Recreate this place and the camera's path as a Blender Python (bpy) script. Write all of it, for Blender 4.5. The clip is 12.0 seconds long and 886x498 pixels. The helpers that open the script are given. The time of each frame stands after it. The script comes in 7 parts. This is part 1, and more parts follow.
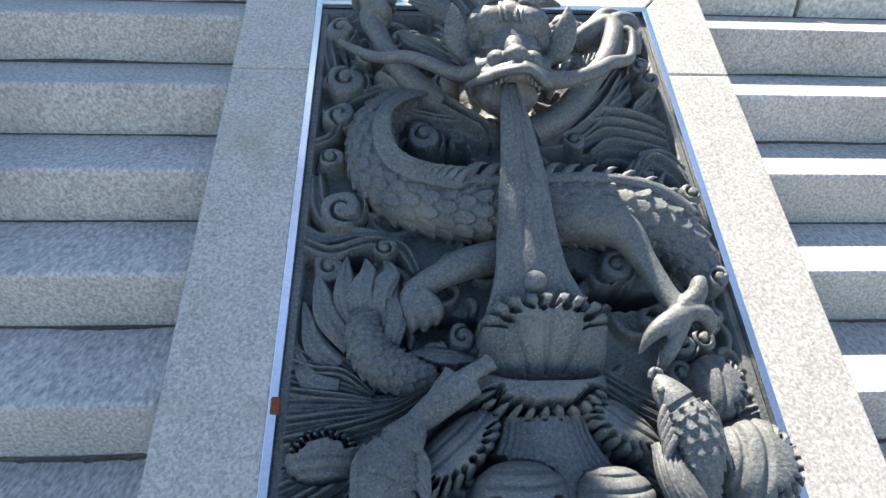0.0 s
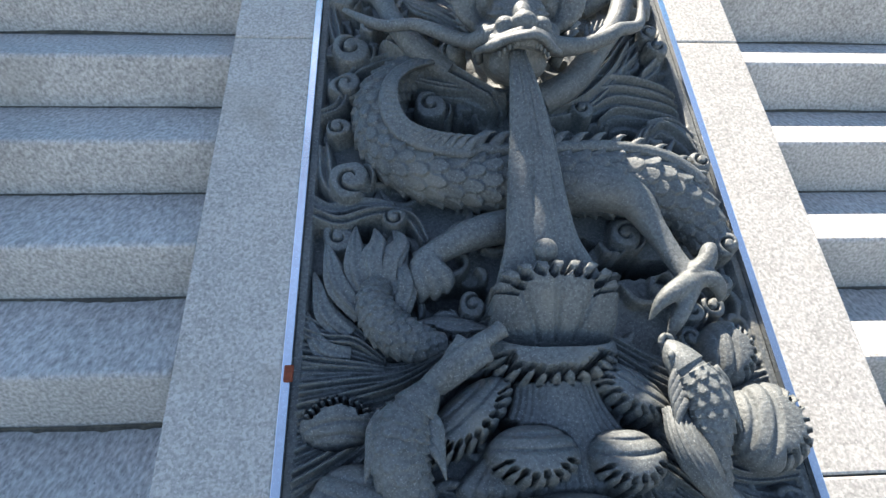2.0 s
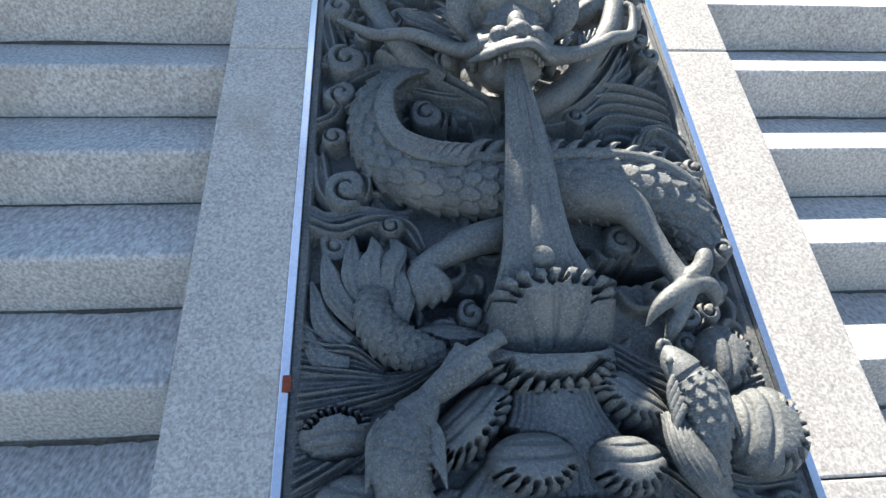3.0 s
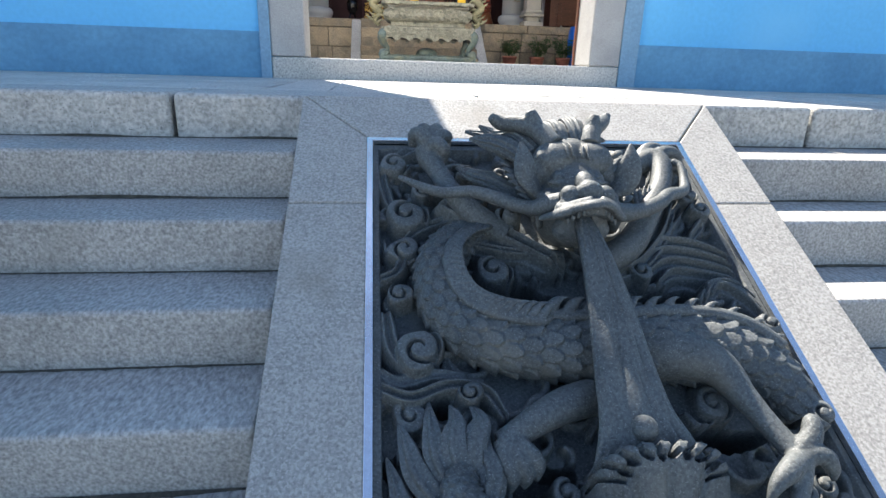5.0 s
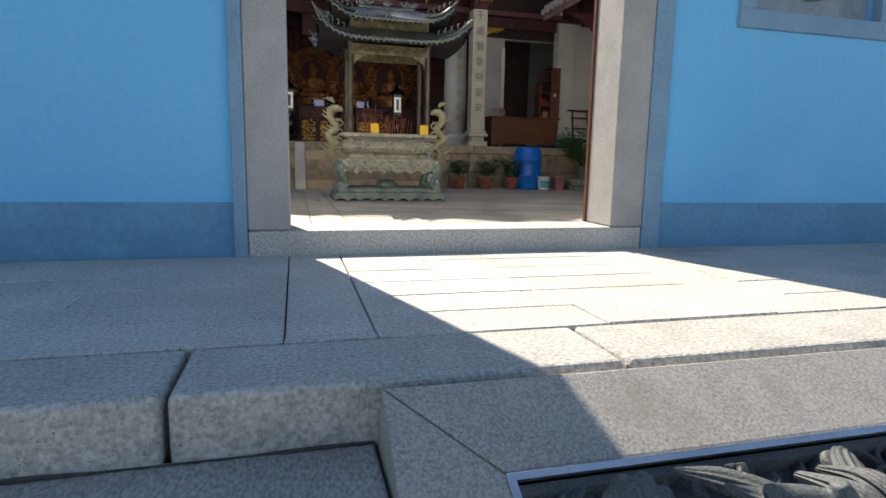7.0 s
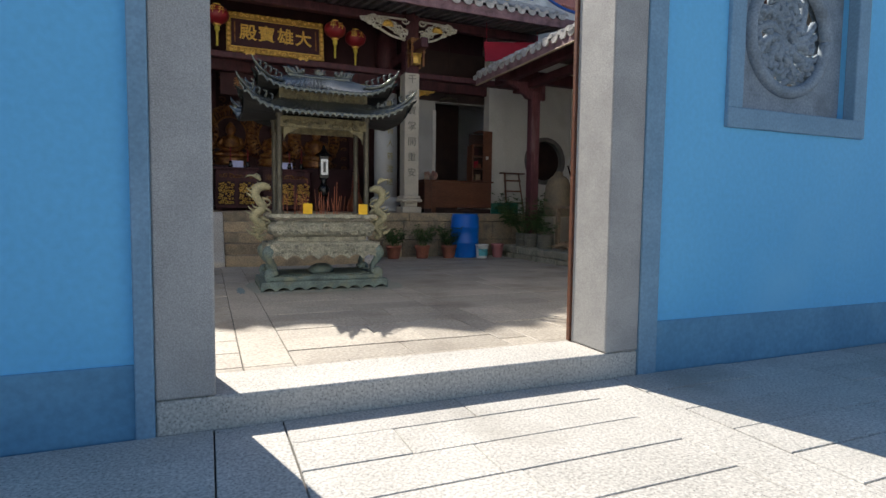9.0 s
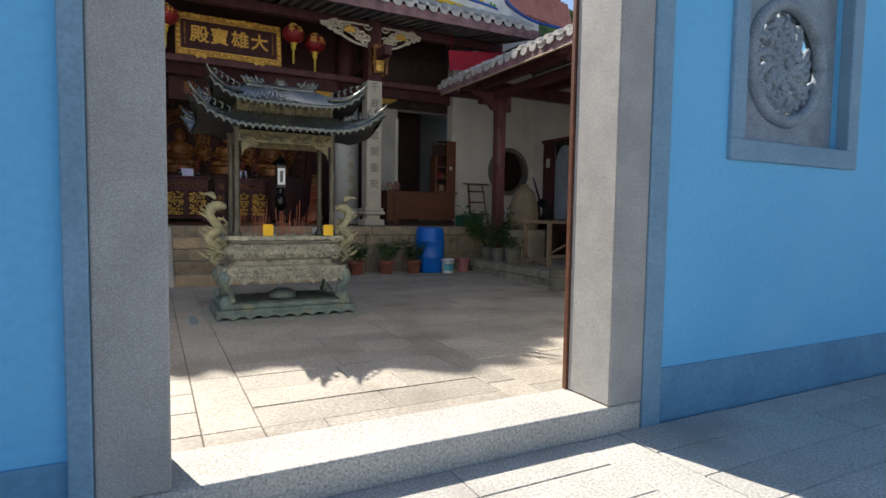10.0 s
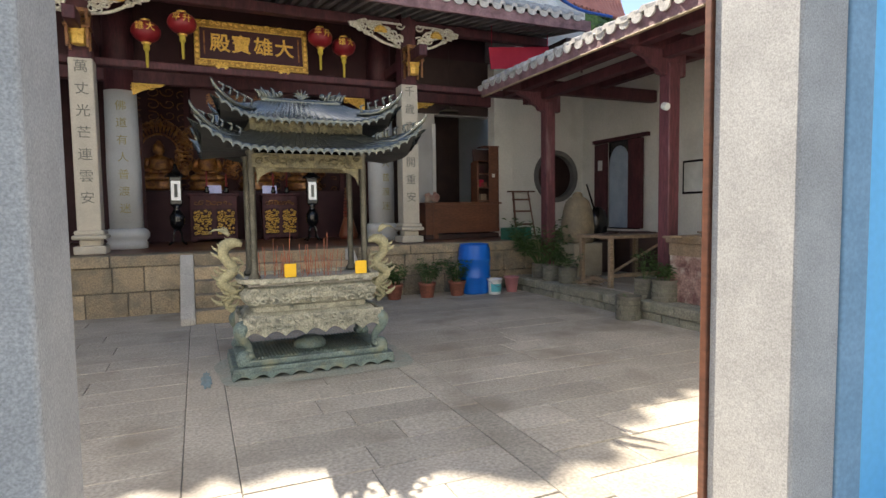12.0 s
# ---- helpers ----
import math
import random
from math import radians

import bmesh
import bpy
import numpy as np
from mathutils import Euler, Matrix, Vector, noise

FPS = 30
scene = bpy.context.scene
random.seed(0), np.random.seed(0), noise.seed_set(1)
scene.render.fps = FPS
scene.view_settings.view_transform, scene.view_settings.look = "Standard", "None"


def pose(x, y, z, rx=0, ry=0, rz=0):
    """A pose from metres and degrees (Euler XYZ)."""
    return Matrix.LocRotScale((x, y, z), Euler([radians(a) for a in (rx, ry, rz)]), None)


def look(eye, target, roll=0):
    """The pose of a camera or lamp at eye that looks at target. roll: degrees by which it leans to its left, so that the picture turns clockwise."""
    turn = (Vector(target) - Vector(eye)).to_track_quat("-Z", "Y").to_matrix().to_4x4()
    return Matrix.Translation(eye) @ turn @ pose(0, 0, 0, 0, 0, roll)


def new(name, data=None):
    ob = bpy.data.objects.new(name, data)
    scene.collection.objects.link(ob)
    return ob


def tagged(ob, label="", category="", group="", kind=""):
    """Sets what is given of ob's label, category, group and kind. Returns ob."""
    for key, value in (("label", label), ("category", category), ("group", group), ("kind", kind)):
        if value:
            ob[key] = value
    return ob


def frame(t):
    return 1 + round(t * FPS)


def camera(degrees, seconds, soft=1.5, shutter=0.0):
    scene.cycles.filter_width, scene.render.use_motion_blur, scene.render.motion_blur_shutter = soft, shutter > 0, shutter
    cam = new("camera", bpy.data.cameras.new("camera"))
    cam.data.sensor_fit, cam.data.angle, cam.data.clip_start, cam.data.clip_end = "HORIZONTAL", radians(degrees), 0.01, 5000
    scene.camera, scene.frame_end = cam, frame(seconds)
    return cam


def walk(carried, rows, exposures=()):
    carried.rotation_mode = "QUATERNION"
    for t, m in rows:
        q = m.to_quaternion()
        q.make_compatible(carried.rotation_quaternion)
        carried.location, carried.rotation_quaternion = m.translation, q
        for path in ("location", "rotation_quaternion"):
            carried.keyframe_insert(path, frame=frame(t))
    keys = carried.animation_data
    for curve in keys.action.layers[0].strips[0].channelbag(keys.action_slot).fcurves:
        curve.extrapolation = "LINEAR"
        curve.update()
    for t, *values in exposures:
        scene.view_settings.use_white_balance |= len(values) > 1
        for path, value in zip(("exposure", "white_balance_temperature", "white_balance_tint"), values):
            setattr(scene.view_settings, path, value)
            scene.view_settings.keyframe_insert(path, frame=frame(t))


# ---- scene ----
cam = camera(76.6, 12.0)
EXPOSURES = [(0, 2.25, 6490, 10), (2.5, 2.25, 6390, 10), (4.5, 2.0, 6210, 10), (5.0, 1.85, 6110, 10), (5.5, 1.9, 6060, 10), (6.0, 1.71, 6340, 10), (6.5, 1.41, 6390, 10), (7.0, 1.01, 6440, 10), (9.0, 0.72, 6080, 10), (10.0, 0.82, 6130, 10), (11.0, 1.19, 6280, 10), (11.5, 1.37, 6380, 10), (12.0, 1.64, 6480, 10)]
PATH = [
    (0, (-0.291, -4.738, 0.124), (-0.165, -3.009, -0.875), 1.9),
    (0.5, (-0.295, -4.737, 0.109), (-0.162, -3.016, -0.901), 1.9),
    (1, (-0.318, -4.745, 0.106), (-0.186, -3.035, -0.923), 1.8),
    (1.5, (-0.329, -4.755, 0.066), (-0.181, -3.033, -0.939), 1.6),
    (2, (-0.321, -4.749, 0.098), (-0.19, -3.059, -0.962), 1.6),
    (2.5, (-0.325, -4.75, 0.099), (-0.187, -3.066, -0.972), 1.6),
    (4.3, (-0.368, -4.719, 0.141), (-0.138, -2.892, -0.639), 1.5),
    (4.5, (-0.375, -4.688, 0.156), (-0.146, -2.844, -0.584), 1.5),
    (5, (-0.582, -4.618, 0.143), (-0.351, -2.733, -0.485), 1.8),
    (5.5, (-0.783, -4.472, 0.19), (-0.544, -2.564, -0.36), 1.9),
    (6, (-0.905, -4.123, 0.275), (-0.587, -2.205, -0.194), 1.9),
    (6.5, (-0.989, -3.852, 0.405), (-0.588, -1.929, 0.031), 1.1),
    (7, (-1.081, -3.617, 0.588), (-0.576, -1.705, 0.286), 1.1),
    (7.2, (-1.082, -3.527, 0.633), (-0.528, -1.623, 0.369), 0.4),
    (8.8, (-1.125, -2.86, 0.99), (-0.383, -1.008, 0.849), 0.9),
    (9, (-1.139, -2.787, 1.029), (-0.367, -0.948, 0.892), 0.7),
    (9.5, (-1.197, -2.565, 1.168), (-0.355, -0.756, 1.036), 1.0),
    (10, (-1.165, -2.357, 1.237), (-0.247, -0.584, 1.112), 0.9),
    (10.5, (-1.106, -2.13, 1.397), (-0.147, -0.379, 1.276), 0.4),
    (11, (-1.132, -1.824, 1.514), (-0.172, -0.073, 1.394), 0.1),
    (11.5, (-1.036, -1.58, 1.545), (-0.106, 0.187, 1.42), -0.2),
    (12, (-0.819, -1.339, 1.555), (-0.02, 0.49, 1.422), -0.8),
]
walk(cam, [(t, look(eye, target, roll)) for t, eye, target, roll in PATH], EXPOSURES)

# ---- place ----
# World: blue sky and one sun from beyond the hall.
SUN_TRAVEL = Vector((0.293, -1.0, -1.03)).normalized()
world = bpy.data.worlds.new("sky")
scene.world = world
world.use_nodes = True
wn = world.node_tree
sky = wn.nodes.new("ShaderNodeTexSky")
sky.sky_type, sky.sun_disc = "NISHITA", False
sky.sun_elevation = math.asin(-SUN_TRAVEL.z)
sky.sun_rotation = math.atan2(-SUN_TRAVEL.x, -SUN_TRAVEL.y)
wn.links.new(sky.outputs[0], wn.nodes["Background"].inputs[0])
wn.nodes["Background"].inputs[1].default_value = 0.085
sun = new("sun", bpy.data.lights.new("sun", "SUN"))
sun.data.energy, sun.data.angle, sun.data.color = 5.0, radians(0.55), (1.0, 0.90, 0.76)
sun.matrix_world = look((0, 0, 30), Vector((0, 0, 30)) + SUN_TRAVEL)


# ---- materials ----
def mat(name, col, col2=None, rough=0.7, metal=0.0, scale=3.0, grain=90.0, fine=0.25, bump=0.25, depth=0.004,
        speck=None, speck_scale=220.0, speck_cut=0.6, piece=0.0, island=0.0, stretch=(1, 1, 1), stain=None, stain_scale=1.2, stain_cut=0.55):
    """Procedural surface: broad patches of two colours, fine grain, optional specks and stains, small relief."""
    m = bpy.data.materials.new(name)
    m.use_nodes = True
    nt = m.node_tree
    bsdf = nt.nodes["Principled BSDF"]
    n = lambda kind: nt.nodes.new(kind)
    link = nt.links.new
    geo = n("ShaderNodeNewGeometry")
    vm = n("ShaderNodeVectorMath")
    vm.operation = "MULTIPLY"
    vm.inputs[1].default_value = stretch
    link(geo.outputs["Position"], vm.inputs[0])

    def noise_tex(s, detail=4.0):
        t = n("ShaderNodeTexNoise")
        t.inputs["Scale"].default_value, t.inputs["Detail"].default_value = s, detail
        link(vm.outputs[0], t.inputs["Vector"])
        return t

    def ramp(src, a, b):
        r = n("ShaderNodeMapRange")
        r.inputs[1].default_value, r.inputs[2].default_value = a, b
        link(src, r.inputs[0])
        return r.outputs[0]

    def mix(fac, a, b, blend="MIX"):
        x = n("ShaderNodeMix")
        x.data_type, x.blend_type = "RGBA", blend
        for sock, val in ((x.inputs[0], fac), (x.inputs[6], a), (x.inputs[7], b)):
            if isinstance(val, (int, float)):
                sock.default_value = val
            elif isinstance(val, tuple):
                sock.default_value = (*val[:3], 1)
            else:
                link(val, sock)
        return x.outputs[2]
    c2 = col2 or tuple(0.75 * c for c in col)
    big = noise_tex(scale)
    small = noise_tex(grain, 6.0)
    c = mix(ramp(big.outputs[0], 0.35, 0.65), col, c2)
    g = n("ShaderNodeMapRange")
    g.inputs[1].default_value, g.inputs[2].default_value = 0.3, 0.7
    g.inputs[3].default_value, g.inputs[4].default_value = 1 - fine, 1 + fine
    link(small.outputs[0], g.inputs[0])
    c = mix(1.0, c, g.outputs[0], "MULTIPLY")
    if speck:
        sp = noise_tex(speck_scale, 2.0)
        c = mix(ramp(sp.outputs[0], speck_cut, speck_cut + 0.06), c, speck)
    if stain:
        st = noise_tex(stain_scale, 8.0)
        c = mix(ramp(st.outputs[0], stain_cut, stain_cut + 0.2), c, stain)
    if piece or island:
        r = n("ShaderNodeObjectInfo").outputs["Random"] if piece else geo.outputs["Random Per Island"]
        q = n("ShaderNodeMapRange")
        q.inputs[3].default_value, q.inputs[4].default_value = 1 - (piece or island), 1 + (piece or island)
        link(r, q.inputs[0])
        c = mix(1.0, c, q.outputs[0], "MULTIPLY")
    link(c, bsdf.inputs["Base Color"])
    rr = n("ShaderNodeMapRange")
    rr.inputs[3].default_value, rr.inputs[4].default_value = max(0.02, rough - 0.12), min(1, rough + 0.12)
    link(big.outputs[0], rr.inputs[0])
    link(rr.outputs[0], bsdf.inputs["Roughness"])
    bsdf.inputs["Metallic"].default_value = metal
    if bump:
        b = n("ShaderNodeBump")
        b.inputs["Strength"].default_value, b.inputs["Distance"].default_value = bump, depth
        link(small.outputs[0], b.inputs["Height"])
        link(b.outputs[0], bsdf.inputs["Normal"])
    return m


def glow(name, col, power):
    m = mat(name, col, rough=0.4, bump=0)
    b = m.node_tree.nodes["Principled BSDF"]
    b.inputs["Emission Color"].default_value, b.inputs["Emission Strength"].default_value = (*col, 1), power
    return m


GRANITE = mat("granite_light", (0.50, 0.475, 0.43), (0.43, 0.41, 0.37), rough=0.75, scale=2.2, grain=70, fine=0.35, bump=0.5, depth=0.004, speck=(0.09, 0.09, 0.09), speck_scale=160, speck_cut=0.63, piece=0.08, stain=(0.30, 0.28, 0.24), stain_scale=0.9, stain_cut=0.58)
STEP_STONE = mat("granite_step", (0.35, 0.335, 0.31), (0.29, 0.278, 0.256), rough=0.8, scale=2.5, grain=110, fine=0.4, bump=0.45, depth=0.005, stretch=(1, 0.45, 1), speck=(0.16, 0.155, 0.15), speck_scale=260, speck_cut=0.65, piece=0.06, stain=(0.27, 0.255, 0.22), stain_scale=1.6, stain_cut=0.6)
COPING_STONE = mat("granite_coping", (0.325, 0.305, 0.272), (0.285, 0.268, 0.24), rough=0.7, scale=9, grain=120, fine=0.34, bump=0.09, depth=0.003, speck=(0.40, 0.375, 0.335), speck_scale=110, speck_cut=0.55, stain=(0.235, 0.205, 0.16), stain_scale=2.5, stain_cut=0.6, piece=0.05)
FRAME_STONE = mat("granite_frame", (0.395, 0.385, 0.365), (0.33, 0.32, 0.305), rough=0.65, scale=5, grain=160, fine=0.28, bump=0.18, depth=0.002, speck=(0.33, 0.325, 0.315), speck_scale=210, speck_cut=0.58, piece=0.05)
COURT_STONE = mat("worn_paving", (0.40, 0.36, 0.30), (0.33, 0.295, 0.245), rough=0.6, scale=1.7, grain=45, fine=0.3, bump=0.35, depth=0.004, piece=0.14, stain=(0.21, 0.175, 0.135), stain_scale=1.3, stain_cut=0.53, speck=(0.2, 0.19, 0.17), speck_scale=60, speck_cut=0.66)
BLACK_BRONZE = mat("near_black_bronze", (0.018, 0.018, 0.018), rough=0.7, bump=0.2)
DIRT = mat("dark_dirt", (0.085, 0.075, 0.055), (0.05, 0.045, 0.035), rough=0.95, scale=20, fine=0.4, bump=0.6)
JOINT = mat("dark_joint", (0.16, 0.15, 0.13), (0.10, 0.095, 0.08), rough=0.9)
BLUE_PAINT = mat("blue_limewash", (0.165, 0.50, 0.80), (0.15, 0.475, 0.775), rough=0.75, scale=0.8, grain=30, fine=0.05, bump=0.12, depth=0.003, stain=(0.20, 0.53, 0.80), stain_scale=0.6, stain_cut=0.6)
BLUE_SKIRT = mat("blue_grey_skirting", (0.135, 0.31, 0.47), (0.11, 0.26, 0.41), rough=0.75, scale=2.5, grain=30, fine=0.1, bump=0.2, depth=0.003, stain=(0.20, 0.36, 0.48), stain_scale=2.2, stain_cut=0.62)
BLUE_TRIM = mat("blue_grey_trim", (0.20, 0.33, 0.45), (0.17, 0.29, 0.40), rough=0.7, scale=3, grain=60, fine=0.12, bump=0.15, depth=0.002)
RELIEF_STONE = mat("carved_grey_stone", (0.085, 0.092, 0.09), (0.06, 0.066, 0.066), rough=0.62, scale=7, grain=120, fine=0.4, bump=0.7, depth=0.003, speck=(0.18, 0.19, 0.185), speck_scale=260, speck_cut=0.62, stain=(0.14, 0.135, 0.115), stain_scale=4.5, stain_cut=0.6)
STEEL = mat("brushed_steel", (0.72, 0.74, 0.76), rough=0.22, metal=1.0, fine=0.06, bump=0.05)
HALL_STONE = mat("tan_ashlar", (0.33, 0.255, 0.165), (0.24, 0.20, 0.145), rough=0.8, scale=5, grain=50, fine=0.35, bump=0.6, depth=0.008, piece=0.22, stain=(0.13, 0.115, 0.09), stain_scale=3.5, stain_cut=0.54)
PILLAR_STONE = mat("pale_pillar_granite", (0.50, 0.46, 0.38), (0.43, 0.395, 0.33), rough=0.7, scale=4, grain=120, fine=0.2, bump=0.2, depth=0.002)
COLUMN_PAINT = mat("pale_grey_column", (0.52, 0.53, 0.53), (0.46, 0.47, 0.47), rough=0.6, scale=2, grain=40, fine=0.06, bump=0.1)
RED_WOOD = mat("dark_red_timber", (0.085, 0.022, 0.028), (0.055, 0.015, 0.02), rough=0.65, scale=6, grain=30, fine=0.3, bump=0.3, stretch=(1, 1, 0.25))
PURPLE_WOOD = mat("worn_maroon_timber", (0.14, 0.045, 0.055), (0.085, 0.028, 0.036), rough=0.6, scale=5, grain=35, fine=0.35, bump=0.35, stretch=(1, 1, 0.2), stain=(0.24, 0.15, 0.15), stain_scale=6, stain_cut=0.6)
EAVE_WOOD = mat("faded_mauve_fascia", (0.24, 0.14, 0.15), (0.17, 0.09, 0.10), rough=0.65, scale=5, grain=40, fine=0.3, bump=0.25, stain=(0.1, 0.06, 0.06), stain_scale=5, stain_cut=0.55)
BROWN_WOOD = mat("brown_wood", (0.15, 0.058, 0.03), (0.105, 0.04, 0.022), rough=0.45, scale=4, grain=40, fine=0.25, bump=0.15, stretch=(0.3, 0.3, 1))
GREY_WOOD = mat("weathered_wood", (0.26, 0.19, 0.125), (0.19, 0.14, 0.095), rough=0.75, scale=6, grain=60, fine=0.35, bump=0.4, stretch=(0.3, 1, 1))
WHITE_WALL = mat("off_white_plaster", (0.70, 0.69, 0.65), (0.63, 0.62, 0.58), rough=0.85, scale=1.3, grain=25, fine=0.06, bump=0.15, stain=(0.5, 0.49, 0.45), stain_scale=1.1, stain_cut=0.6)
GOLD = mat("gold_leaf", (0.80, 0.52, 0.11), (0.6, 0.36, 0.07), rough=0.42, metal=0.25, scale=20, grain=120, fine=0.3, bump=0.4)
OLD_GOLD = mat("dulled_gilding", (0.30, 0.14, 0.035), (0.12, 0.04, 0.018), rough=0.42, metal=0.3, scale=9, grain=60, fine=0.4, bump=0.5)
# dark timber; also colours the sheets that stand in for unlit rooms
DARK = mat("dark_timber_and_shade", (0.045, 0.022, 0.018), (0.03, 0.015, 0.013), rough=0.6)
TILE_GREY = mat("pale_clay_tile", (0.47, 0.45, 0.42), (0.36, 0.345, 0.32), rough=0.7, scale=8, grain=60, fine=0.3, bump=0.3, island=0.18, stain=(0.2, 0.19, 0.18), stain_scale=6, stain_cut=0.58)
BRONZE_TILE = mat("glazed_black_bronze_tile", (0.09, 0.105, 0.115), (0.13, 0.14, 0.12), rough=0.18, metal=0.7, scale=14, grain=80, fine=0.3, bump=0.2, stain=(0.17, 0.17, 0.10), stain_scale=9, stain_cut=0.6)
VERDIGRIS = mat("verdigris_bronze", (0.17, 0.225, 0.21), (0.11, 0.145, 0.14), rough=0.6, metal=0.25, scale=8, grain=70, fine=0.35, bump=0.4, stain=(0.23, 0.24, 0.17), stain_scale=7, stain_cut=0.52)
BURNER_STONE = mat("weathered_burner_metal", (0.40, 0.385, 0.31), (0.27, 0.27, 0.22), rough=0.7, metal=0.1, scale=9, grain=70, fine=0.35, bump=0.4, stain=(0.10, 0.11, 0.10), stain_scale=14, stain_cut=0.54)
DARK_BRONZE = mat("dark_bronze_post", (0.10, 0.095, 0.075), (0.07, 0.065, 0.05), rough=0.5, metal=0.5, scale=9, grain=60, fine=0.3, bump=0.3)
BLUE_PLASTIC = mat("blue_plastic", (0.006, 0.14, 0.60), (0.005, 0.11, 0.50), rough=0.35, fine=0.06, bump=0.05)
WHITE_PLASTIC = mat("white_plastic", (0.75, 0.76, 0.76), rough=0.4, fine=0.04, bump=0.03)
TEAL_LABEL = mat("teal_label", (0.10, 0.42, 0.50), rough=0.5, fine=0.05, bump=0)
PINK_PLASTIC = mat("faded_pink_plastic", (0.48, 0.20, 0.22), rough=0.5, fine=0.08, bump=0.05)
TERRACOTTA = mat("terracotta", (0.28, 0.10, 0.065), (0.21, 0.075, 0.05), rough=0.75, scale=9, grain=70, fine=0.25, bump=0.3)
BRICK_POT = mat("brick_pattern_pot", (0.16, 0.155, 0.12), (0.11, 0.11, 0.09), rough=0.8, scale=9, grain=70, fine=0.3, bump=0.4, island=0.2)
LEAF = mat("leaf_green", (0.06, 0.11, 0.025), (0.035, 0.075, 0.018), rough=0.55, scale=20, fine=0.2, bump=0, island=0.35)
SOIL = mat("soil", (0.05, 0.035, 0.025), rough=0.95, bump=0.6)
YELLOW = mat("yellow_paper", (0.85, 0.52, 0.02), rough=0.7, fine=0.05, bump=0)
INCENSE = mat("red_incense_stick", (0.40, 0.13, 0.07), rough=0.8, bump=0)
LANTERN_RED = mat("red_silk", (0.24, 0.012, 0.018), (0.18, 0.008, 0.014), rough=0.5, fine=0.1, bump=0.1)
TASSEL = mat("yellow_tassel", (0.55, 0.42, 0.05), rough=0.7, fine=0.2)
BLACK = mat("black_lacquer", (0.012, 0.012, 0.013), rough=0.2, fine=0.1, bump=0)
PANEL_MAROON = mat("maroon_lacquer", (0.042, 0.008, 0.012), (0.03, 0.006, 0.009), rough=0.7, fine=0.1, bump=0.05)
PAPER = mat("white_paper", (0.75, 0.75, 0.72), rough=0.7, fine=0.04, bump=0)
GREY_PAINT = mat("grey_lettering", (0.16, 0.16, 0.14), rough=0.7, bump=0)
GREEN_PLASTIC = mat("green_plastic_crate", (0.02, 0.13, 0.09), rough=0.45, bump=0)
RED_CLOTH = mat("crimson_banner", (0.42, 0.015, 0.05), (0.35, 0.012, 0.04), rough=0.7, fine=0.1)
RUST = mat("rust", (0.16, 0.035, 0.012), rough=0.9)
ROOF_WHITE = mat("white_ridge_plaster", (0.75, 0.75, 0.74), rough=0.7)
ROOF_BLUE = mat("blue_glaze", (0.04, 0.13, 0.50), rough=0.35)
ROOF_RED = mat("faded_red_tile", (0.55, 0.24, 0.18), (0.45, 0.17, 0.13), rough=0.5)
ROOF_YELLOW = mat("yellow_glaze", (0.72, 0.48, 0.03), rough=0.35)
ROOF_GREEN = mat("green_glaze", (0.10, 0.34, 0.06), rough=0.35)


# ---- building helpers ----
def obj(name, bm, material, parent=None, label="", category="", kind="", group="", smooth=False):
    me = bpy.data.meshes.new(name)
    bm.normal_update()
    bm.to_mesh(me)
    bm.free()
    me.materials.append(material)
    if smooth:
        me.polygons.foreach_set("use_smooth", [True] * len(me.polygons))
    ob = new(name, me)
    ob.parent = parent
    return tagged(ob, label, category, group, kind)


def part(name, bm, material, parent, label="", smooth=False):
    return obj(name, bm, material, parent, label, smooth=smooth)


def thing(name, label, category, at=(0, 0, 0), group="", kind="", rz=0):
    e = new(name)
    e.matrix_world = pose(*at, 0, 0, rz)
    return tagged(e, label, category, group, kind)


def box(bm, x0, y0, z0, x1, y1, z1, bevel=0.0, seg=2):
    """An axis-parallel block with rounded edges, added to bm."""
    vs = [bm.verts.new((x, y, z)) for z in (z0, z1) for y in (y0, y1) for x in (x0, x1)]
    fs = [bm.faces.new([vs[i] for i in f]) for f in ((0, 2, 3, 1), (4, 5, 7, 6), (0, 1, 5, 4), (2, 6, 7, 3), (0, 4, 6, 2), (1, 3, 7, 5))]
    if bevel:
        es = list({e for f in fs for e in f.edges})
        bmesh.ops.bevel(bm, geom=es, offset=bevel, segments=seg, profile=0.5, affect="EDGES")
    return bm


def block(x0, y0, z0, x1, y1, z1, bevel=0.0, seg=2):
    return box(bmesh.new(), x0, y0, z0, x1, y1, z1, bevel, seg)


def lathe(bm, profile, at=(0, 0, 0), n=24, sx=1.0, sy=1.0, phase=0.0, caps=True):
    """A turned solid from (radius, height) pairs, added to bm."""
    rings = []
    for r, z in profile:
        rings.append([bm.verts.new((at[0] + sx * r * math.cos(a), at[1] + sy * r * math.sin(a), at[2] + z)) for a in (phase + 2 * math.pi * k / n for k in range(n))])
    for a, b in zip(rings, rings[1:]):
        for k in range(n):
            bm.faces.new((a[k], a[(k + 1) % n], b[(k + 1) % n], b[k]))
    if caps:
        bm.faces.new(rings[0][::-1])
        bm.faces.new(rings[-1])
    return bm


def spline(pts, n):
    """n points along a smooth curve through pts (tuples of any length)."""
    p = np.array(pts, float)
    p = np.vstack([2 * p[0] - p[1], p, 2 * p[-1] - p[-2]])
    t = np.linspace(0, len(pts) - 1, n)
    i = np.minimum(t.astype(int), len(pts) - 2)
    f = (t - i)[:, None]
    a, b, c, d = p[i], p[i + 1], p[i + 2], p[i + 3]
    return 0.5 * (2 * b + (c - a) * f + (2 * a - 5 * b + 4 * c - d) * f ** 2 + (3 * b - a - 3 * c + d) * f ** 3)


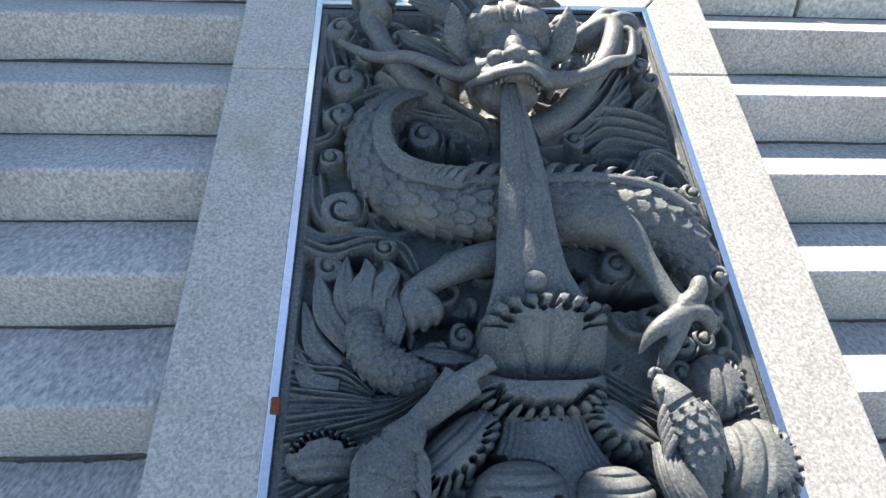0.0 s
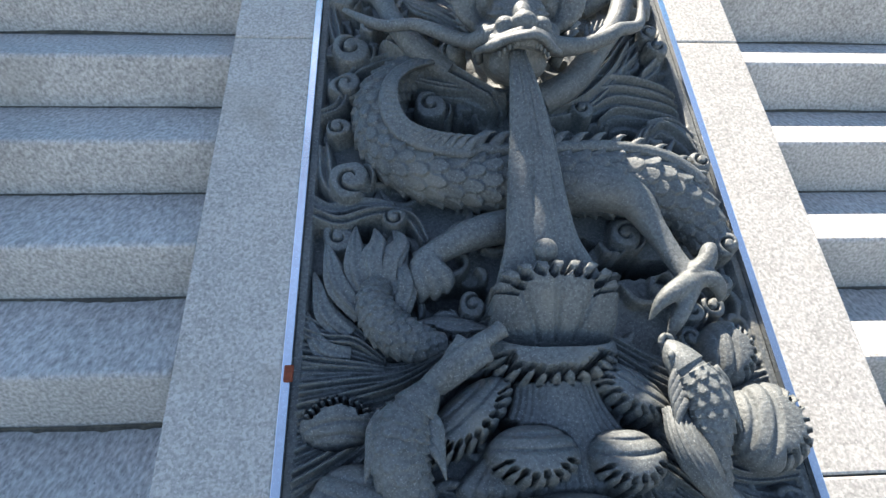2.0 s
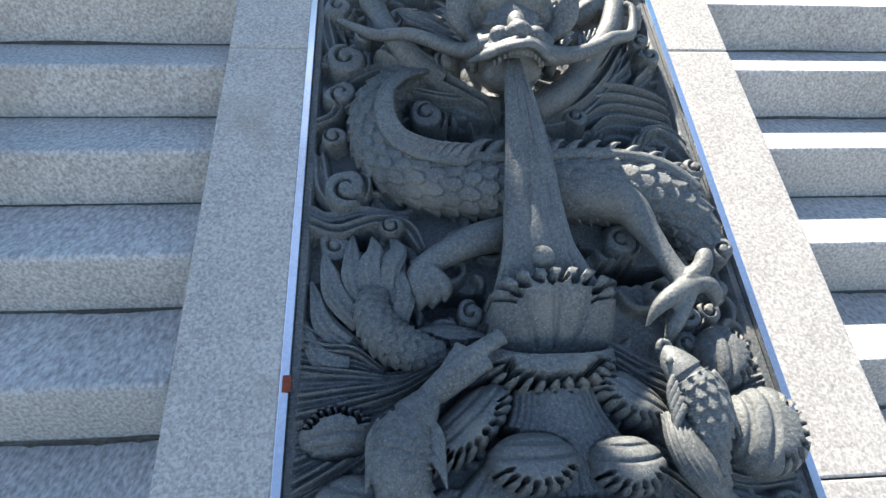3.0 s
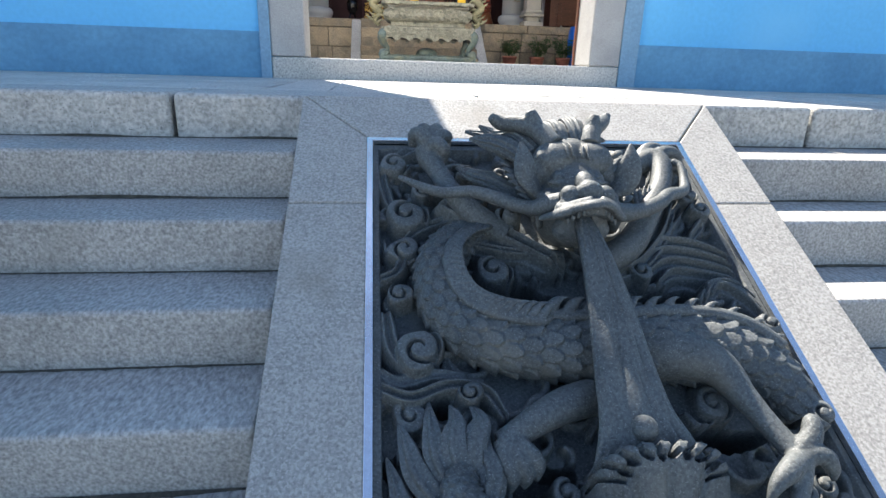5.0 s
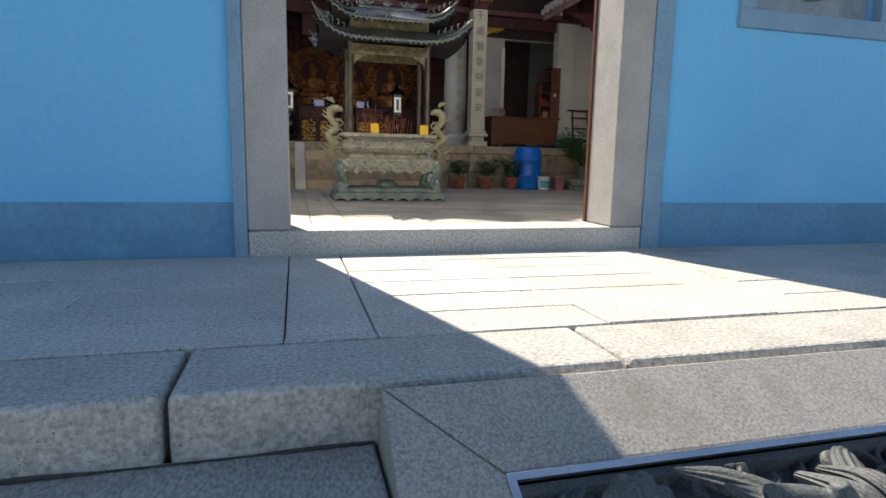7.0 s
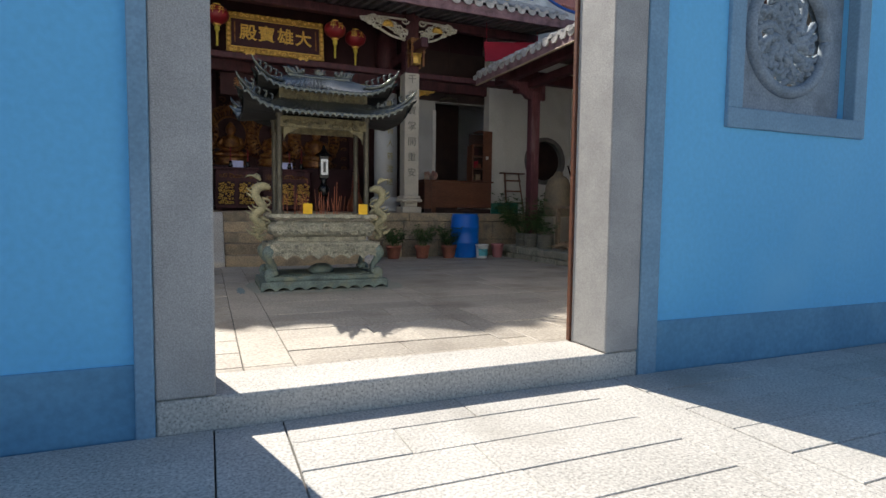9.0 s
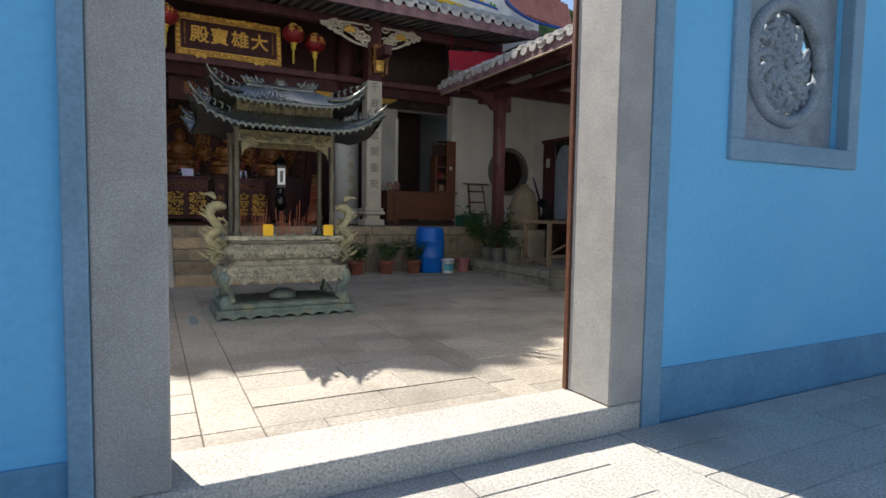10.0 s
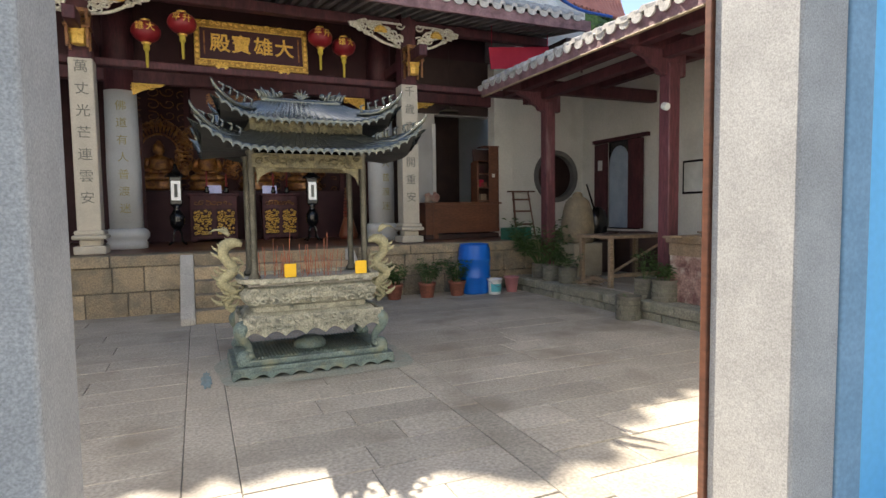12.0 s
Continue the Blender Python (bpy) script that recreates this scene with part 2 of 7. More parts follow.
def sweep(bm, pts, n=24, sides=10, flat=1.0, up=(0, 0, 1), ripple=None):
    """A tapering limb through (x, y, z, radius) points, added to bm. ripple(t, a): relative swelling along and around it."""
    q = spline(pts, n)
    up = Vector(up)
    rings = []
    for k in range(n):
        c = Vector(q[k, :3])
        d = Vector(q[min(k + 1, n - 1), :3] - q[max(k - 1, 0), :3]).normalized()
        side = d.cross(up)
        side = side.normalized() if side.length > 1e-4 else Vector((1, 0, 0))
        top = side.cross(d).normalized()
        ring = []
        for j in range(sides):
            a = 2 * math.pi * j / sides
            r = max(q[k, 3], 0.0008) * (1 + (ripple(k / (n - 1), a) if ripple else 0))
            ring.append(bm.verts.new(c + side * (r * math.cos(a)) + top * (r * flat * math.sin(a))))
        rings.append(ring)
    for a, b in zip(rings, rings[1:]):
        for j in range(sides):
            bm.faces.new((a[j], a[(j + 1) % sides], b[(j + 1) % sides], b[j]))
    bm.faces.new(rings[0][::-1])
    bm.faces.new(rings[-1])
    return bm


def ball(bm, at, r, sx=1, sy=1, sz=1, u=14, v=9, rot=None):
    m = Matrix.Translation(at) @ (rot or Matrix()) @ Matrix.Diagonal((sx, sy, sz, 1))
    bmesh.ops.create_uvsphere(bm, u_segments=u, v_segments=v, radius=r, matrix=m)
    return bm


def prism(bm, outline, axis, a, b):
    """A plate: the outline (pairs) pushed from a to b along an axis."""
    def put(p, w):
        return {"x": (w, p[0], p[1]), "y": (p[0], w, p[1]), "z": (p[0], p[1], w)}[axis]
    lo = [bm.verts.new(put(p, a)) for p in outline]
    hi = [bm.verts.new(put(p, b)) for p in outline]
    k = len(outline)
    bm.faces.new(lo[::-1])
    bm.faces.new(hi)
    for i in range(k):
        bm.faces.new((lo[i], lo[(i + 1) % k], hi[(i + 1) % k], hi[i]))
    bmesh.ops.recalc_face_normals(bm, faces=bm.faces[:])
    return bm


def lettering(name, words, size, m, material, parent, spacing=1.0, depth=0.004, bold=0.0):
    """Raised characters in the built-in font, as a mesh."""
    cu = bpy.data.curves.new(name, "FONT")
    cu.bevel_depth = bold
    cu.body, cu.size, cu.extrude, cu.align_x, cu.align_y, cu.space_line = words, size, depth, "CENTER", "CENTER", spacing
    tmp = bpy.data.objects.new(name, cu)
    scene.collection.objects.link(tmp)
    me = bpy.data.meshes.new_from_object(tmp.evaluated_get(bpy.context.evaluated_depsgraph_get()))
    bpy.data.objects.remove(tmp)
    me.materials.clear()
    me.materials.append(material)
    ob = new(name, me)
    ob.parent = parent
    ob.matrix_local = m
    return ob


# ---- large structure: stairs, platform, gate wall ----
RUN, RISE, NOSE_Y, NOSE_Z, STEPS = 0.306, 0.1745, -2.512, -0.180, 8
GROUND = NOSE_Z - STEPS * RISE + RISE - 0.0
COURT = 0.07
HALL = 0.97
SLOPE = math.atan(0.573)

bm = bmesh.new()
for x0, x1, y0, y1 in ((-400, 400, -400, -2.3), (-400, -9, -2.3, 400), (9, 400, -2.3, 400), (-9, 9, 20, 400)):
    f = bm.faces.new([bm.verts.new((x, y, GROUND)) for x, y in ((x0, y0), (x1, y0), (x1, y1), (x0, y1))])
bmesh.ops.remove_doubles(bm, verts=bm.verts[:], dist=0.001)
obj("ground", bm, GRANITE, label="pale stone ground around the temple terrace", category="ground", kind="structure")


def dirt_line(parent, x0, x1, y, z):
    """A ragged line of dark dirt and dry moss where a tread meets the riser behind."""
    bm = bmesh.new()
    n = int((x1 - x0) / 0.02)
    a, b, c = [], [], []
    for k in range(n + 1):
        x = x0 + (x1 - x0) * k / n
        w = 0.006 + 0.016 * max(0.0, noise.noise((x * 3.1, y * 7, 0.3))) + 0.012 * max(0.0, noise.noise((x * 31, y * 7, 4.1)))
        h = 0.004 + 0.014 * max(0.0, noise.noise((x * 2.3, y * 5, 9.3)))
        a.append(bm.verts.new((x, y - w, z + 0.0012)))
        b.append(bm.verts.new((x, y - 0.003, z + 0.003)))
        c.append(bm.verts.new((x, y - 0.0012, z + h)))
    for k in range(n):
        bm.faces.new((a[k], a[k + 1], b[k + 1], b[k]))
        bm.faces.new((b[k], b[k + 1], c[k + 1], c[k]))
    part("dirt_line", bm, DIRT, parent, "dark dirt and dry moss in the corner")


def stair(x0, x1, name, dy=0.0, dz=0.0):
    st = thing(name, "wide flight of pale rough granite steps with worn noses", "stairs", kind="structure")
    for i in range(STEPS):
        y, z = NOSE_Y - RUN * i + dy, NOSE_Z - RISE * i + dz
        bm = block(x0, y, z - RISE - 0.03, x1, y + RUN + 0.06, z, 0.014, 3)
        part("step", bm, STEP_STONE, st, smooth=False)
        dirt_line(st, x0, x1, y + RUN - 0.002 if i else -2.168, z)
    return st


stair(-6.5, -0.882, "stair_1")
stair(0.848, 6.5, "stair_2", -0.006, -0.005)

# sloping coping stones round the carved ramp
SLOPE_TOP = (-2.478, -0.129)


def on_slope(u, s, w=0.0):
    """A place on the ramp: u across, s down the slope from the panel's top edge, w above the coping's face."""
    return Vector((u, SLOPE_TOP[0] - s * math.cos(SLOPE) - w * math.sin(SLOPE), SLOPE_TOP[1] - s * math.sin(SLOPE) + w * math.cos(SLOPE)))


RAMP_LENGTH = 2.62
RAMP = thing("ramp_coping", "speckled grey granite coping slabs framing the carved ramp", "coping", kind="structure")


def slab(corners, thick, bevel=0.006):
    """A sloping slab from its (u, s) corners."""
    bm = bmesh.new()
    top = [bm.verts.new(on_slope(u, s)) for u, s in corners]
    low = [bm.verts.new(on_slope(u, s, -thick)) for u, s in corners]
    k = len(corners)
    fs = [bm.faces.new(top), bm.faces.new(low[::-1])]
    for i in range(k):
        bm.faces.new((low[i], low[(i + 1) % k], top[(i + 1) % k], top[i]))
    bmesh.ops.recalc_face_normals(bm, faces=bm.faces[:])
    bmesh.ops.bevel(bm, geom=[e for e in bm.edges if len(e.link_faces) == 2], offset=bevel, segments=2, profile=0.5, affect="EDGES")
    return bm


INN, J1, J2, TOP = 0.617, 0.352, 1.75, -0.275
WEST, EAST = 0.874, 0.840
for sg, OUT in ((-1, WEST), (1, EAST)):
    for cs in (((sg * OUT, TOP), (sg * OUT, J1 - 0.002), (sg * INN, J1 - 0.002), (sg * INN, 0.0)),
               ((sg * OUT, J1 + 0.002), (sg * OUT, J2 - 0.002), (sg * INN, J2 - 0.002), (sg * INN, J1 + 0.002)),
               ((sg * OUT, J2 + 0.002), (sg * OUT, RAMP_LENGTH), (sg * INN, RAMP_LENGTH), (sg * INN, J2 + 0.002))):
        part("coping_slab", slab(cs, 0.32), COPING_STONE, RAMP)
part("coping_slab", slab(((-WEST + 0.005, TOP), (EAST - 0.005, TOP), (INN - 0.003, -0.003), (-INN + 0.003, -0.003)), 0.2), COPING_STONE, RAMP)
# bright metal edging strip round the panel
EDGE = thing("metal_edging", "bright thin steel edging strip round the carved panel", "edging")
for sg in (-1, 1):
    part("strip", slab([(sg * a, b) for a, b in ((INN + 0.002, 0.0), (INN + 0.002, RAMP_LENGTH), (INN - 0.020, RAMP_LENGTH), (INN - 0.020, 0.0))], 0.09, 0.002), STEEL, EDGE).location = on_slope(0, 0, 0.004) - on_slope(0, 0)
part("strip", slab(((-INN, 0), (INN, 0), (INN, 0.02), (-INN, 0.02)), 0.09, 0.002), STEEL, EDGE).location = on_slope(0, 0, 0.0045) - on_slope(0, 0)

# terrace body under the paving, and the paving bed
bm = block(-9, -2.10, -1.3, 9, 0.0, -0.045)
box(bm, -9, 0.0, -1.3, 9, 20, 0.03)
obj("terrace", bm, JOINT, label="stone body of the raised terrace under its paving", category="terrace", kind="structure")

# gate wall
DOOR_TOP = 4.25
WALL_TOP = 6.4
JAMB, FRAME = 1.115, 1.368
wall = bmesh.new()
for sg in (-1, 1):
    if sg < 0:
        box(wall, -9, 0, -0.03, -FRAME, 0.34, WALL_TOP)
    else:
        # the wall round the carved window
        box(wall, FRAME, 0, -0.03, 2.19, 0.34, WALL_TOP)
        box(wall, 3.37, 0, -0.03, 9, 0.34, WALL_TOP)
        box(wall, 2.19, 0, -0.03, 3.37, 0.34, 1.74)
        box(wall, 2.19, 0, 3.25, 3.37, 0.34, WALL_TOP)
box(wall, -FRAME, 0, DOOR_TOP + 0.3, FRAME, 0.34, WALL_TOP)
obj("wall_south", wall, BLUE_PAINT, label="tall bright blue limewashed gate wall", category="wall", kind="structure")
for sg, TRIM in ((-1, 1.447), (1, 1.515)):
    bm = block(min(sg * TRIM, sg * 9), -0.012, -0.02, max(sg * TRIM, sg * 9), 0.002, 0.33, 0.004)
    obj("baseboard", bm, BLUE_SKIRT, label="blue-grey painted plinth band with scuffs", category="plinth", kind="structure")
    bm = block(min(sg * TRIM, sg * FRAME), -0.04, -0.02, max(sg * TRIM, sg * FRAME), 0.02, DOOR_TOP + 0.38, 0.008)
    obj("trim", bm, BLUE_TRIM, label="narrow blue-grey painted trim beside the stone door frame", category="trim", kind="structure")
bm = block(-FRAME, -0.04, DOOR_TOP + 0.3, FRAME, 0.0, DOOR_TOP + 0.38, 0.008)
obj("trim", bm, BLUE_TRIM, label="narrow blue-grey painted trim over the stone door frame", category="trim", kind="structure")
GATE = thing("door_1", "tall grey granite gate frame, wide open", "gate", kind="structure")
for sg in (-1, 1):
    part("jamb", block(min(sg * JAMB, sg * FRAME), -0.03, 0.158, max(sg * JAMB, sg * FRAME), 0.335, DOOR_TOP, 0.012, 3), FRAME_STONE, GATE)
    if sg > 0:
        part("door_stop", block(min(sg * (JAMB - 0.012), sg * (JAMB + 0.05)), 0.337, 0.158, max(sg * (JAMB - 0.012), sg * (JAMB + 0.05)), 0.37, DOOR_TOP, 0.004), BROWN_WOOD, GATE, "brown wooden strip")
part("threshold", block(-FRAME, -0.028, -0.02, FRAME, 0.37, 0.155, 0.014, 3), GRANITE, GATE, "low worn granite sill")
part("lintel", block(-FRAME, -0.03, DOOR_TOP + 0.003, FRAME, 0.335, DOOR_TOP + 0.3, 0.012), FRAME_STONE, GATE)

# unseen off-white skin on the gate wall's court side, added to bounce sun inward
bm = bmesh.new()
for x0, x1, z0, z1 in ((-8.7, -1.17, 0.0, WALL_TOP), (1.17, 2.15, 0.0, WALL_TOP), (3.41, 8.75, 0.0, WALL_TOP), (2.15, 3.41, 0.0, 1.7), (2.15, 3.41, 3.29, WALL_TOP), (-1.17, 1.17, DOOR_TOP + 0.1, WALL_TOP)):
    box(bm, x0, 0.342, z0, x1, 0.366, z1)
obj("wall_south_inner", bm, WHITE_WALL, label="unseen off-white skin on the gate wall, bouncing sun into the hall", category="wall", kind="structure")
# closing walls of the court and beyond
for nm, b in (("wall_west", (-9.0, 0.34, 0.0, -8.7, 18, 5.5)), ("wall_north", (-9, 15.6, 0, 9, 15.9, 8.5)), ("wall_east", (8.75, 0.34, 0, 9.0, 18, 5.5))):
    obj(nm, block(*b), WHITE_WALL, label="plain off-white plastered boundary wall", category="wall", kind="structure")

# ---- hall platform ----
PY = 8.1
obj("hall_floor", block(-8.7, PY + 0.16, 0.03, 8.75, 15.6, HALL - 0.003), BROWN_WOOD, label="dark reddish tiled floor of the hall", category="floor", kind="structure")

# unseen block added to stop sun reaching the gallery wall between the roofs
obj("side_hall", block(6.22, 10.3, 4.62, 8.2, 15.6, 8.7), WHITE_WALL, label="unseen plastered block added to keep sun off the gallery wall", category="wall", kind="structure")
# ---- hall roof ----
def roof_profile(t):
    """Curved pitch of the hall roof from eave (0) to ridge (1): y, z."""
    return 7.6 + 4.4 * t, 5.15 + 1.9 * t + 2.1 * t * t


bm = bmesh.new()
rows = [roof_profile(k / 12) for k in range(13)]
prev = None
for y, z in rows:
    cur = [bm.verts.new((x, y, z)) for x in (-8.5, 6.2)] + [bm.verts.new((x, y, z - 0.12)) for x in (6.2, -8.5)]
    if prev:
        for i in range(4):
            bm.faces.new((prev[i], prev[(i + 1) % 4], cur[(i + 1) % 4], cur[i]))
    else:
        bm.faces.new(cur)
    prev = cur
bm.faces.new(prev)
box(bm, -8.5, 12.0, 5.0, 6.2, 15.6, 9.1)
bmesh.ops.recalc_face_normals(bm, faces=bm.faces[:])
obj("hall_roof", bm, DARK, label="steep curved temple roof seen from below, dark timber", category="roof", kind="structure")


# ---- carved dragon ramp ----
RELIEF = thing("dragon_relief", "deeply carved dark grey stone dragon among clouds and waves", "carving")
RELIEF.matrix_world = Matrix.Translation(on_slope(0, 0, -0.055)) @ pose(0, 0, 0, math.degrees(SLOPE), 0, 0)
AXIS_U = np.linspace(-0.596, 0.596, 440)
AXIS_S = np.concatenate((np.linspace(0.024, 1.86, 760), np.linspace(1.868, 2.6, 90)))
GU, GS = np.meshgrid(AXIS_U, AXIS_S)
FLOOR_W = -0.012
field = np.full(GU.shape, FLOOR_W) + 0.008 * np.sin(GU * 23 + 4 * np.sin(GS * 7)) * np.sin(GS * 19 + 3 * np.sin(GU * 9))


def window(u0, u1, s0, s1):
    """The part of the field that holds a stretch of the ramp."""
    a, b = np.searchsorted(AXIS_S, (s0, s1))
    c, d = np.searchsorted(AXIS_U, (u0, u1))
    return slice(a, b), slice(c, d)


def near(pts, n=60):
    """Around a curve of (across, down, half width): the window, the distance, share of its length, signed side and half width."""
    q = spline(pts, n)
    m = q[:, 2].max() + 0.01
    win = window(q[:, 0].min() - m, q[:, 0].max() + m, q[:, 1].min() - m, q[:, 1].max() + m)
    gu, gs = GU[win], GS[win]
    best = np.full(gu.shape, 9.0)
    along, side, half = np.zeros(gu.shape), np.zeros(gu.shape), np.full(gu.shape, 0.01)
    for k in range(n):
        du, ds = gu - q[k, 0], gs - q[k, 1]
        d = du * du + ds * ds
        a, b = q[max(k - 1, 0)], q[min(k + 1, n - 1)]
        t = np.array((b[0] - a[0], b[1] - a[1]))
        t = t / (np.hypot(*t) + 1e-9)
        hit = d < best
        best[hit] = d[hit]
        along[hit] = k / (n - 1)
        side[hit] = (du * t[1] - ds * t[0])[hit]
        half[hit] = max(q[k, 2], 0.002)
    return win, np.sqrt(best), along, side, half


def raise_to(win, h, where):
    part_of = field[win]
    part_of[where] = np.maximum(part_of[where], h[where])


def strand(pts, h, grooves=4, lift=0.0, cut=0.35):
    """A swelling lock of hair or water with grooves along it."""
    win, d, t, s, w = near(pts)
    x = np.clip(d / w, 0, 1)
    z = FLOOR_W + lift + h * np.sqrt(1 - x * x) * (1 - cut * (0.5 + 0.5 * np.cos(s / w * math.pi * grooves)) * (1 - x ** 4))
    raise_to(win, z, d < w)


def flame(pts, h, lift=0.0):
    """A flat leaf of flame: proud on its lower edge, hollowed along the middle, ending in a hooked tip."""
    win, d, t, s, w = near(pts)
    x = np.clip(d / w, 0, 1)
    z = FLOOR_W + lift + h * (0.62 + 0.38 * np.clip(s / w, -1, 1)) * (1 - x ** 5) - 0.016 * np.exp(-(s / w / 0.22) ** 2)
    raise_to(win, z, d < w)


def scroll(u, s, r, h, spin=1, turns=1.7, start=0.0):
    """A curled cloud: a flat boss with a deep spiral ledge and a knob in its middle."""
    win = window(u - 1.2 * r, u + 1.2 * r, s - 1.2 * r, s + 1.2 * r)
    du, ds = GU[win] - u, GS[win] - s
    d = np.hypot(du, ds)
    a = np.arctan2(ds, du) * spin + start
    wob = r * (1 + 0.10 * np.sin(3 * a + start) + 0.09 * np.sin(2 * a - start))
    f = np.mod(d / r * turns - a / (2 * math.pi), 1.0)
    groove = np.exp(-((f - 0.08) / 0.10) ** 2) + np.exp(-((f - 1.08) / 0.10) ** 2)
    z = FLOOR_W + h * (0.86 - 0.34 * groove * (d > 0.14 * r) + 0.16 * (1 - (d / wob) ** 2)) - 0.3 * h * np.clip((d / wob - 0.86) / 0.14, 0, 1) ** 2
    raise_to(win, z, d < wob)


def shell(u, s, ru, rs, h, slots=6, turn=0.0, spread=1.0, veins=0, tilt=0.12, square=2.0):
    """A domed wave crest whose rim is cut into fingers by keyhole slots. turn: the way the fingers point, degrees from down the slope."""
    a0 = radians(turn)
    m = 1.15 * math.hypot(ru, rs)
    win = window(u - m, u + m, s - m, s + m)
    du, ds = GU[win] - u, GS[win] - s
    x = (du * math.cos(a0) + ds * math.sin(a0)) / ru
    y = (-du * math.sin(a0) + ds * math.cos(a0)) / rs
    rho = (np.abs(x) ** square + np.abs(y) ** square) ** (1 / square)
    ang = np.arctan2(x, y)
    z = FLOOR_W + h * (0.5 + tilt * y + (0.5 - 0.6 * abs(tilt)) * np.sqrt(np.clip(1 - np.clip(rho, 0, 1) ** 3, 0, 1)))
    front = np.abs(ang) < spread * 1.3
    if veins:
        z -= 0.06 * h * (0.5 + 0.5 * np.cos(np.arctan2(x, y + 1.7) * 3 * veins)) ** 6 * (rho < 0.72)
    else:
        z -= 0.05 * h * (0.5 + 0.5 * np.cos((y + 0.25 * x * x) * 4.2 * math.pi)) ** 4 * (y < 0.1)
    f = np.mod(ang / spread * slots / 2 + 0.5, 1.0)
    gap = 0.5 - np.abs(f - 0.5)
    arc = gap * 2 * spread / slots * 0.74
    wave = 0.03 * np.sin(ang * 9 + 3)
    hole = front & ((np.hypot(arc, (rho - 0.70 - wave) * 0.72) < 0.082) | ((arc < 0.040) & (rho > 0.70) & (rho < 1.06)))
    z = np.where(hole, FLOOR_W - 0.035, z)
    reach = np.where(front, 0.95 + 0.10 * np.cos((f - 0.5) * 5.0), 1.0)
    inside = rho < reach
    field[win][inside] = np.maximum(z, FLOOR_W - 0.035)[inside]


def pit(u, s, ru, rs, depth, lean=0.0):
    c, t = math.cos(lean), math.sin(lean)
    x, y = (GU - u) * c + (GS - s) * t, -(GU - u) * t + (GS - s) * c
    r = np.hypot(x / ru, y / rs) * (1 + 0.08 * np.sin(7 * np.arctan2(y, x)))
    field[r < 1] = np.minimum(field[r < 1], (FLOOR_W - depth * np.clip(6 * (1 - r), 0, 1))[r < 1])


# streaming water and hair behind everything
for k in range(10):
    o = 0.034 * k
    strand(((-0.60, 1.47 + 1.5 * o, 0.038), (-0.47, 1.47 + 1.1 * o, 0.034), (-0.32, 1.47 + 0.5 * o, 0.028), (-0.18, 1.40 + 0.2 * o, 0.020), (-0.10, 1.33 + 0.2 * o, 0.012)), 0.065 + 0.02 * (k % 3), 4, 0.0, 0.3)
for k in range(5):
    strand(((-0.60, 1.32 + 0.04 * k, 0.02), (-0.53, 1.36 + 0.03 * k, 0.026), (-0.45, 1.37 + 0.03 * k, 0.022), (-0.38, 1.44 + 0.01 * k, 0.012)), 0.06 + 0.015 * (k % 2), 3, 0.0, 0.3)
for k in range(8):
    o = 0.05 * k
    strand(((0.14 + 0.3 * o, 1.37 + o, 0.024), (0.22, 1.42 + o, 0.030), (0.30, 1.47 + 1.1 * o, 0.032), (0.44, 1.53 + 1.3 * o, 0.034), (0.60, 1.50 + 1.5 * o, 0.03)), 0.055 + 0.02 * (k % 2), 4, 0.0, 0.3)
for k in range(15):
    o = (k - 7) / 7
    strand(((0.035 + 0.085 * o, 1.50, 0.013), (0.035 + 0.105 * o, 1.58, 0.015), (0.035 + 0.16 * o, 1.67, 0.020), (0.035 + 0.23 * o, 1.75, 0.026)), 0.115 - 0.035 * o * o, 1, 0.0, 0.2)
for k in range(14):
    v = 1.80 + 0.06 * k
    strand(((-0.6, v + 0.03, 0.05), (-0.3, v - 0.03, 0.05), (0.0, v + 0.04, 0.05), (0.3, v - 0.02, 0.05), (0.6, v + 0.03, 0.05)), 0.05 + 0.02 * (k % 2), 5)
# cloud bands
strand(((-0.58, 0.68, 0.022), (-0.52, 0.64, 0.026), (-0.49, 0.52, 0.022), (-0.42, 0.46, 0.026), (-0.33, 0.43, 0.028), (-0.22, 0.45, 0.022)), 0.085, 2)
strand(((-0.58, 1.03, 0.026), (-0.50, 1.06, 0.03), (-0.40, 1.03, 0.03), (-0.31, 1.05, 0.03), (-0.27, 1.12, 0.02)), 0.085, 2)
strand(((-0.58, 0.98, 0.02), (-0.53, 1.01, 0.026), (-0.44, 0.99, 0.024), (-0.36, 1.0, 0.016)), 0.08, 1)
strand(((-0.56, 0.80, 0.026), (-0.545, 0.90, 0.036), (-0.51, 0.97, 0.03)), 0.075, 2)
strand(((-0.45, 0.05, 0.04), (-0.56, 0.16, 0.03), (-0.55, 0.30, 0.03), (-0.52, 0.40, 0.02)), 0.07, 2)
strand(((-0.36, 0.40, 0.05), (-0.26, 0.47, 0.07), (-0.15, 0.55, 0.06), (-0.06, 0.62, 0.05)), 0.12, 3)
strand(((-0.30, 0.555, 0.03), (-0.20, 0.585, 0.035), (-0.10, 0.60, 0.03), (-0.02, 0.62, 0.03)), 0.10, 4)
strand(((-0.02, 0.74, 0.05), (-0.09, 0.73, 0.05), (-0.15, 0.745, 0.02)), 0.06, 2, -0.03)
strand(((0.10, 0.66, 0.05), (0.22, 0.62, 0.06), (0.34, 0.50, 0.06), (0.42, 0.38, 0.045)), 0.10, 4)
strand(((0.08, 0.78, 0.03), (0.18, 0.765, 0.03), (0.30, 0.77, 0.025)), 0.06, 3)
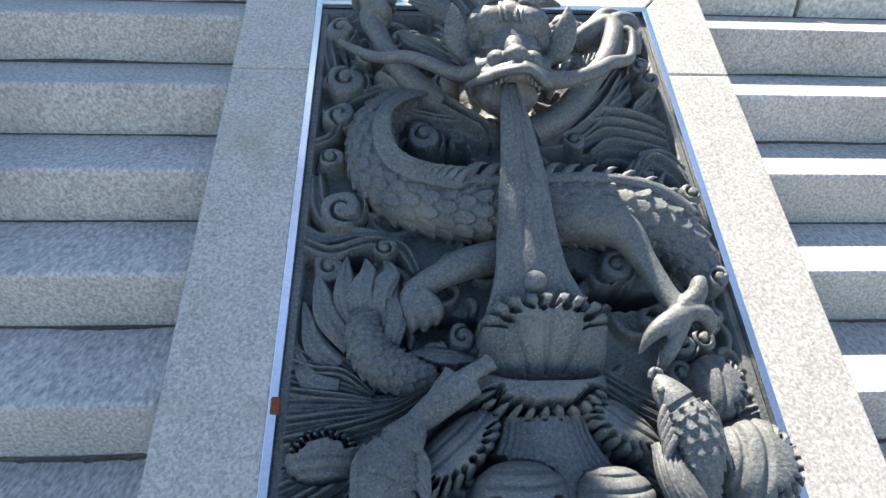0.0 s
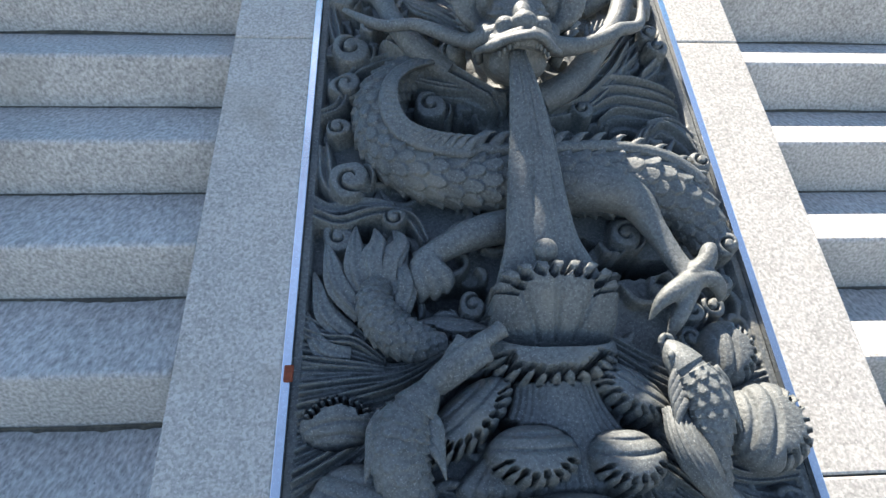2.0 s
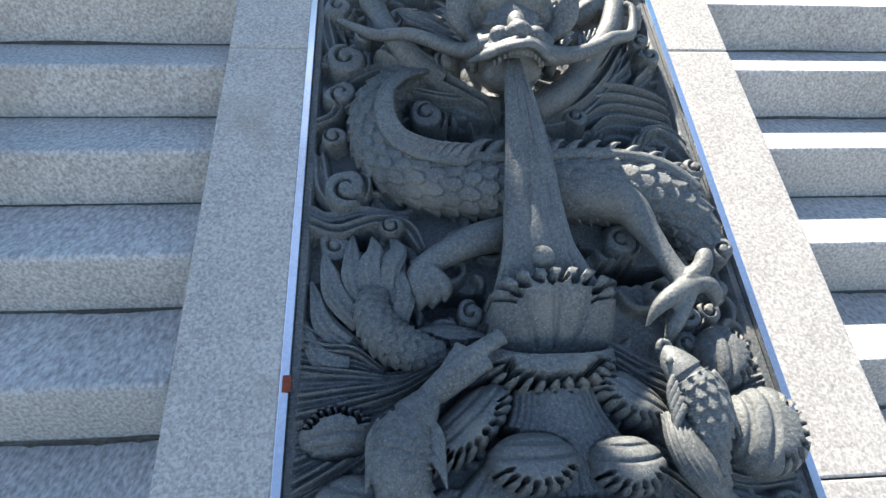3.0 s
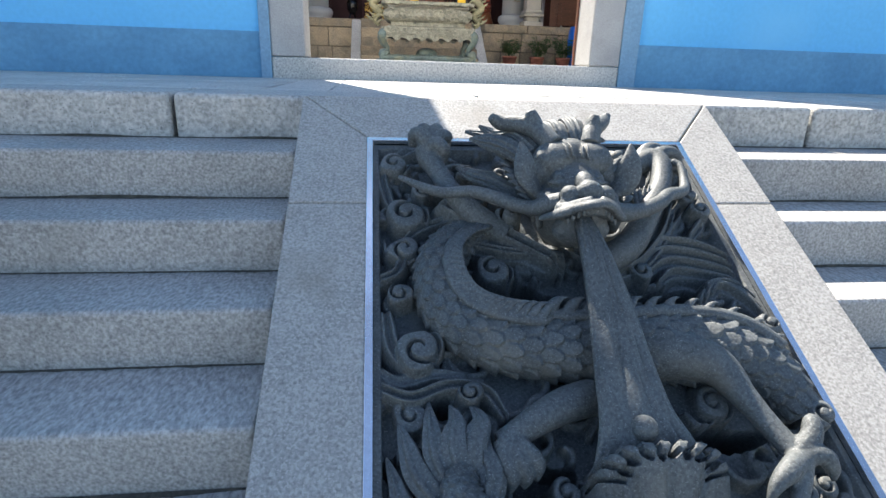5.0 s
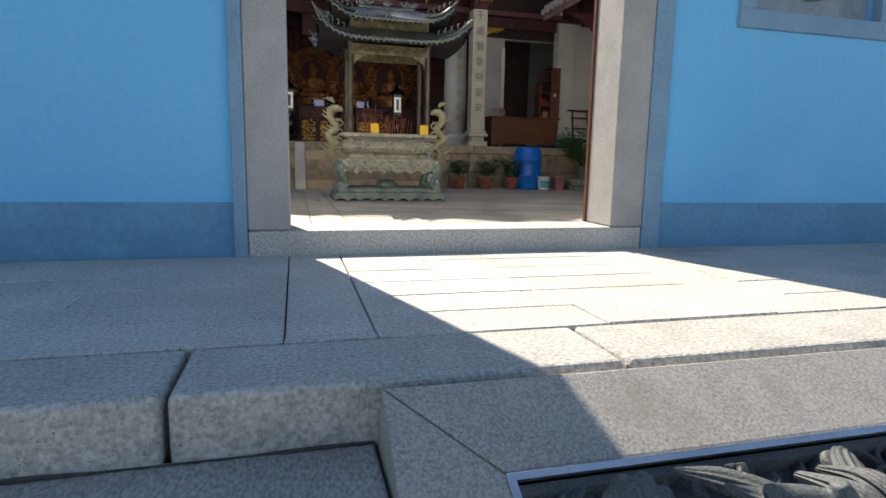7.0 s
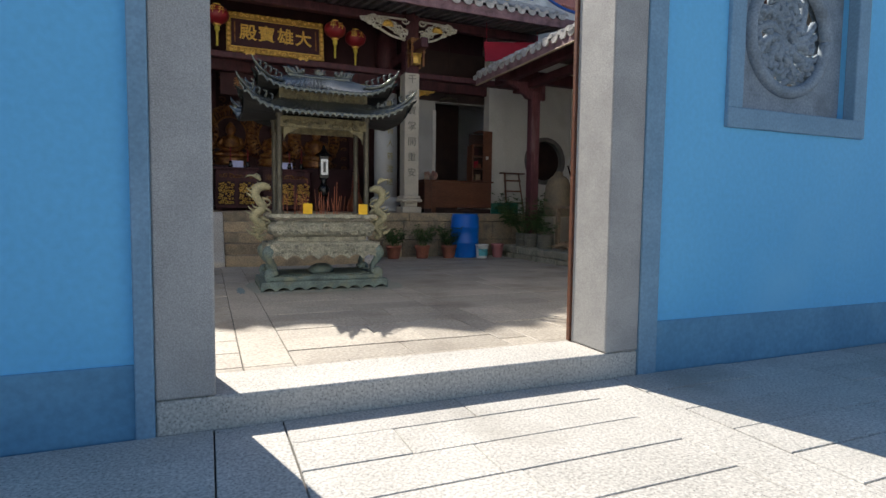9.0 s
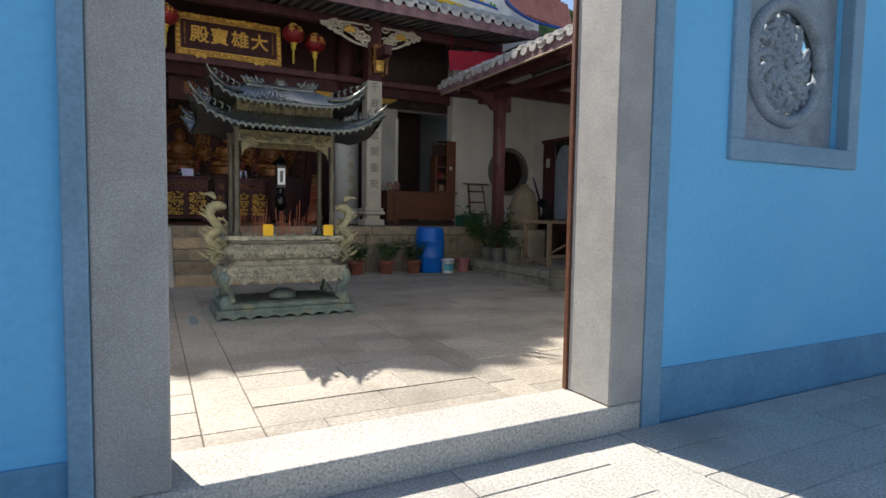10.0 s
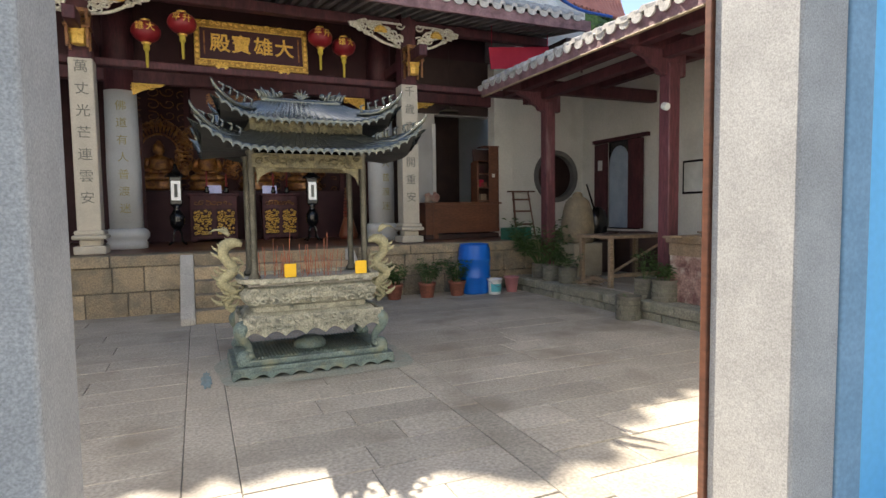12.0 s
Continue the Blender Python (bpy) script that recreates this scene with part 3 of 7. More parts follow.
for k in range(4):
    v = 0.545 + 0.038 * k
    flame(((0.24 + 0.02 * k, v + 0.03, 0.014), (0.33 + 0.01 * k, v - 0.008, 0.026), (0.43, v, 0.026), (0.50 + 0.01 * k, v + 0.028, 0.017), (0.552, v + 0.062, 0.004)), 0.105 - 0.010 * k, 0.0)
for k in range(3):
    flame(((0.40 + 0.03 * k, 0.78 - 0.02 * k, 0.022), (0.45 + 0.02 * k, 0.72, 0.026), (0.52 + 0.01 * k, 0.71 + 0.03 * k, 0.022), (0.575, 0.77 + 0.04 * k, 0.006)), 0.09)
for u, s in ((0.44, 0.30), (0.49, 0.36), (0.53, 0.45), (0.44, 0.46), (0.38, 0.52)):
    flame(((u - 0.05, s + 0.05, 0.022), (u, s, 0.026), (u + 0.035, s - 0.05, 0.018), (u + 0.04, s - 0.09, 0.004)), 0.09)
strand(((0.44, 0.82, 0.03), (0.48, 0.87, 0.03), (0.55, 0.90, 0.026), (0.59, 0.97, 0.02)), 0.07, 2)
# small curls of cloud and foam in the gaps
rng = random.Random(5)
for k in range(260):
    u, v, a, r = rng.uniform(-0.58, 0.58), rng.uniform(0.06, 1.86), rng.uniform(0, 6.28), rng.uniform(0.025, 0.05)
    pts = [(u + r * (0.35 + 0.4 * j) * math.cos(a + 0.75 * j), v + r * (0.35 + 0.4 * j) * math.sin(a + 0.75 * j), 0.011 + 0.004 * (j % 2) - 0.0025 * (j == 4)) for j in range(5)]
    strand(pts, rng.uniform(0.028, 0.058), 1, 0.0, 0.15)
# dark hollows cut through
for u, s, ru, rs, dp, le in ((-0.165, 0.735, 0.165, 0.075, 0.26, 0.10), (0.29, 0.735, 0.145, 0.040, 0.24, -0.12), (0.315, 1.185, 0.115, 0.036, 0.24, 0.06), (-0.42, 1.075, 0.035, 0.018, 0.16, 0), (-0.20, 1.265, 0.10, 0.045, 0.10, 0), (0.19, 0.30, 0.05, 0.08, 0.12, 0), (-0.555, 1.22, 0.018, 0.035, 0.14, 0),
                             (-0.31, 0.34, 0.035, 0.03, 0.12, 0.5), (-0.24, 0.40, 0.03, 0.02, 0.1, 0.6), (0.17, 1.10, 0.05, 0.03, 0.1, 0.3), (0.33, 0.33, 0.05, 0.06, 0.1, 0), (-0.48, 0.24, 0.03, 0.02, 0.1, 0.6), (0.23, 1.62, 0.04, 0.06, 0.05, 0), (-0.10, 1.63, 0.05, 0.035, 0.06, 0.5)):
    pit(u, s, ru, rs, dp, le)
for u, s, r, h, sp, st in ((-0.485, 0.425, 0.062, 0.105, 1, 0.5), (-0.50, 0.57, 0.046, 0.095, -1, 1.0), (-0.518, 0.735, 0.036, 0.085, 1, 2.0), (-0.474, 0.93, 0.060, 0.10, -1, 0.0),
                            (-0.236, 0.668, 0.052, 0.11, 1, 0.3), (-0.52, 0.16, 0.05, 0.09, 1, 0.0), (-0.165, 0.475, 0.04, 0.15, -1, 1.5), (-0.26, 0.20, 0.04, 0.08, 1, 0.0), (-0.43, 0.30, 0.035, 0.09, -1, 0.0),
                            (0.235, 0.665, 0.036, 0.09, 1, 0.9), (0.535, 0.40, 0.035, 0.10, 1, 1.0), (0.30, 1.10, 0.045, 0.06, 1, 0.0), (0.515, 0.33, 0.035, 0.10, -1, 0.4), (0.46, 0.20, 0.03, 0.10, 1, 2.0),
                            (0.555, 1.16, 0.038, 0.11, -1, 0.4), (0.56, 0.88, 0.034, 0.10, 1, 0.4), (-0.17, 1.10, 0.045, 0.06, -1, 0.7), (-0.15, 1.31, 0.035, 0.07, 1, 0.2), (-0.50, 1.10, 0.045, 0.06, 1, 0.4), (-0.35, 1.06, 0.03, 0.10, 1, 2.4),
                            (0.42, 1.34, 0.035, 0.08, 1, 0.1), (0.48, 1.33, 0.03, 0.08, 1, 0.9), (0.52, 1.27, 0.034, 0.08, -1, 0.1), (0.40, 1.41, 0.03, 0.07, -1, 0.6), (0.52, 0.14, 0.06, 0.08, -1, 0.6), (-0.02, 0.05, 0.05, 0.07, 1, 0.6), (0.30, 0.10, 0.05, 0.08, 1, 0.4)):
    scroll(u, s, 1.1 * r, h, sp, 1.35, st)
# wave crests
for u, s, ru, rs, h, n, turn in ((-0.48, 1.60, 0.088, 0.060, 0.12, 9, 176), (-0.43, 1.77, 0.105, 0.085, 0.15, 8, 10), (-0.185, 1.595, 0.135, 0.060, 0.13, 7, -40), (0.215, 1.545, 0.105, 0.055, 0.12, 6, 38),
                                 (0.50, 1.64, 0.105, 0.095, 0.17, 7, -75), (0.468, 1.46, 0.085, 0.065, 0.14, 6, -85), (-0.20, 1.365, 0.10, 0.032, 0.07, 9, 8),
                                 (-0.045, 1.685, 0.105, 0.070, 0.17, 6, 0), (0.165, 1.700, 0.090, 0.070, 0.16, 6, 0), (0.02, 1.86, 0.18, 0.10, 0.18, 8, 0), (-0.30, 1.96, 0.13, 0.10, 0.16, 7, 10), (0.33, 1.95, 0.13, 0.1, 0.16, 7, -10), (0.02, 2.25, 0.2, 0.13, 0.16, 9, 0),
                                 (-0.4, 2.3, 0.15, 0.13, 0.15, 7, 0), (0.42, 2.3, 0.15, 0.13, 0.15, 7, 0)):
    shell(u, s, ru, rs, h, n, turn)
# the two fringed tiers under the spout
shell(0.028, 1.440, 0.168, 0.088, 0.140, 9, 0, 1.02, 0, 0.05, 2.8)
shell(0.046, 1.352, 0.160, 0.098, 0.205, 7, 180, 0.95, 8, 0.42, 3.2)
# plain border at the panel's edge
field[(np.abs(GU) > 0.576) | (GS < 0.05)] = 0.040
rows_n, cols_n = GU.shape
vs = np.stack([GU, -GS, field], -1).reshape(-1, 3)
ii = np.arange(rows_n * cols_n).reshape(rows_n, cols_n)
quads = np.stack([ii[:-1, :-1], ii[1:, :-1], ii[1:, 1:], ii[:-1, 1:]], -1).reshape(-1, 4)
me = bpy.data.meshes.new("carved_ground")
me.from_pydata(vs.tolist(), [], quads.tolist())
me.materials.append(RELIEF_STONE)
me.polygons.foreach_set("use_smooth", [True] * len(me.polygons))
tagged(new("carved_ground", me), "clouds, foam and streaming water in low relief").parent = RELIEF
part("backing", block(-0.6, -2.62, -0.36, 0.6, -0.004, -0.33), RELIEF_STONE, RELIEF)
for a, b in (((-0.612, -2.62, -0.34), (-0.594, 0.0, -0.03)), ((0.594, -2.62, -0.34), (0.612, 0.0, -0.03)), ((-0.594, -0.024, -0.34), (0.594, 0.0, -0.03))):
    part("edge", block(*a, *b), RELIEF_STONE, RELIEF)


def scaly(nt, na, amp):
    """Overlapping scales for a limb's skin: a proud rounded rim on each, falling away behind it."""
    def f(t, a):
        y = t * nt
        row = math.floor(y)
        x = (a / (2 * math.pi) * na + 0.5 * ((row - 1) % 2)) % 1 - 0.5
        over = y - row < 0.85 * math.sqrt(max(0.0, 1 - 4 * x * x))
        run = (y - row + over) / 1.85
        return amp * (run ** 2 - 0.35)
    return f


def carve(name, bm, label="", voxel=0.0, rounds=4):
    """A carved piece of the dragon; voxel: fuse its lumps into one skin."""
    ob = part(name, bm, RELIEF_STONE, RELIEF, label, smooth=True)
    if voxel:
        r = ob.modifiers.new("fuse", "REMESH")
        r.mode, r.voxel_size, r.use_smooth_shade = "VOXEL", voxel, True
        s = ob.modifiers.new("soften", "SMOOTH")
        s.factor, s.iterations = 0.5, rounds
    return ob


def add_limb(bm, pts, **kw):
    """A limb through points given as across, down the slope, height, radius."""
    return sweep(bm, [(u, -s, w, r) for u, s, w, r in pts], **kw)


BODY = ((-0.20, 0.47, 0.04, 0.050), (-0.31, 0.515, 0.045, 0.064), (-0.385, 0.605, 0.05, 0.074), (-0.398, 0.72, 0.05, 0.078), (-0.36, 0.825, 0.05, 0.082), (-0.27, 0.895, 0.055, 0.086), (-0.14, 0.925, 0.055, 0.090), (0.0, 0.935, 0.055, 0.094),
        (0.14, 0.935, 0.06, 0.098), (0.27, 0.94, 0.06, 0.102), (0.40, 0.965, 0.055, 0.098), (0.49, 1.04, 0.045, 0.082), (0.54, 1.14, 0.03, 0.055))
carve("dragon_body", add_limb(bmesh.new(), BODY, n=560, sides=120, flat=0.95, ripple=scaly(34, 12, 0.20)), "scaly serpentine body")
# the row of spines along its back, standing on a raised seam
curve = spline(BODY, 60)
seam, teeth_at = [], []
for k in range(2, 54):
    c, d = Vector((curve[k, 0], -curve[k, 1], curve[k, 2])), curve[min(k + 1, 59), :3] - curve[k - 1, :3]
    t = Vector((d[0], -d[1], d[2])).normalized()
    o = Vector((-t.y, t.x, 0)).normalized()
    if o.y < 0 and k > 30:
        o = -o
    phi = radians(16 if k < 30 else 34)
    p = c + float(curve[k, 3]) * 1.07 * (o * math.sin(phi) + Vector((0, 0, 0.97 * math.cos(phi))))
    seam.append((*p, 0.019))
    teeth_at.append((p, t, o, 0.040 if k < 30 else 0.048 - 0.0012 * (k - 30), k))
carve("spine_seam", sweep(bmesh.new(), seam, n=160, sides=10, flat=0.8), "raised seam along its back")
for p, t, o, big, k in teeth_at:
    if k >= 30 and k % 2:
        continue
    up = Vector((0, 0, 0.85 if k < 30 else 0.6))
    add = [(p - t * 0.012 - o * 0.006, 0.5 * big), (p + (o + up) * big * 0.45 + t * big * 0.10, 0.40 * big), (p + (o + up) * big * 0.85 + t * big * 0.55, 0.2 * big), (p + (o + up) * big * 0.95 + t * big * 1.05, 0.02 * big)]
    carve("spine", sweep(bmesh.new(), [(*q, r) for q, r in add], n=9, sides=8, flat=0.55))

# limbs and claws
leg = add_limb(bmesh.new(), ((0.14, 0.96, 0.06, 0.075), (0.22, 0.975, 0.09, 0.074), (0.305, 1.03, 0.105, 0.054), (0.345, 1.12, 0.105, 0.034), (0.38, 1.21, 0.105, 0.028), (0.405, 1.275, 0.11, 0.03)), n=40, sides=18)
for tip in (((0.405, 1.27, 0.12, 0.026), (0.445, 1.24, 0.135, 0.026), (0.462, 1.205, 0.14, 0.020), (0.490, 1.195, 0.12, 0.003)), ((0.41, 1.28, 0.12, 0.026), (0.45, 1.285, 0.13, 0.024), (0.475, 1.31, 0.11, 0.018), (0.475, 1.335, 0.09, 0.004)),
            ((0.40, 1.285, 0.12, 0.026), (0.35, 1.315, 0.135, 0.026), (0.305, 1.345, 0.13, 0.018), (0.275, 1.385, 0.10, 0.003)), ((0.40, 1.29, 0.115, 0.032), (0.37, 1.35, 0.115, 0.022), (0.345, 1.39, 0.10, 0.019), (0.325, 1.43, 0.06, 0.003))):
    add_limb(leg, tip, n=14, sides=10)
carve("hind_leg", leg, "clawed leg", 0.0045, 4)
for k in range(4):
    carve("leg_tuft", add_limb(bmesh.new(), ((0.36 + 0.012 * k, 1.05, 0.09, 0.012), (0.375 + 0.016 * k, 1.0 - 0.008 * k, 0.12, 0.010), (0.40 + 0.018 * k, 0.965 - 0.01 * k, 0.14, 0.002)), n=10, sides=7, flat=0.6))
leg = add_limb(bmesh.new(), ((-0.03, 1.075, 0.05, 0.05), (-0.13, 1.11, 0.07, 0.045), (-0.22, 1.155, 0.07, 0.036), (-0.29, 1.195, 0.055, 0.034)), n=24, sides=14)
for tip in (((-0.28, 1.18, 0.07, 0.028), (-0.24, 1.22, 0.085, 0.022), (-0.215, 1.25, 0.075, 0.02), (-0.22, 1.28, 0.05, 0.006)), ((-0.29, 1.19, 0.07, 0.028), (-0.262, 1.235, 0.085, 0.022), (-0.245, 1.27, 0.07, 0.02), (-0.252, 1.295, 0.045, 0.006)), ((-0.29, 1.20, 0.06, 0.028), (-0.29, 1.245, 0.08, 0.022), (-0.28, 1.28, 0.065, 0.018), (-0.285, 1.30, 0.04, 0.006))):
    add_limb(leg, tip, n=12, sides=9)
carve("fore_leg", leg, "scaled leg with a curled claw", 0.0045)
arm = add_limb(bmesh.new(), ((-0.18, 0.51, 0.06, 0.05), (-0.27, 0.46, 0.10, 0.042), (-0.345, 0.37, 0.13, 0.034), (-0.385, 0.28, 0.14, 0.034), (-0.405, 0.22, 0.14, 0.045)), n=30, sides=14)
ball(arm, (-0.405, -0.20, 0.145), 0.048)
for u, s in ((-0.455, 0.15), (-0.425, 0.125), (-0.375, 0.125), (-0.345, 0.165), (-0.36, 0.235)):
    add_limb(arm, ((-0.405, 0.20, 0.16, 0.032), ((u - 0.405) / 2, (s + 0.19) / 2, 0.195, 0.026), (u, s, 0.185, 0.024), (u - 0.004, s + 0.006, 0.14, 0.016)), n=12, sides=9)
carve("raised_claw", arm, "raised clawed foot", 0.0045)
arm = add_limb(bmesh.new(), ((0.10, 0.65, 0.08, 0.05), (0.20, 0.60, 0.115, 0.046), (0.295, 0.475, 0.13, 0.040), (0.375, 0.36, 0.135, 0.036), (0.415, 0.25, 0.14, 0.038), (0.40, 0.20, 0.135, 0.036), (0.34, 0.225, 0.12, 0.038), (0.285, 0.255, 0.09, 0.03)), n=50, sides=16)
for tip in (((0.41, 0.21, 0.14, 0.034), (0.45, 0.185, 0.15, 0.026), (0.49, 0.19, 0.145, 0.022), (0.512, 0.205, 0.12, 0.014)), ((0.36, 0.20, 0.13, 0.03), (0.40, 0.155, 0.14, 0.026), (0.45, 0.145, 0.13, 0.022), (0.48, 0.15, 0.11, 0.014)), ((0.42, 0.25, 0.14, 0.03), (0.47, 0.25, 0.14, 0.022), (0.50, 0.27, 0.12, 0.018), (0.51, 0.295, 0.09, 0.01))):
    add_limb(arm, tip, n=12, sides=9)
carve("bent_arm", arm, "bent clawed arm", 0.0045)
for k in range(4):
    carve("arm_tuft", add_limb(bmesh.new(), ((0.27 + 0.014 * k, 0.475, 0.12, 0.012), (0.262 + 0.016 * k, 0.43 - 0.004 * k, 0.15, 0.010), (0.262 + 0.02 * k, 0.40 - 0.008 * k, 0.165, 0.002)), n=10, sides=7, flat=0.6))

# whiskers
carve("whisker", add_limb(bmesh.new(), ((-0.05, 0.575, 0.27, 0.032), (-0.085, 0.565, 0.25, 0.030), (-0.127, 0.552, 0.225, 0.023), (-0.18, 0.53, 0.22, 0.021), (-0.221, 0.500, 0.215, 0.021), (-0.292, 0.460, 0.205, 0.019), (-0.379, 0.437, 0.18, 0.017), (-0.442, 0.393, 0.165, 0.014), (-0.509, 0.32, 0.14, 0.008)), n=80, sides=14), "long curling whisker")
carve("whisker", add_limb(bmesh.new(), ((0.07, 0.585, 0.27, 0.032), (0.118, 0.590, 0.245, 0.030), (0.204, 0.565, 0.225, 0.024), (0.298, 0.505, 0.205, 0.023), (0.35, 0.455, 0.19, 0.022), (0.425, 0.412, 0.17, 0.018), (0.453, 0.35, 0.165, 0.014), (0.463, 0.285, 0.17, 0.012), (0.450, 0.255, 0.165, 0.012)), n=80, sides=14), "long curling whisker")

# the head
hd = bmesh.new()
c = 0.012
ball(hd, (c, -0.47, 0.17), 0.125, 0.95, 1.15, 1.2)
ball(hd, (c, -0.385, 0.24), 0.11, 1.12, 0.75, 0.92)
ball(hd, (c, -0.58, 0.24), 0.075, 1.05, 1.0, 0.9)
for sg in (-1, 1):
    ball(hd, (c + sg * 0.056, -0.412, 0.292), 0.070, 1.0, 0.86, 0.80)      # brow lobes
    ball(hd, (c + sg * 0.104, -0.430, 0.262), 0.046, 0.8, 1.1, 0.95)
    ball(hd, (c + sg * 0.056, -0.490, 0.284), 0.025)                        # eyes
    add_limb(hd, ((c + sg * 0.026, 0.500, 0.292, 0.007), (c + sg * 0.058, 0.516, 0.292, 0.008), (c + sg * 0.092, 0.498, 0.278, 0.006)), n=12, sides=8)   # lower lids
    ball(hd, (c + sg * 0.088, -0.545, 0.235), 0.044, 0.9, 1.1, 1.0)          # cheeks
    ball(hd, (c + sg * 0.050, -0.585, 0.308), 0.031, 1.0, 0.95, 0.9)         # wings of the nose
    add_limb(hd, ((c + sg * 0.010, 0.618, 0.326, 0.012), (c + sg * 0.022, 0.632, 0.312, 0.009), (c + sg * 0.045, 0.634, 0.304, 0.010), (c + sg * 0.066, 0.618, 0.300, 0.012), (c + sg * 0.072, 0.596, 0.298, 0.014)), n=16, sides=8)   # nostril rims
    add_limb(hd, ((c + sg * 0.012, 0.648, 0.352, 0.010), (c + sg * 0.045, 0.640, 0.326, 0.014), (c + sg * 0.085, 0.622, 0.286, 0.013)), n=12, sides=9)     # slope of the lip
    add_limb(hd, ((c + sg * 0.11, 0.49, 0.22, 0.040), (c + sg * 0.150, 0.49, 0.28, 0.042), (c + sg * 0.165, 0.455, 0.325, 0.032), (c + sg * 0.170, 0.405, 0.355, 0.006)), n=14, sides=10, flat=0.55)   # ears
ball(hd, (c, -0.548, 0.318), 0.030, 0.9, 1.6, 0.9)
ball(hd, (c, -0.590, 0.326), 0.036, 1.05, 0.9, 0.9)
add_limb(hd, ((c - 0.125, 0.605, 0.235, 0.012), (c - 0.092, 0.640, 0.288, 0.018), (c - 0.05, 0.654, 0.326, 0.017), (c - 0.014, 0.668, 0.350, 0.016), (c + 0.018, 0.664, 0.350, 0.016), (c + 0.05, 0.656, 0.326, 0.017), (c + 0.085, 0.650, 0.286, 0.018), (c + 0.118, 0.605, 0.235, 0.012)), n=50, sides=12, flat=0.7)
for w, r in ((0.316, 0.018), (0.300, 0.022)):
    add_limb(hd, ((c - 0.088, 0.612, w - 0.035, r), (c, 0.645, w + 0.012, r), (c + 0.085, 0.616, w - 0.035, r)), n=24, sides=10)
ball(hd, (c, -0.615, 0.20), 0.080, 1.1, 0.7, 0.75)
carve("dragon_head", hd, "broad dragon face with bulging eyes, heavy nose and peaked lip", 0.0038, 4)
for sg in (-1, 1):
    carve("pupil", ball(bmesh.new(), (c + sg * 0.056, -0.497, 0.301), 0.0115, 1, 1, 0.6, 12, 8))
    for k in range(7):
        a = k / 6
        u = c + sg * (0.014 + 0.095 * a)
        carve("brow_hair", add_limb(bmesh.new(), ((u, 0.452 + 0.01 * a, 0.334 - 0.07 * a * a, 0.005), (u + sg * 0.003, 0.42, 0.347 - 0.07 * a * a, 0.0045), (u + sg * 0.008, 0.392, 0.344 - 0.08 * a * a, 0.002)), n=7, sides=6))
for k in range(12):
    a = (k - 5.5) / 5.5
    carve("tooth", add_limb(bmesh.new(), ((c + 0.068 * a, 0.652 + 0.003 * a * a, 0.322 - 0.038 * a * a, 0.007), (c + 0.068 * a, 0.664, 0.311 - 0.040 * a * a, 0.0055)), n=4, sides=6))
for pts, fork in ((((-0.045, 0.375, 0.32, 0.034), (-0.085, 0.315, 0.33, 0.030), (-0.135, 0.275, 0.325, 0.027), (-0.19, 0.25, 0.31, 0.024), (-0.225, 0.245, 0.33, 0.014)), ((-0.088, 0.312, 0.33, 0.028), (-0.100, 0.285, 0.352, 0.025), (-0.108, 0.268, 0.372, 0.016))),
                  (((0.07, 0.375, 0.32, 0.034), (0.085, 0.325, 0.335, 0.030), (0.125, 0.27, 0.32, 0.026), (0.165, 0.215, 0.30, 0.022), (0.185, 0.19, 0.31, 0.012)), ((0.085, 0.325, 0.335, 0.028), (0.092, 0.300, 0.355, 0.024), (0.097, 0.285, 0.372, 0.015)))):
    hb = add_limb(bmesh.new(), pts, n=26, sides=14)
    add_limb(hb, fork, n=10, sides=10)
    carve("horn", hb, "forked horn", 0.0045, 4)


def tuft(pts, strands, name="mane", label="combed lock of mane"):
    """A lock of hair: one tapering limb with deep grooves along it."""
    grow = 0.42 * strands

    def comb(t, a):
        return 0.17 * math.cos(strands * 2 * a + 2.0 * t) - 0.10
    carve(name, add_limb(bmesh.new(), [(u, q, w - 0.006, r * grow) for u, q, w, r in pts], n=40, sides=48, flat=0.62, ripple=comb), label)


for pts, n in ((((-0.015, 0.375, 0.31, 0.013), (-0.025, 0.325, 0.335, 0.015), (-0.035, 0.265, 0.32, 0.015), (-0.04, 0.18, 0.24, 0.006)), 5), (((0.04, 0.375, 0.31, 0.013), (0.035, 0.315, 0.335, 0.016), (0.03, 0.25, 0.32, 0.016), (0.035, 0.17, 0.23, 0.006)), 5),
               (((-0.10, 0.40, 0.27, 0.016), (-0.17, 0.335, 0.285, 0.019), (-0.23, 0.285, 0.27, 0.016), (-0.285, 0.262, 0.26, 0.003)), 5), (((-0.09, 0.36, 0.29, 0.014), (-0.14, 0.285, 0.29, 0.016), (-0.19, 0.225, 0.25, 0.014), (-0.245, 0.19, 0.26, 0.003)), 5),
               (((-0.06, 0.30, 0.24, 0.014), (-0.12, 0.21, 0.22, 0.016), (-0.19, 0.145, 0.19, 0.014), (-0.27, 0.10, 0.17, 0.004)), 5), (((-0.13, 0.44, 0.18, 0.014), (-0.21, 0.375, 0.18, 0.016), (-0.27, 0.335, 0.17, 0.013), (-0.315, 0.275, 0.15, 0.004)), 5),
               (((0.13, 0.40, 0.24, 0.014), (0.19, 0.335, 0.22, 0.016), (0.23, 0.26, 0.19, 0.014), (0.245, 0.18, 0.15, 0.004)), 5), (((0.08, 0.29, 0.26, 0.014), (0.12, 0.20, 0.22, 0.016), (0.18, 0.13, 0.18, 0.014), (0.25, 0.10, 0.14, 0.004)), 5)):
    tuft(pts, n)
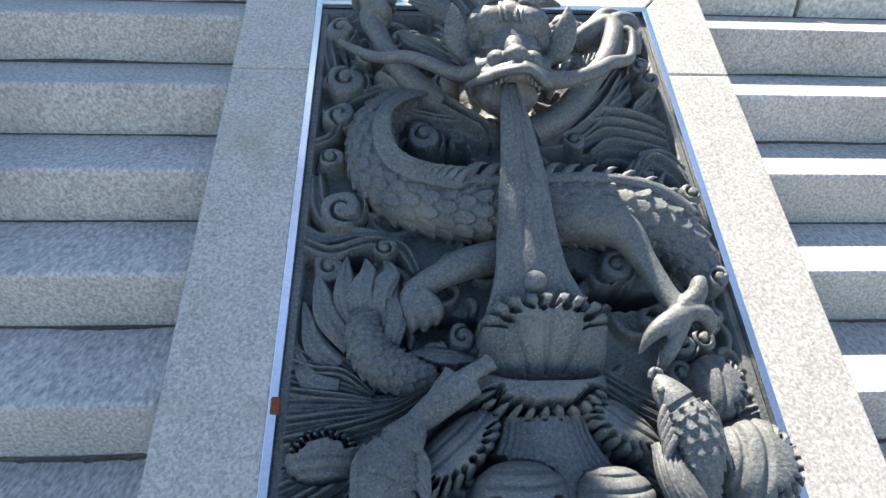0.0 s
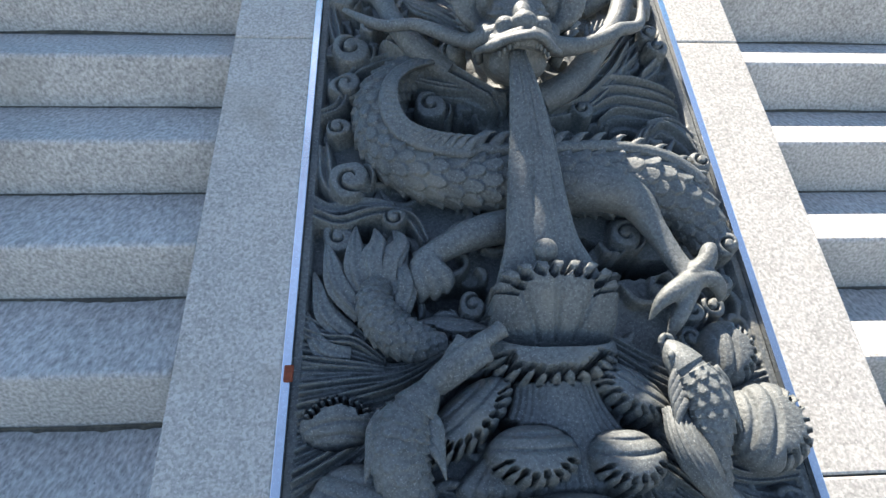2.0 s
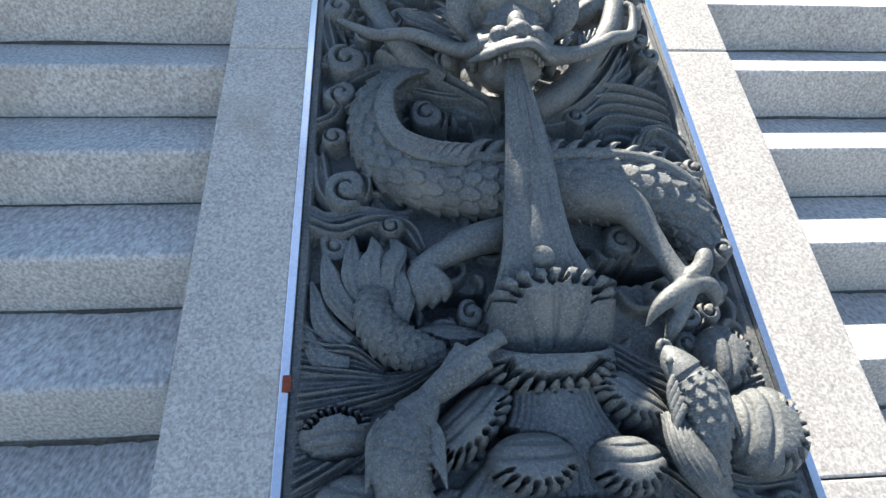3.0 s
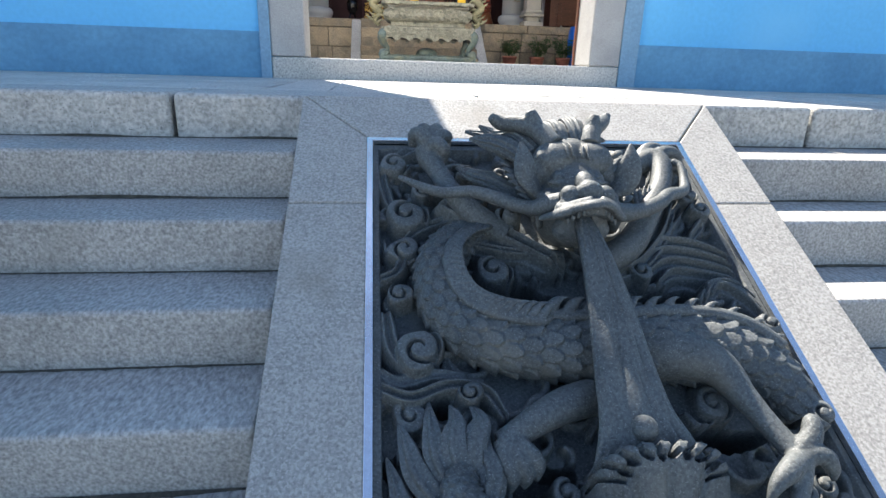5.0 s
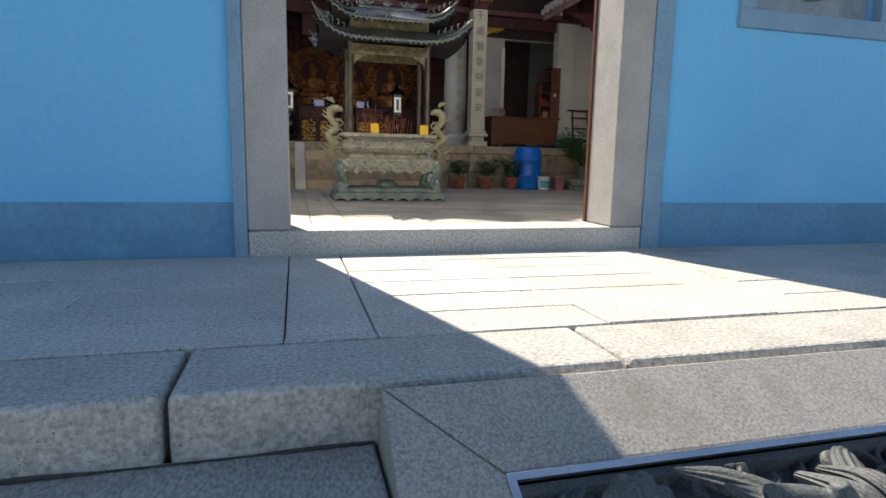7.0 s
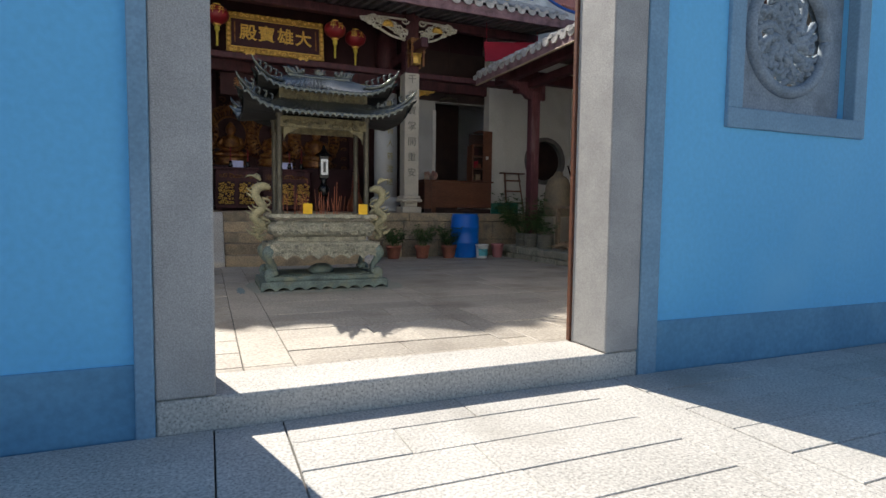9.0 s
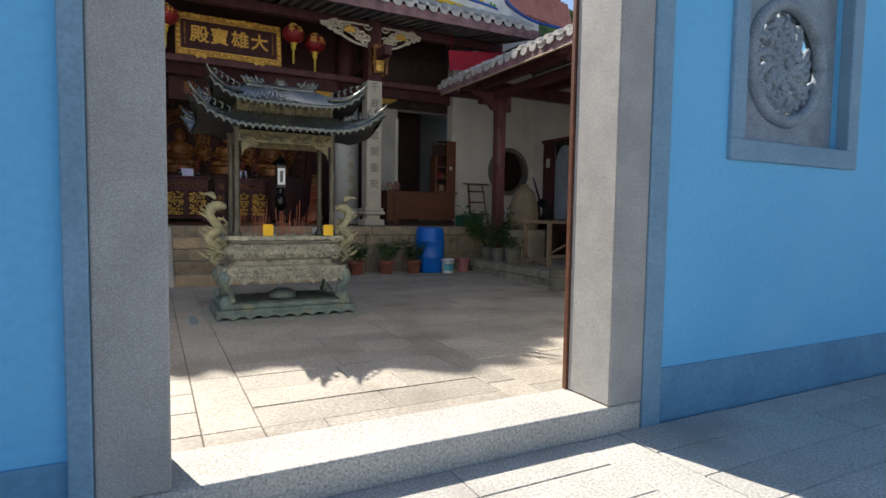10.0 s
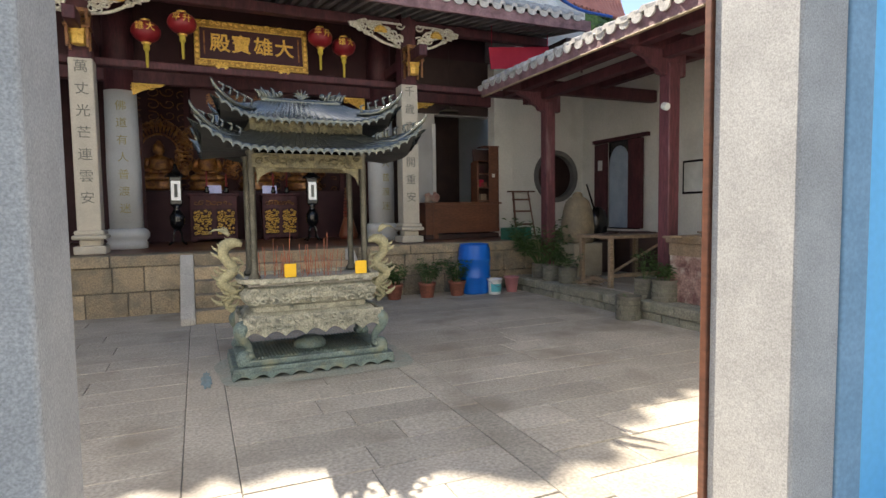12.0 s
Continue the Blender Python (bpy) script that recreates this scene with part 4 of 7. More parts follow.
# jagged side locks beside the face
for sg, line in ((-1, ((-0.172, 0.315, 0.25), (-0.158, 0.40, 0.245), (-0.135, 0.47, 0.235), (-0.105, 0.53, 0.22))), (1, ((0.185, 0.315, 0.24), (0.190, 0.39, 0.23), (0.182, 0.46, 0.225), (0.160, 0.535, 0.21)))):
    q = spline(line, 9)
    for k in range(9):
        u, s, w = q[k]
        carve("side_lock", add_limb(bmesh.new(), ((u - sg * 0.02, s + 0.022, w - 0.07, 0.022), (u, s + 0.006, w - 0.012, 0.017), (u + sg * 0.028, s - 0.008, w + 0.004, 0.010), (u + sg * 0.044, s - 0.022, w - 0.006, 0.002)), n=12, sides=9, flat=0.5))

# the stream of water from its mouth, a free ribbon with incised lines, and a pearl
SPOUT = ((-0.002, 0.63, 0.270, 0.024), (-0.001, 0.67, 0.274, 0.028), (0.008, 0.763, 0.262, 0.043), (0.018, 0.886, 0.228, 0.060), (0.020, 1.018, 0.194, 0.074), (0.022, 1.10, 0.176, 0.084), (0.026, 1.165, 0.162, 0.094), (0.034, 1.22, 0.146, 0.114), (0.043, 1.275, 0.115, 0.140))
q = spline(SPOUT, 150)
wide = np.linspace(-1, 1, 65)
cut = np.zeros((150, 65))
run = np.linspace(0, 1, 150)[:, None]
for at in (-0.86 + 0 * run, 0.86 + 0 * run, -0.30 + 0.22 * run, 0.10 + 0.30 * run, -0.02 - 0.62 * np.clip(run - 0.35, 0, 1), 0.42 + 0.2 * run):
    cut += np.exp(-((wide[None, :] - at) / 0.035) ** 2) * (0.6 + 0.4 * np.sin(17 * run + 9 * at))
top = q[:, 2][:, None] + 0.010 * (1 - wide[None, :] ** 2) - 0.014 * np.abs(wide[None, :]) ** 12 - 0.0045 * np.clip(cut, 0, 1) + 0.002 * np.sin(wide[None, :] * 9 + 11 * run)
bm = bmesh.new()
layers = []
for lay in (0, 1):
    layers.append([[bm.verts.new((q[k, 0] + q[k, 3] * wide[j] * (1 - 0.1 * lay), -q[k, 1], top[k, j] if lay == 0 else q[k, 2] - 0.034)) for j in range(65)] for k in range(150)])
for k in range(149):
    for j in range(64):
        for lay in (0, 1):
            g = layers[lay]
            bm.faces.new((g[k][j], g[k + 1][j], g[k + 1][j + 1], g[k][j + 1]))
    for j in (0, 64):
        bm.faces.new((layers[0][k][j], layers[1][k][j], layers[1][k + 1][j], layers[0][k + 1][j]))
for k in (0, 149):
    for j in range(64):
        bm.faces.new((layers[0][k][j], layers[0][k][j + 1], layers[1][k][j + 1], layers[1][k][j]))
bmesh.ops.recalc_face_normals(bm, faces=bm.faces[:])
carve("water_spout", bm, "fluted widening stream of water from the dragon's mouth")
carve("pearl", ball(bmesh.new(), (0.026, -1.213, 0.160), 0.031, 1, 1, 0.95, 20, 12), "round pearl")


# fish among the waves
def fish(pts, flat, label):
    carve("carp", add_limb(bmesh.new(), pts, n=200, sides=72, flat=flat, ripple=lambda t, a: scaly(14, 11, 0.2)(t, a) if t > 0.34 else (-0.12 if 0.30 < t < 0.34 else 0.02)), label)
    a, b = pts[-1], pts[-2]
    for k in range(7):
        o = (k - 3) / 3
        carve("tail_ray", add_limb(bmesh.new(), ((a[0], a[1], a[2], 0.02), (a[0] + (a[0] - b[0]) * 0.5 + 0.04 * o, a[1] + 0.07 - 0.02 * abs(o), a[2] - 0.01, 0.014), (a[0] + (a[0] - b[0]) * 0.9 + 0.09 * o, a[1] + 0.12 - 0.02 * abs(o), a[2] - 0.02, 0.004)), n=10, sides=7))
    h, mid = pts[0], pts[2]
    for sg in (-1, 1):
        carve("fish_lip", add_limb(bmesh.new(), ((h[0] + sg * 0.014, h[1] + 0.012, h[2] + 0.008, 0.008), (h[0] + sg * 0.010, h[1] - 0.004, h[2] + 0.012, 0.008), (h[0], h[1] - 0.010, h[2] + 0.012, 0.007)), n=7, sides=7))
        carve("fish_eye", ball(bmesh.new(), (pts[1][0] + sg * 0.024, -pts[1][1] - 0.004, pts[1][2] + pts[1][3] * flat * 0.72), 0.011, 1, 1, 0.7, 10, 7))
        for k in range(5):
            carve("fin_ray", add_limb(bmesh.new(), ((mid[0] + sg * mid[3] * 0.8, mid[1] - 0.03 + 0.018 * k, mid[2] + 0.015, 0.011), (mid[0] + sg * (mid[3] + 0.012), mid[1] + 0.004 + 0.018 * k, mid[2] + 0.01, 0.009), (mid[0] + sg * (mid[3] + 0.022), mid[1] + 0.04 + 0.018 * k, mid[2], 0.002)), n=7, sides=7, flat=0.6))


fish(((0.297, 1.440, 0.115, 0.012), (0.314, 1.482, 0.125, 0.036), (0.343, 1.545, 0.130, 0.052), (0.360, 1.615, 0.125, 0.050), (0.355, 1.685, 0.10, 0.040), (0.375, 1.76, 0.06, 0.026)), 0.9, "leaping carp with carved scales")
fish(((-0.262, 1.525, 0.115, 0.018), (-0.288, 1.562, 0.125, 0.040), (-0.328, 1.622, 0.130, 0.062), (-0.340, 1.690, 0.12, 0.064), (-0.315, 1.76, 0.09, 0.050), (-0.27, 1.82, 0.06, 0.03)), 0.85, "plunging carp with carved scales")
sn = bmesh.new()
for pts in (((-0.285, 1.55, 0.11, 0.03), (-0.225, 1.495, 0.135, 0.027), (-0.160, 1.447, 0.14, 0.023), (-0.112, 1.418, 0.14, 0.021), (-0.097, 1.408, 0.14, 0.025)), ((-0.255, 1.53, 0.11, 0.028), (-0.19, 1.497, 0.13, 0.024), (-0.145, 1.472, 0.132, 0.020), (-0.131, 1.466, 0.132, 0.024)), ((-0.255, 1.525, 0.11, 0.022), (-0.218, 1.465, 0.125, 0.018), (-0.198, 1.435, 0.125, 0.016), (-0.191, 1.425, 0.125, 0.02))):
    add_limb(sn, pts, n=16, sides=12)
carve("antler", sn, "blunt branching antlers", 0.0045)
tuft(((0.290, 1.60, 0.11, 0.008), (0.285, 1.67, 0.135, 0.010), (0.315, 1.74, 0.13, 0.010), (0.38, 1.83, 0.08, 0.003)), 9, "fin", "long combed fin")
# flame-tailed creature
cr = add_limb(bmesh.new(), ((-0.395, 1.245, 0.05, 0.040), (-0.400, 1.31, 0.06, 0.050), (-0.365, 1.375, 0.06, 0.055), (-0.30, 1.41, 0.055, 0.050), (-0.23, 1.415, 0.035, 0.03)), n=170, sides=72, ripple=scaly(13, 11, 0.22))
carve("sea_creature", cr, "scaled creature with flame tail")
for pts in (((-0.41, 1.30, 0.06, 0.020), (-0.445, 1.22, 0.075, 0.026), (-0.455, 1.15, 0.07, 0.018), (-0.458, 1.07, 0.05, 0.003)), ((-0.385, 1.28, 0.07, 0.020), (-0.405, 1.20, 0.09, 0.026), (-0.395, 1.14, 0.08, 0.018), (-0.405, 1.085, 0.06, 0.003)), ((-0.43, 1.33, 0.05, 0.022), (-0.49, 1.26, 0.065, 0.026), (-0.515, 1.19, 0.06, 0.018), (-0.535, 1.11, 0.04, 0.003)),
            ((-0.365, 1.27, 0.07, 0.02), (-0.362, 1.20, 0.09, 0.024), (-0.335, 1.14, 0.08, 0.018), (-0.355, 1.085, 0.06, 0.003)), ((-0.34, 1.33, 0.07, 0.022), (-0.325, 1.27, 0.085, 0.024), (-0.335, 1.21, 0.075, 0.018), (-0.32, 1.15, 0.055, 0.004)), ((-0.46, 1.38, 0.04, 0.02), (-0.52, 1.33, 0.05, 0.022), (-0.545, 1.26, 0.045, 0.014), (-0.565, 1.20, 0.03, 0.003)),
            ((-0.46, 1.43, 0.04, 0.02), (-0.52, 1.42, 0.05, 0.022), (-0.555, 1.37, 0.045, 0.014), (-0.575, 1.31, 0.03, 0.003))):
    tuft(pts, 3, "flame_lock", "flame-shaped lock")
part("hinge", block(-0.612, -1.50, 0.056, -0.590, -1.46, 0.066, 0.003), RUST, RELIEF, "small rusted iron clip")


# ---- courtyard ----
obj("court_bed", block(-8.7, 0.37, 0.0, 8.75, PY, COURT - 0.008), JOINT, label="dark earth joints under the courtyard paving", category="floor", kind="structure")
# hall stair with sloping side stones
STAIR = thing("hall_stair", "short tan stone stair with pale sloping side slabs", "stairs", kind="structure")
for k in range(5):
    y0 = 6.92 + 0.235 * k
    part("step", block(-0.888, y0, COURT - 0.02 if k == 0 else COURT + 0.18 * k - 0.17, 1.42, PY + 0.05, COURT + 0.18 * (k + 1), 0.012), HALL_STONE, STAIR)
for x0, x1 in ((-1.075, -0.892), (1.424, 1.60)):
    bm = prism(bmesh.new(), ((6.86, COURT), (6.86, COURT + 0.09), (7.98, HALL - 0.02), (8.098, HALL - 0.02), (8.098, COURT)), "x", x0, x1)
    bmesh.ops.bevel(bm, geom=bm.edges[:], offset=0.01, segments=2, affect="EDGES")
    part("side_slab", bm, GRANITE, STAIR, "pale sloping granite slab")

# --- incense burner ---
BX, BY = 0.165, 4.32
BURN = thing("incense_burner", "weathered bronze roofed incense burner on a verdigris base", "incense burner", (BX, BY, COURT))


def scalloped(bm, x0, x1, y0, y1, ztop, zlow, n, axis="x", swing=0.045, wave=True):
    """An apron board whose lower edge hangs in scallops."""
    out = [(x1, ztop), (x0, ztop)]
    for k in range(n * 8 + 1):
        f = k / (n * 8)
        out.append((x0 + (x1 - x0) * f, zlow + (swing * abs(math.sin(math.pi * f * n)) if wave else 0)))
    if axis == "x":
        prism(bm, out, "y", y0, y1)
    else:
        prism(bm, out, "x", y0, y1)
    return bm


bm = block(-0.75, -0.44, 0.05, 0.75, 0.44, 0.11, 0.012)
box(bm, -0.70, -0.40, 0.11, 0.70, 0.40, 0.165, 0.012)
part("base", bm, VERDIGRIS, BURN, "verdigris stepped base")
bm = bmesh.new()
for y in (-0.45, 0.42):
    scalloped(bm, -0.75, 0.75, y, y + 0.03, 0.07, 0.0, 9, swing=0.04)
for x in (-0.755, 0.725):
    scalloped(bm, -0.43, 0.43, x, x + 0.03, 0.07, 0.0, 5, "y", 0.04)
part("base_apron", bm, VERDIGRIS, BURN, "pierced verdigris skirt")
bm = bmesh.new()
for k in range(34):
    sweep(bm, [(-0.55 + k * 0.033, -0.36, 0.172, 0.010), (-0.55 + k * 0.033, 0.36, 0.172, 0.010)], n=3, sides=6)
part("ribbed_tray", bm, VERDIGRIS, BURN, "ribbed tray between the feet")
lathe(bm := bmesh.new(), ((0.16, 0), (0.155, 0.05), (0.12, 0.09), (0.06, 0.115), (0.0, 0.12)), (0, -0.05, 0.165), 20)
part("boss", bm, VERDIGRIS, BURN, smooth=True)
for sx in (-1, 1):
    for sy in (-1, 1):
        bm = sweep(bmesh.new(), [(sx * 0.60, sy * 0.30, 0.50, 0.06), (sx * 0.66, sy * 0.34, 0.44, 0.07), (sx * 0.65, sy * 0.34, 0.36, 0.05), (sx * 0.60, sy * 0.31, 0.28, 0.036), (sx * 0.60, sy * 0.31, 0.22, 0.042), (sx * 0.64, sy * 0.34, 0.19, 0.07), (sx * 0.64, sy * 0.34, 0.165, 0.075)], n=26, sides=12, up=(0, 1, 0))
        for a in range(4):
            ball(bm, (sx * (0.62 + 0.05 * math.cos(a * 1.57 + 0.8)), sy * (0.33 + 0.05 * math.sin(a * 1.57 + 0.8)), 0.20), 0.034, u=8, v=6)
        ball(bm, (sx * 0.66, sy * 0.36, 0.45), 0.05, u=10, v=7)
        part("leg", bm, VERDIGRIS, BURN, "lion-paw leg", smooth=True)


def carved_band(bm, x0, x1, y, z0, z1, depth, n, rows=1, axis="x"):
    """Raised scrolls along a band, each a flattened spiral."""
    for k in range(n):
        for j in range(rows):
            cx = x0 + (x1 - x0) * (k + 0.5 + 0.12 * math.sin(5 * k)) / n
            cz = z0 + (z1 - z0) * (j + 0.5 + 0.2 * math.sin(3 * k + j)) / rows
            r = 0.45 * (z1 - z0) / rows * (0.8 + 0.3 * math.sin(7 * k + 2 * j))
            pts = []
            for i in range(9):
                a = i * 0.85 * (1 if (k + j) % 2 else -1) + k
                q = r * (1 - i / 10)
                p = (cx + 1.35 * q * math.cos(a), cz + q * math.sin(a))
                pts.append((p[0], y - depth * (0.3 + i / 14), p[1], 0.012 * (1.2 - i / 14)) if axis == "x" else (y - depth * (0.3 + i / 14), p[0], p[1], 0.012 * (1.2 - i / 14)))
            sweep(bm, pts, n=16, sides=5)
    return bm


bm = bmesh.new()
prof = ((0.0, 0.42), (0.62, 0.42), (0.66, 0.50), (0.60, 0.56), (0.55, 0.575), (0.55, 0.62), (0.60, 0.645), (0.64, 0.70), (0.645, 0.75), (0.60, 0.80), (0.57, 0.815), (0.57, 0.83), (0.62, 0.84), (0.665, 0.855), (0.67, 0.895), (0.60, 0.895), (0.585, 0.86), (0.0, 0.86))
rings = []
for r, z in prof:
    hx, hy = r, max(r - 0.285, 0.0)
    ring = []
    for k in range(40):
        a = 2 * math.pi * (k + 0.5) / 40
        c, s = math.cos(a), math.sin(a)
        m = (abs(c) ** 8 + abs(s) ** 8) ** (-1 / 8)
        ring.append(bm.verts.new((hx * c * m, hy * s * m, z)))
    rings.append(ring)
for a, b in zip(rings, rings[1:]):
    for k in range(40):
        bm.faces.new((a[k], a[(k + 1) % 40], b[(k + 1) % 40], b[k]))
bmesh.ops.remove_doubles(bm, verts=bm.verts[:], dist=0.0005)
part("trough", bm, BURNER_STONE, BURN, "pale weathered trough filled with ash")
bm = bmesh.new()
scalloped(bm, -0.64, 0.64, -0.385, -0.355, 0.55, 0.36, 7, swing=0.05)
scalloped(bm, -0.64, 0.64, 0.355, 0.385, 0.55, 0.36, 7, swing=0.05)
scalloped(bm, -0.35, 0.35, -0.675, -0.645, 0.55, 0.36, 4, "y", 0.05)
scalloped(bm, -0.35, 0.35, 0.645, 0.675, 0.55, 0.36, 4, "y", 0.05)
carved_band(bm, -0.62, 0.62, -0.39, 0.42, 0.545, 0.02, 15, 2)
part("apron", bm, BURNER_STONE, BURN, "scalloped carved apron")
bm = carved_band(bmesh.new(), -0.58, 0.58, -0.355, 0.65, 0.80, 0.035, 13, 2)
for k in range(9):
    ball(bm, (-0.5 + k * 0.125, -0.36, 0.725 + 0.02 * math.sin(4 * k)), 0.032, 1.3, 0.5, 1, 8, 6)
part("carved_frieze", bm, BURNER_STONE, BURN, "frieze of raised dragons and clouds")
for k in range(5):
    part("rim_stud", block(-0.49 + k * 0.24, -0.395, 0.845, -0.43 + k * 0.24, -0.375, 0.89, 0.005), BURNER_STONE, BURN)
for sx in (-1, 1):
    for sy in (-1, 1):
        bm = lathe(bmesh.new(), ((0.055, 0.88), (0.06, 0.90), (0.04, 0.93), (0.032, 0.95), (0.032, 2.02), (0.045, 2.04), (0.045, 2.10)), (sx * 0.52, sy * 0.27, 0), 12)
        part("post", bm, DARK_BRONZE, BURN, "dark bronze post", smooth=True)


def curved_roof(cx, cy, hx, hy, z0, ix, iy, z1, lift, ribs, amp=0.012):
    """Hipped temple roof with barrel-tile ribs and sweeping corners."""
    bm = bmesh.new()
    for side in range(4):
        hw, ho, iw, io = (hx, hy, ix, iy) if side % 2 == 0 else (hy, hx, iy, ix)
        n = max(12, int(ribs * hw / hx) * 6)
        m = 9
        grid = []
        for j in range(m + 1):
            f = j / m
            row = []
            for k in range(n + 1):
                t = 2 * k / n - 1
                w = hw + (iw - hw) * f
                o = ho + (io - ho) * f
                z = z0 + (z1 - z0) * (0.45 * f + 0.55 * f * f) + lift * abs(t) ** 5.5 * (1 - f) ** 1.5
                z += amp * abs(math.sin(math.pi * t * n / 12)) * (1 - 0.2 * f)
                x, y = t * w * (1 + 0.05 * (1 - f) * abs(t) ** 6), -o * (1 + 0.10 * (1 - f) * abs(t) ** 6)
                for _ in range(side):
                    x, y = -y, x
                row.append(bm.verts.new((cx + x, cy + y, z)))
            grid.append(row)
        for a, b in zip(grid, grid[1:]):
            for k in range(n):
                bm.faces.new((a[k], a[k + 1], b[k + 1], b[k]))
        low = [bm.verts.new((v.co.x * 0.985 + cx * 0.015, v.co.y * 0.985 + cy * 0.015, v.co.z - 0.03 - 0.014 * (k % 6 == 3))) for k, v in enumerate(grid[0])]
        for k in range(n):
            bm.faces.new((low[k], low[k + 1], grid[0][k + 1], grid[0][k]))
    return bm


part("lower_roof", curved_roof(0, 0, 0.97, 0.66, 2.15, 0.52, 0.30, 2.34, 0.23, 27, 0.024), BRONZE_TILE, BURN, "dark glazed roof with upswept corners", smooth=True)
part("upper_roof", curved_roof(0, 0, 0.80, 0.50, 2.43, 0.42, 0.03, 2.66, 0.18, 23, 0.022), BRONZE_TILE, BURN, "dark glazed upper roof with upswept corners", smooth=True)
# near-black soffit closing each roof from below
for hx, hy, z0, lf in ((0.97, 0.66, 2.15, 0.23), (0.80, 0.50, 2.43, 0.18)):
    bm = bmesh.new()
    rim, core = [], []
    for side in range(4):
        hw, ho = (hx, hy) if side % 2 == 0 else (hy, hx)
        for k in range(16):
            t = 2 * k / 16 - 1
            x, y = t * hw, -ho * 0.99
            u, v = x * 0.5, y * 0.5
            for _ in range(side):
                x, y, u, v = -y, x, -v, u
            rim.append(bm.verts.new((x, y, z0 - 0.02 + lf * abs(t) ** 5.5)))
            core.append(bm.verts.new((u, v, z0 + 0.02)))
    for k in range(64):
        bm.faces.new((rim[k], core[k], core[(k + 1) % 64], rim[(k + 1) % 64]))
    part("soffit", bm, BLACK_BRONZE, BURN, "near-black underside")
bm = bmesh.new()
for y in (-0.30, 0.27):
    box(bm, -0.54, y, 2.31, 0.54, y + 0.03, 2.47, 0.004)
    box(bm, -0.54, y, 2.02, 0.54, y + 0.03, 2.15, 0.004)
for x in (-0.54, 0.51):
    box(bm, x, -0.29, 2.31, x + 0.03, 0.29, 2.47, 0.004)
    box(bm, x, -0.29, 2.02, x + 0.03, 0.29, 2.15, 0.004)
carved_band(bm, -0.5, 0.5, -0.30, 2.33, 2.45, 0.015, 12, 2)
carved_band(bm, -0.5, 0.5, -0.30, 2.04, 2.13, 0.015, 14, 1)
for sx in (-1, 1):
    prism(bm, [(sx * 0.49, 2.03), (sx * 0.49, 1.86), (sx * 0.46, 1.93), (sx * 0.40, 1.97), (sx * 0.34, 1.99), (sx * 0.30, 2.03)], "y", -0.29, -0.275)
part("frieze_panel", bm, mat("olive_brass", (0.20, 0.17, 0.09), (0.10, 0.09, 0.055), rough=0.5, metal=0.3, scale=14, grain=60, fine=0.35, bump=0.4), BURN, "pierced bronze frieze under the roofs")
bm = sweep(bmesh.new(), [(-0.40, 0, 2.685, 0.03), (-0.2, 0, 2.67, 0.03), (0.2, 0, 2.67, 0.03), (0.40, 0, 2.685, 0.03)], n=14, sides=8, flat=1.5)
for sx in (-1, 1):
    for k in range(7):
        a = k / 6
        sweep(bm, [(sx * (0.40 - 0.17 * a), 0, 2.70, 0.022), (sx * (0.42 - 0.17 * a), 0.02 * math.sin(5 * k), 2.755 + 0.02 * math.sin(3 * k), 0.018), (sx * (0.46 - 0.19 * a), 0, 2.78 + 0.025 * math.sin(4 * k), 0.004)], n=7, sides=6)
    ball(bm, (sx * 0.21, 0, 2.745), 0.03, u=8, v=6)
for k in range(7):
    a = math.pi * k / 6
    sweep(bm, [(0, 0, 2.70, 0.014), (0.045 * math.cos(a), 0, 2.735 + 0.02 * math.sin(a), 0.012), (0.085 * math.cos(a), 0, 2.735 + 0.07 * math.sin(a), 0.003)], n=6, sides=5)
part("ridge_ornament", bm, BRONZE_TILE, BURN, "ridge with small dragons and a flaming pearl", smooth=True)
for hx, hy, z, lf in ((0.95, 0.66, 2.17, 0.24), (0.78, 0.50, 2.44, 0.20)):
    for sx in (-1, 1):
        for sy in (-1, 1):
            bm = bmesh.new()
            tip = (sx * hx * 1.05, sy * hy * 1.1, z + lf)
            sweep(bm, [(sx * hx * 0.62, sy * hy * 0.62, z + 0.10, 0.022), (sx * hx * 0.85, sy * hy * 0.88, z + 0.11, 0.022), (tip[0], tip[1], tip[2] + 0.01, 0.018), (tip[0] + sx * 0.05, tip[1] + sy * 0.03, tip[2] + 0.09, 0.005)], n=16, sides=7)
            for k in range(5):
                b = (sx * hx * (0.68 + 0.08 * k), sy * hy * (0.69 + 0.085 * k), z + 0.115 + 0.02 * k)
                sweep(bm, [(*b, 0.014), (b[0] - sx * 0.02, b[1], b[2] + 0.05 + 0.01 * math.sin(k * 3), 0.014), (b[0] + sx * 0.025, b[1], b[2] + 0.075, 0.004)], n=7, sides=6)
            part("corner_scroll", bm, BRONZE_TILE, BURN, smooth=True)
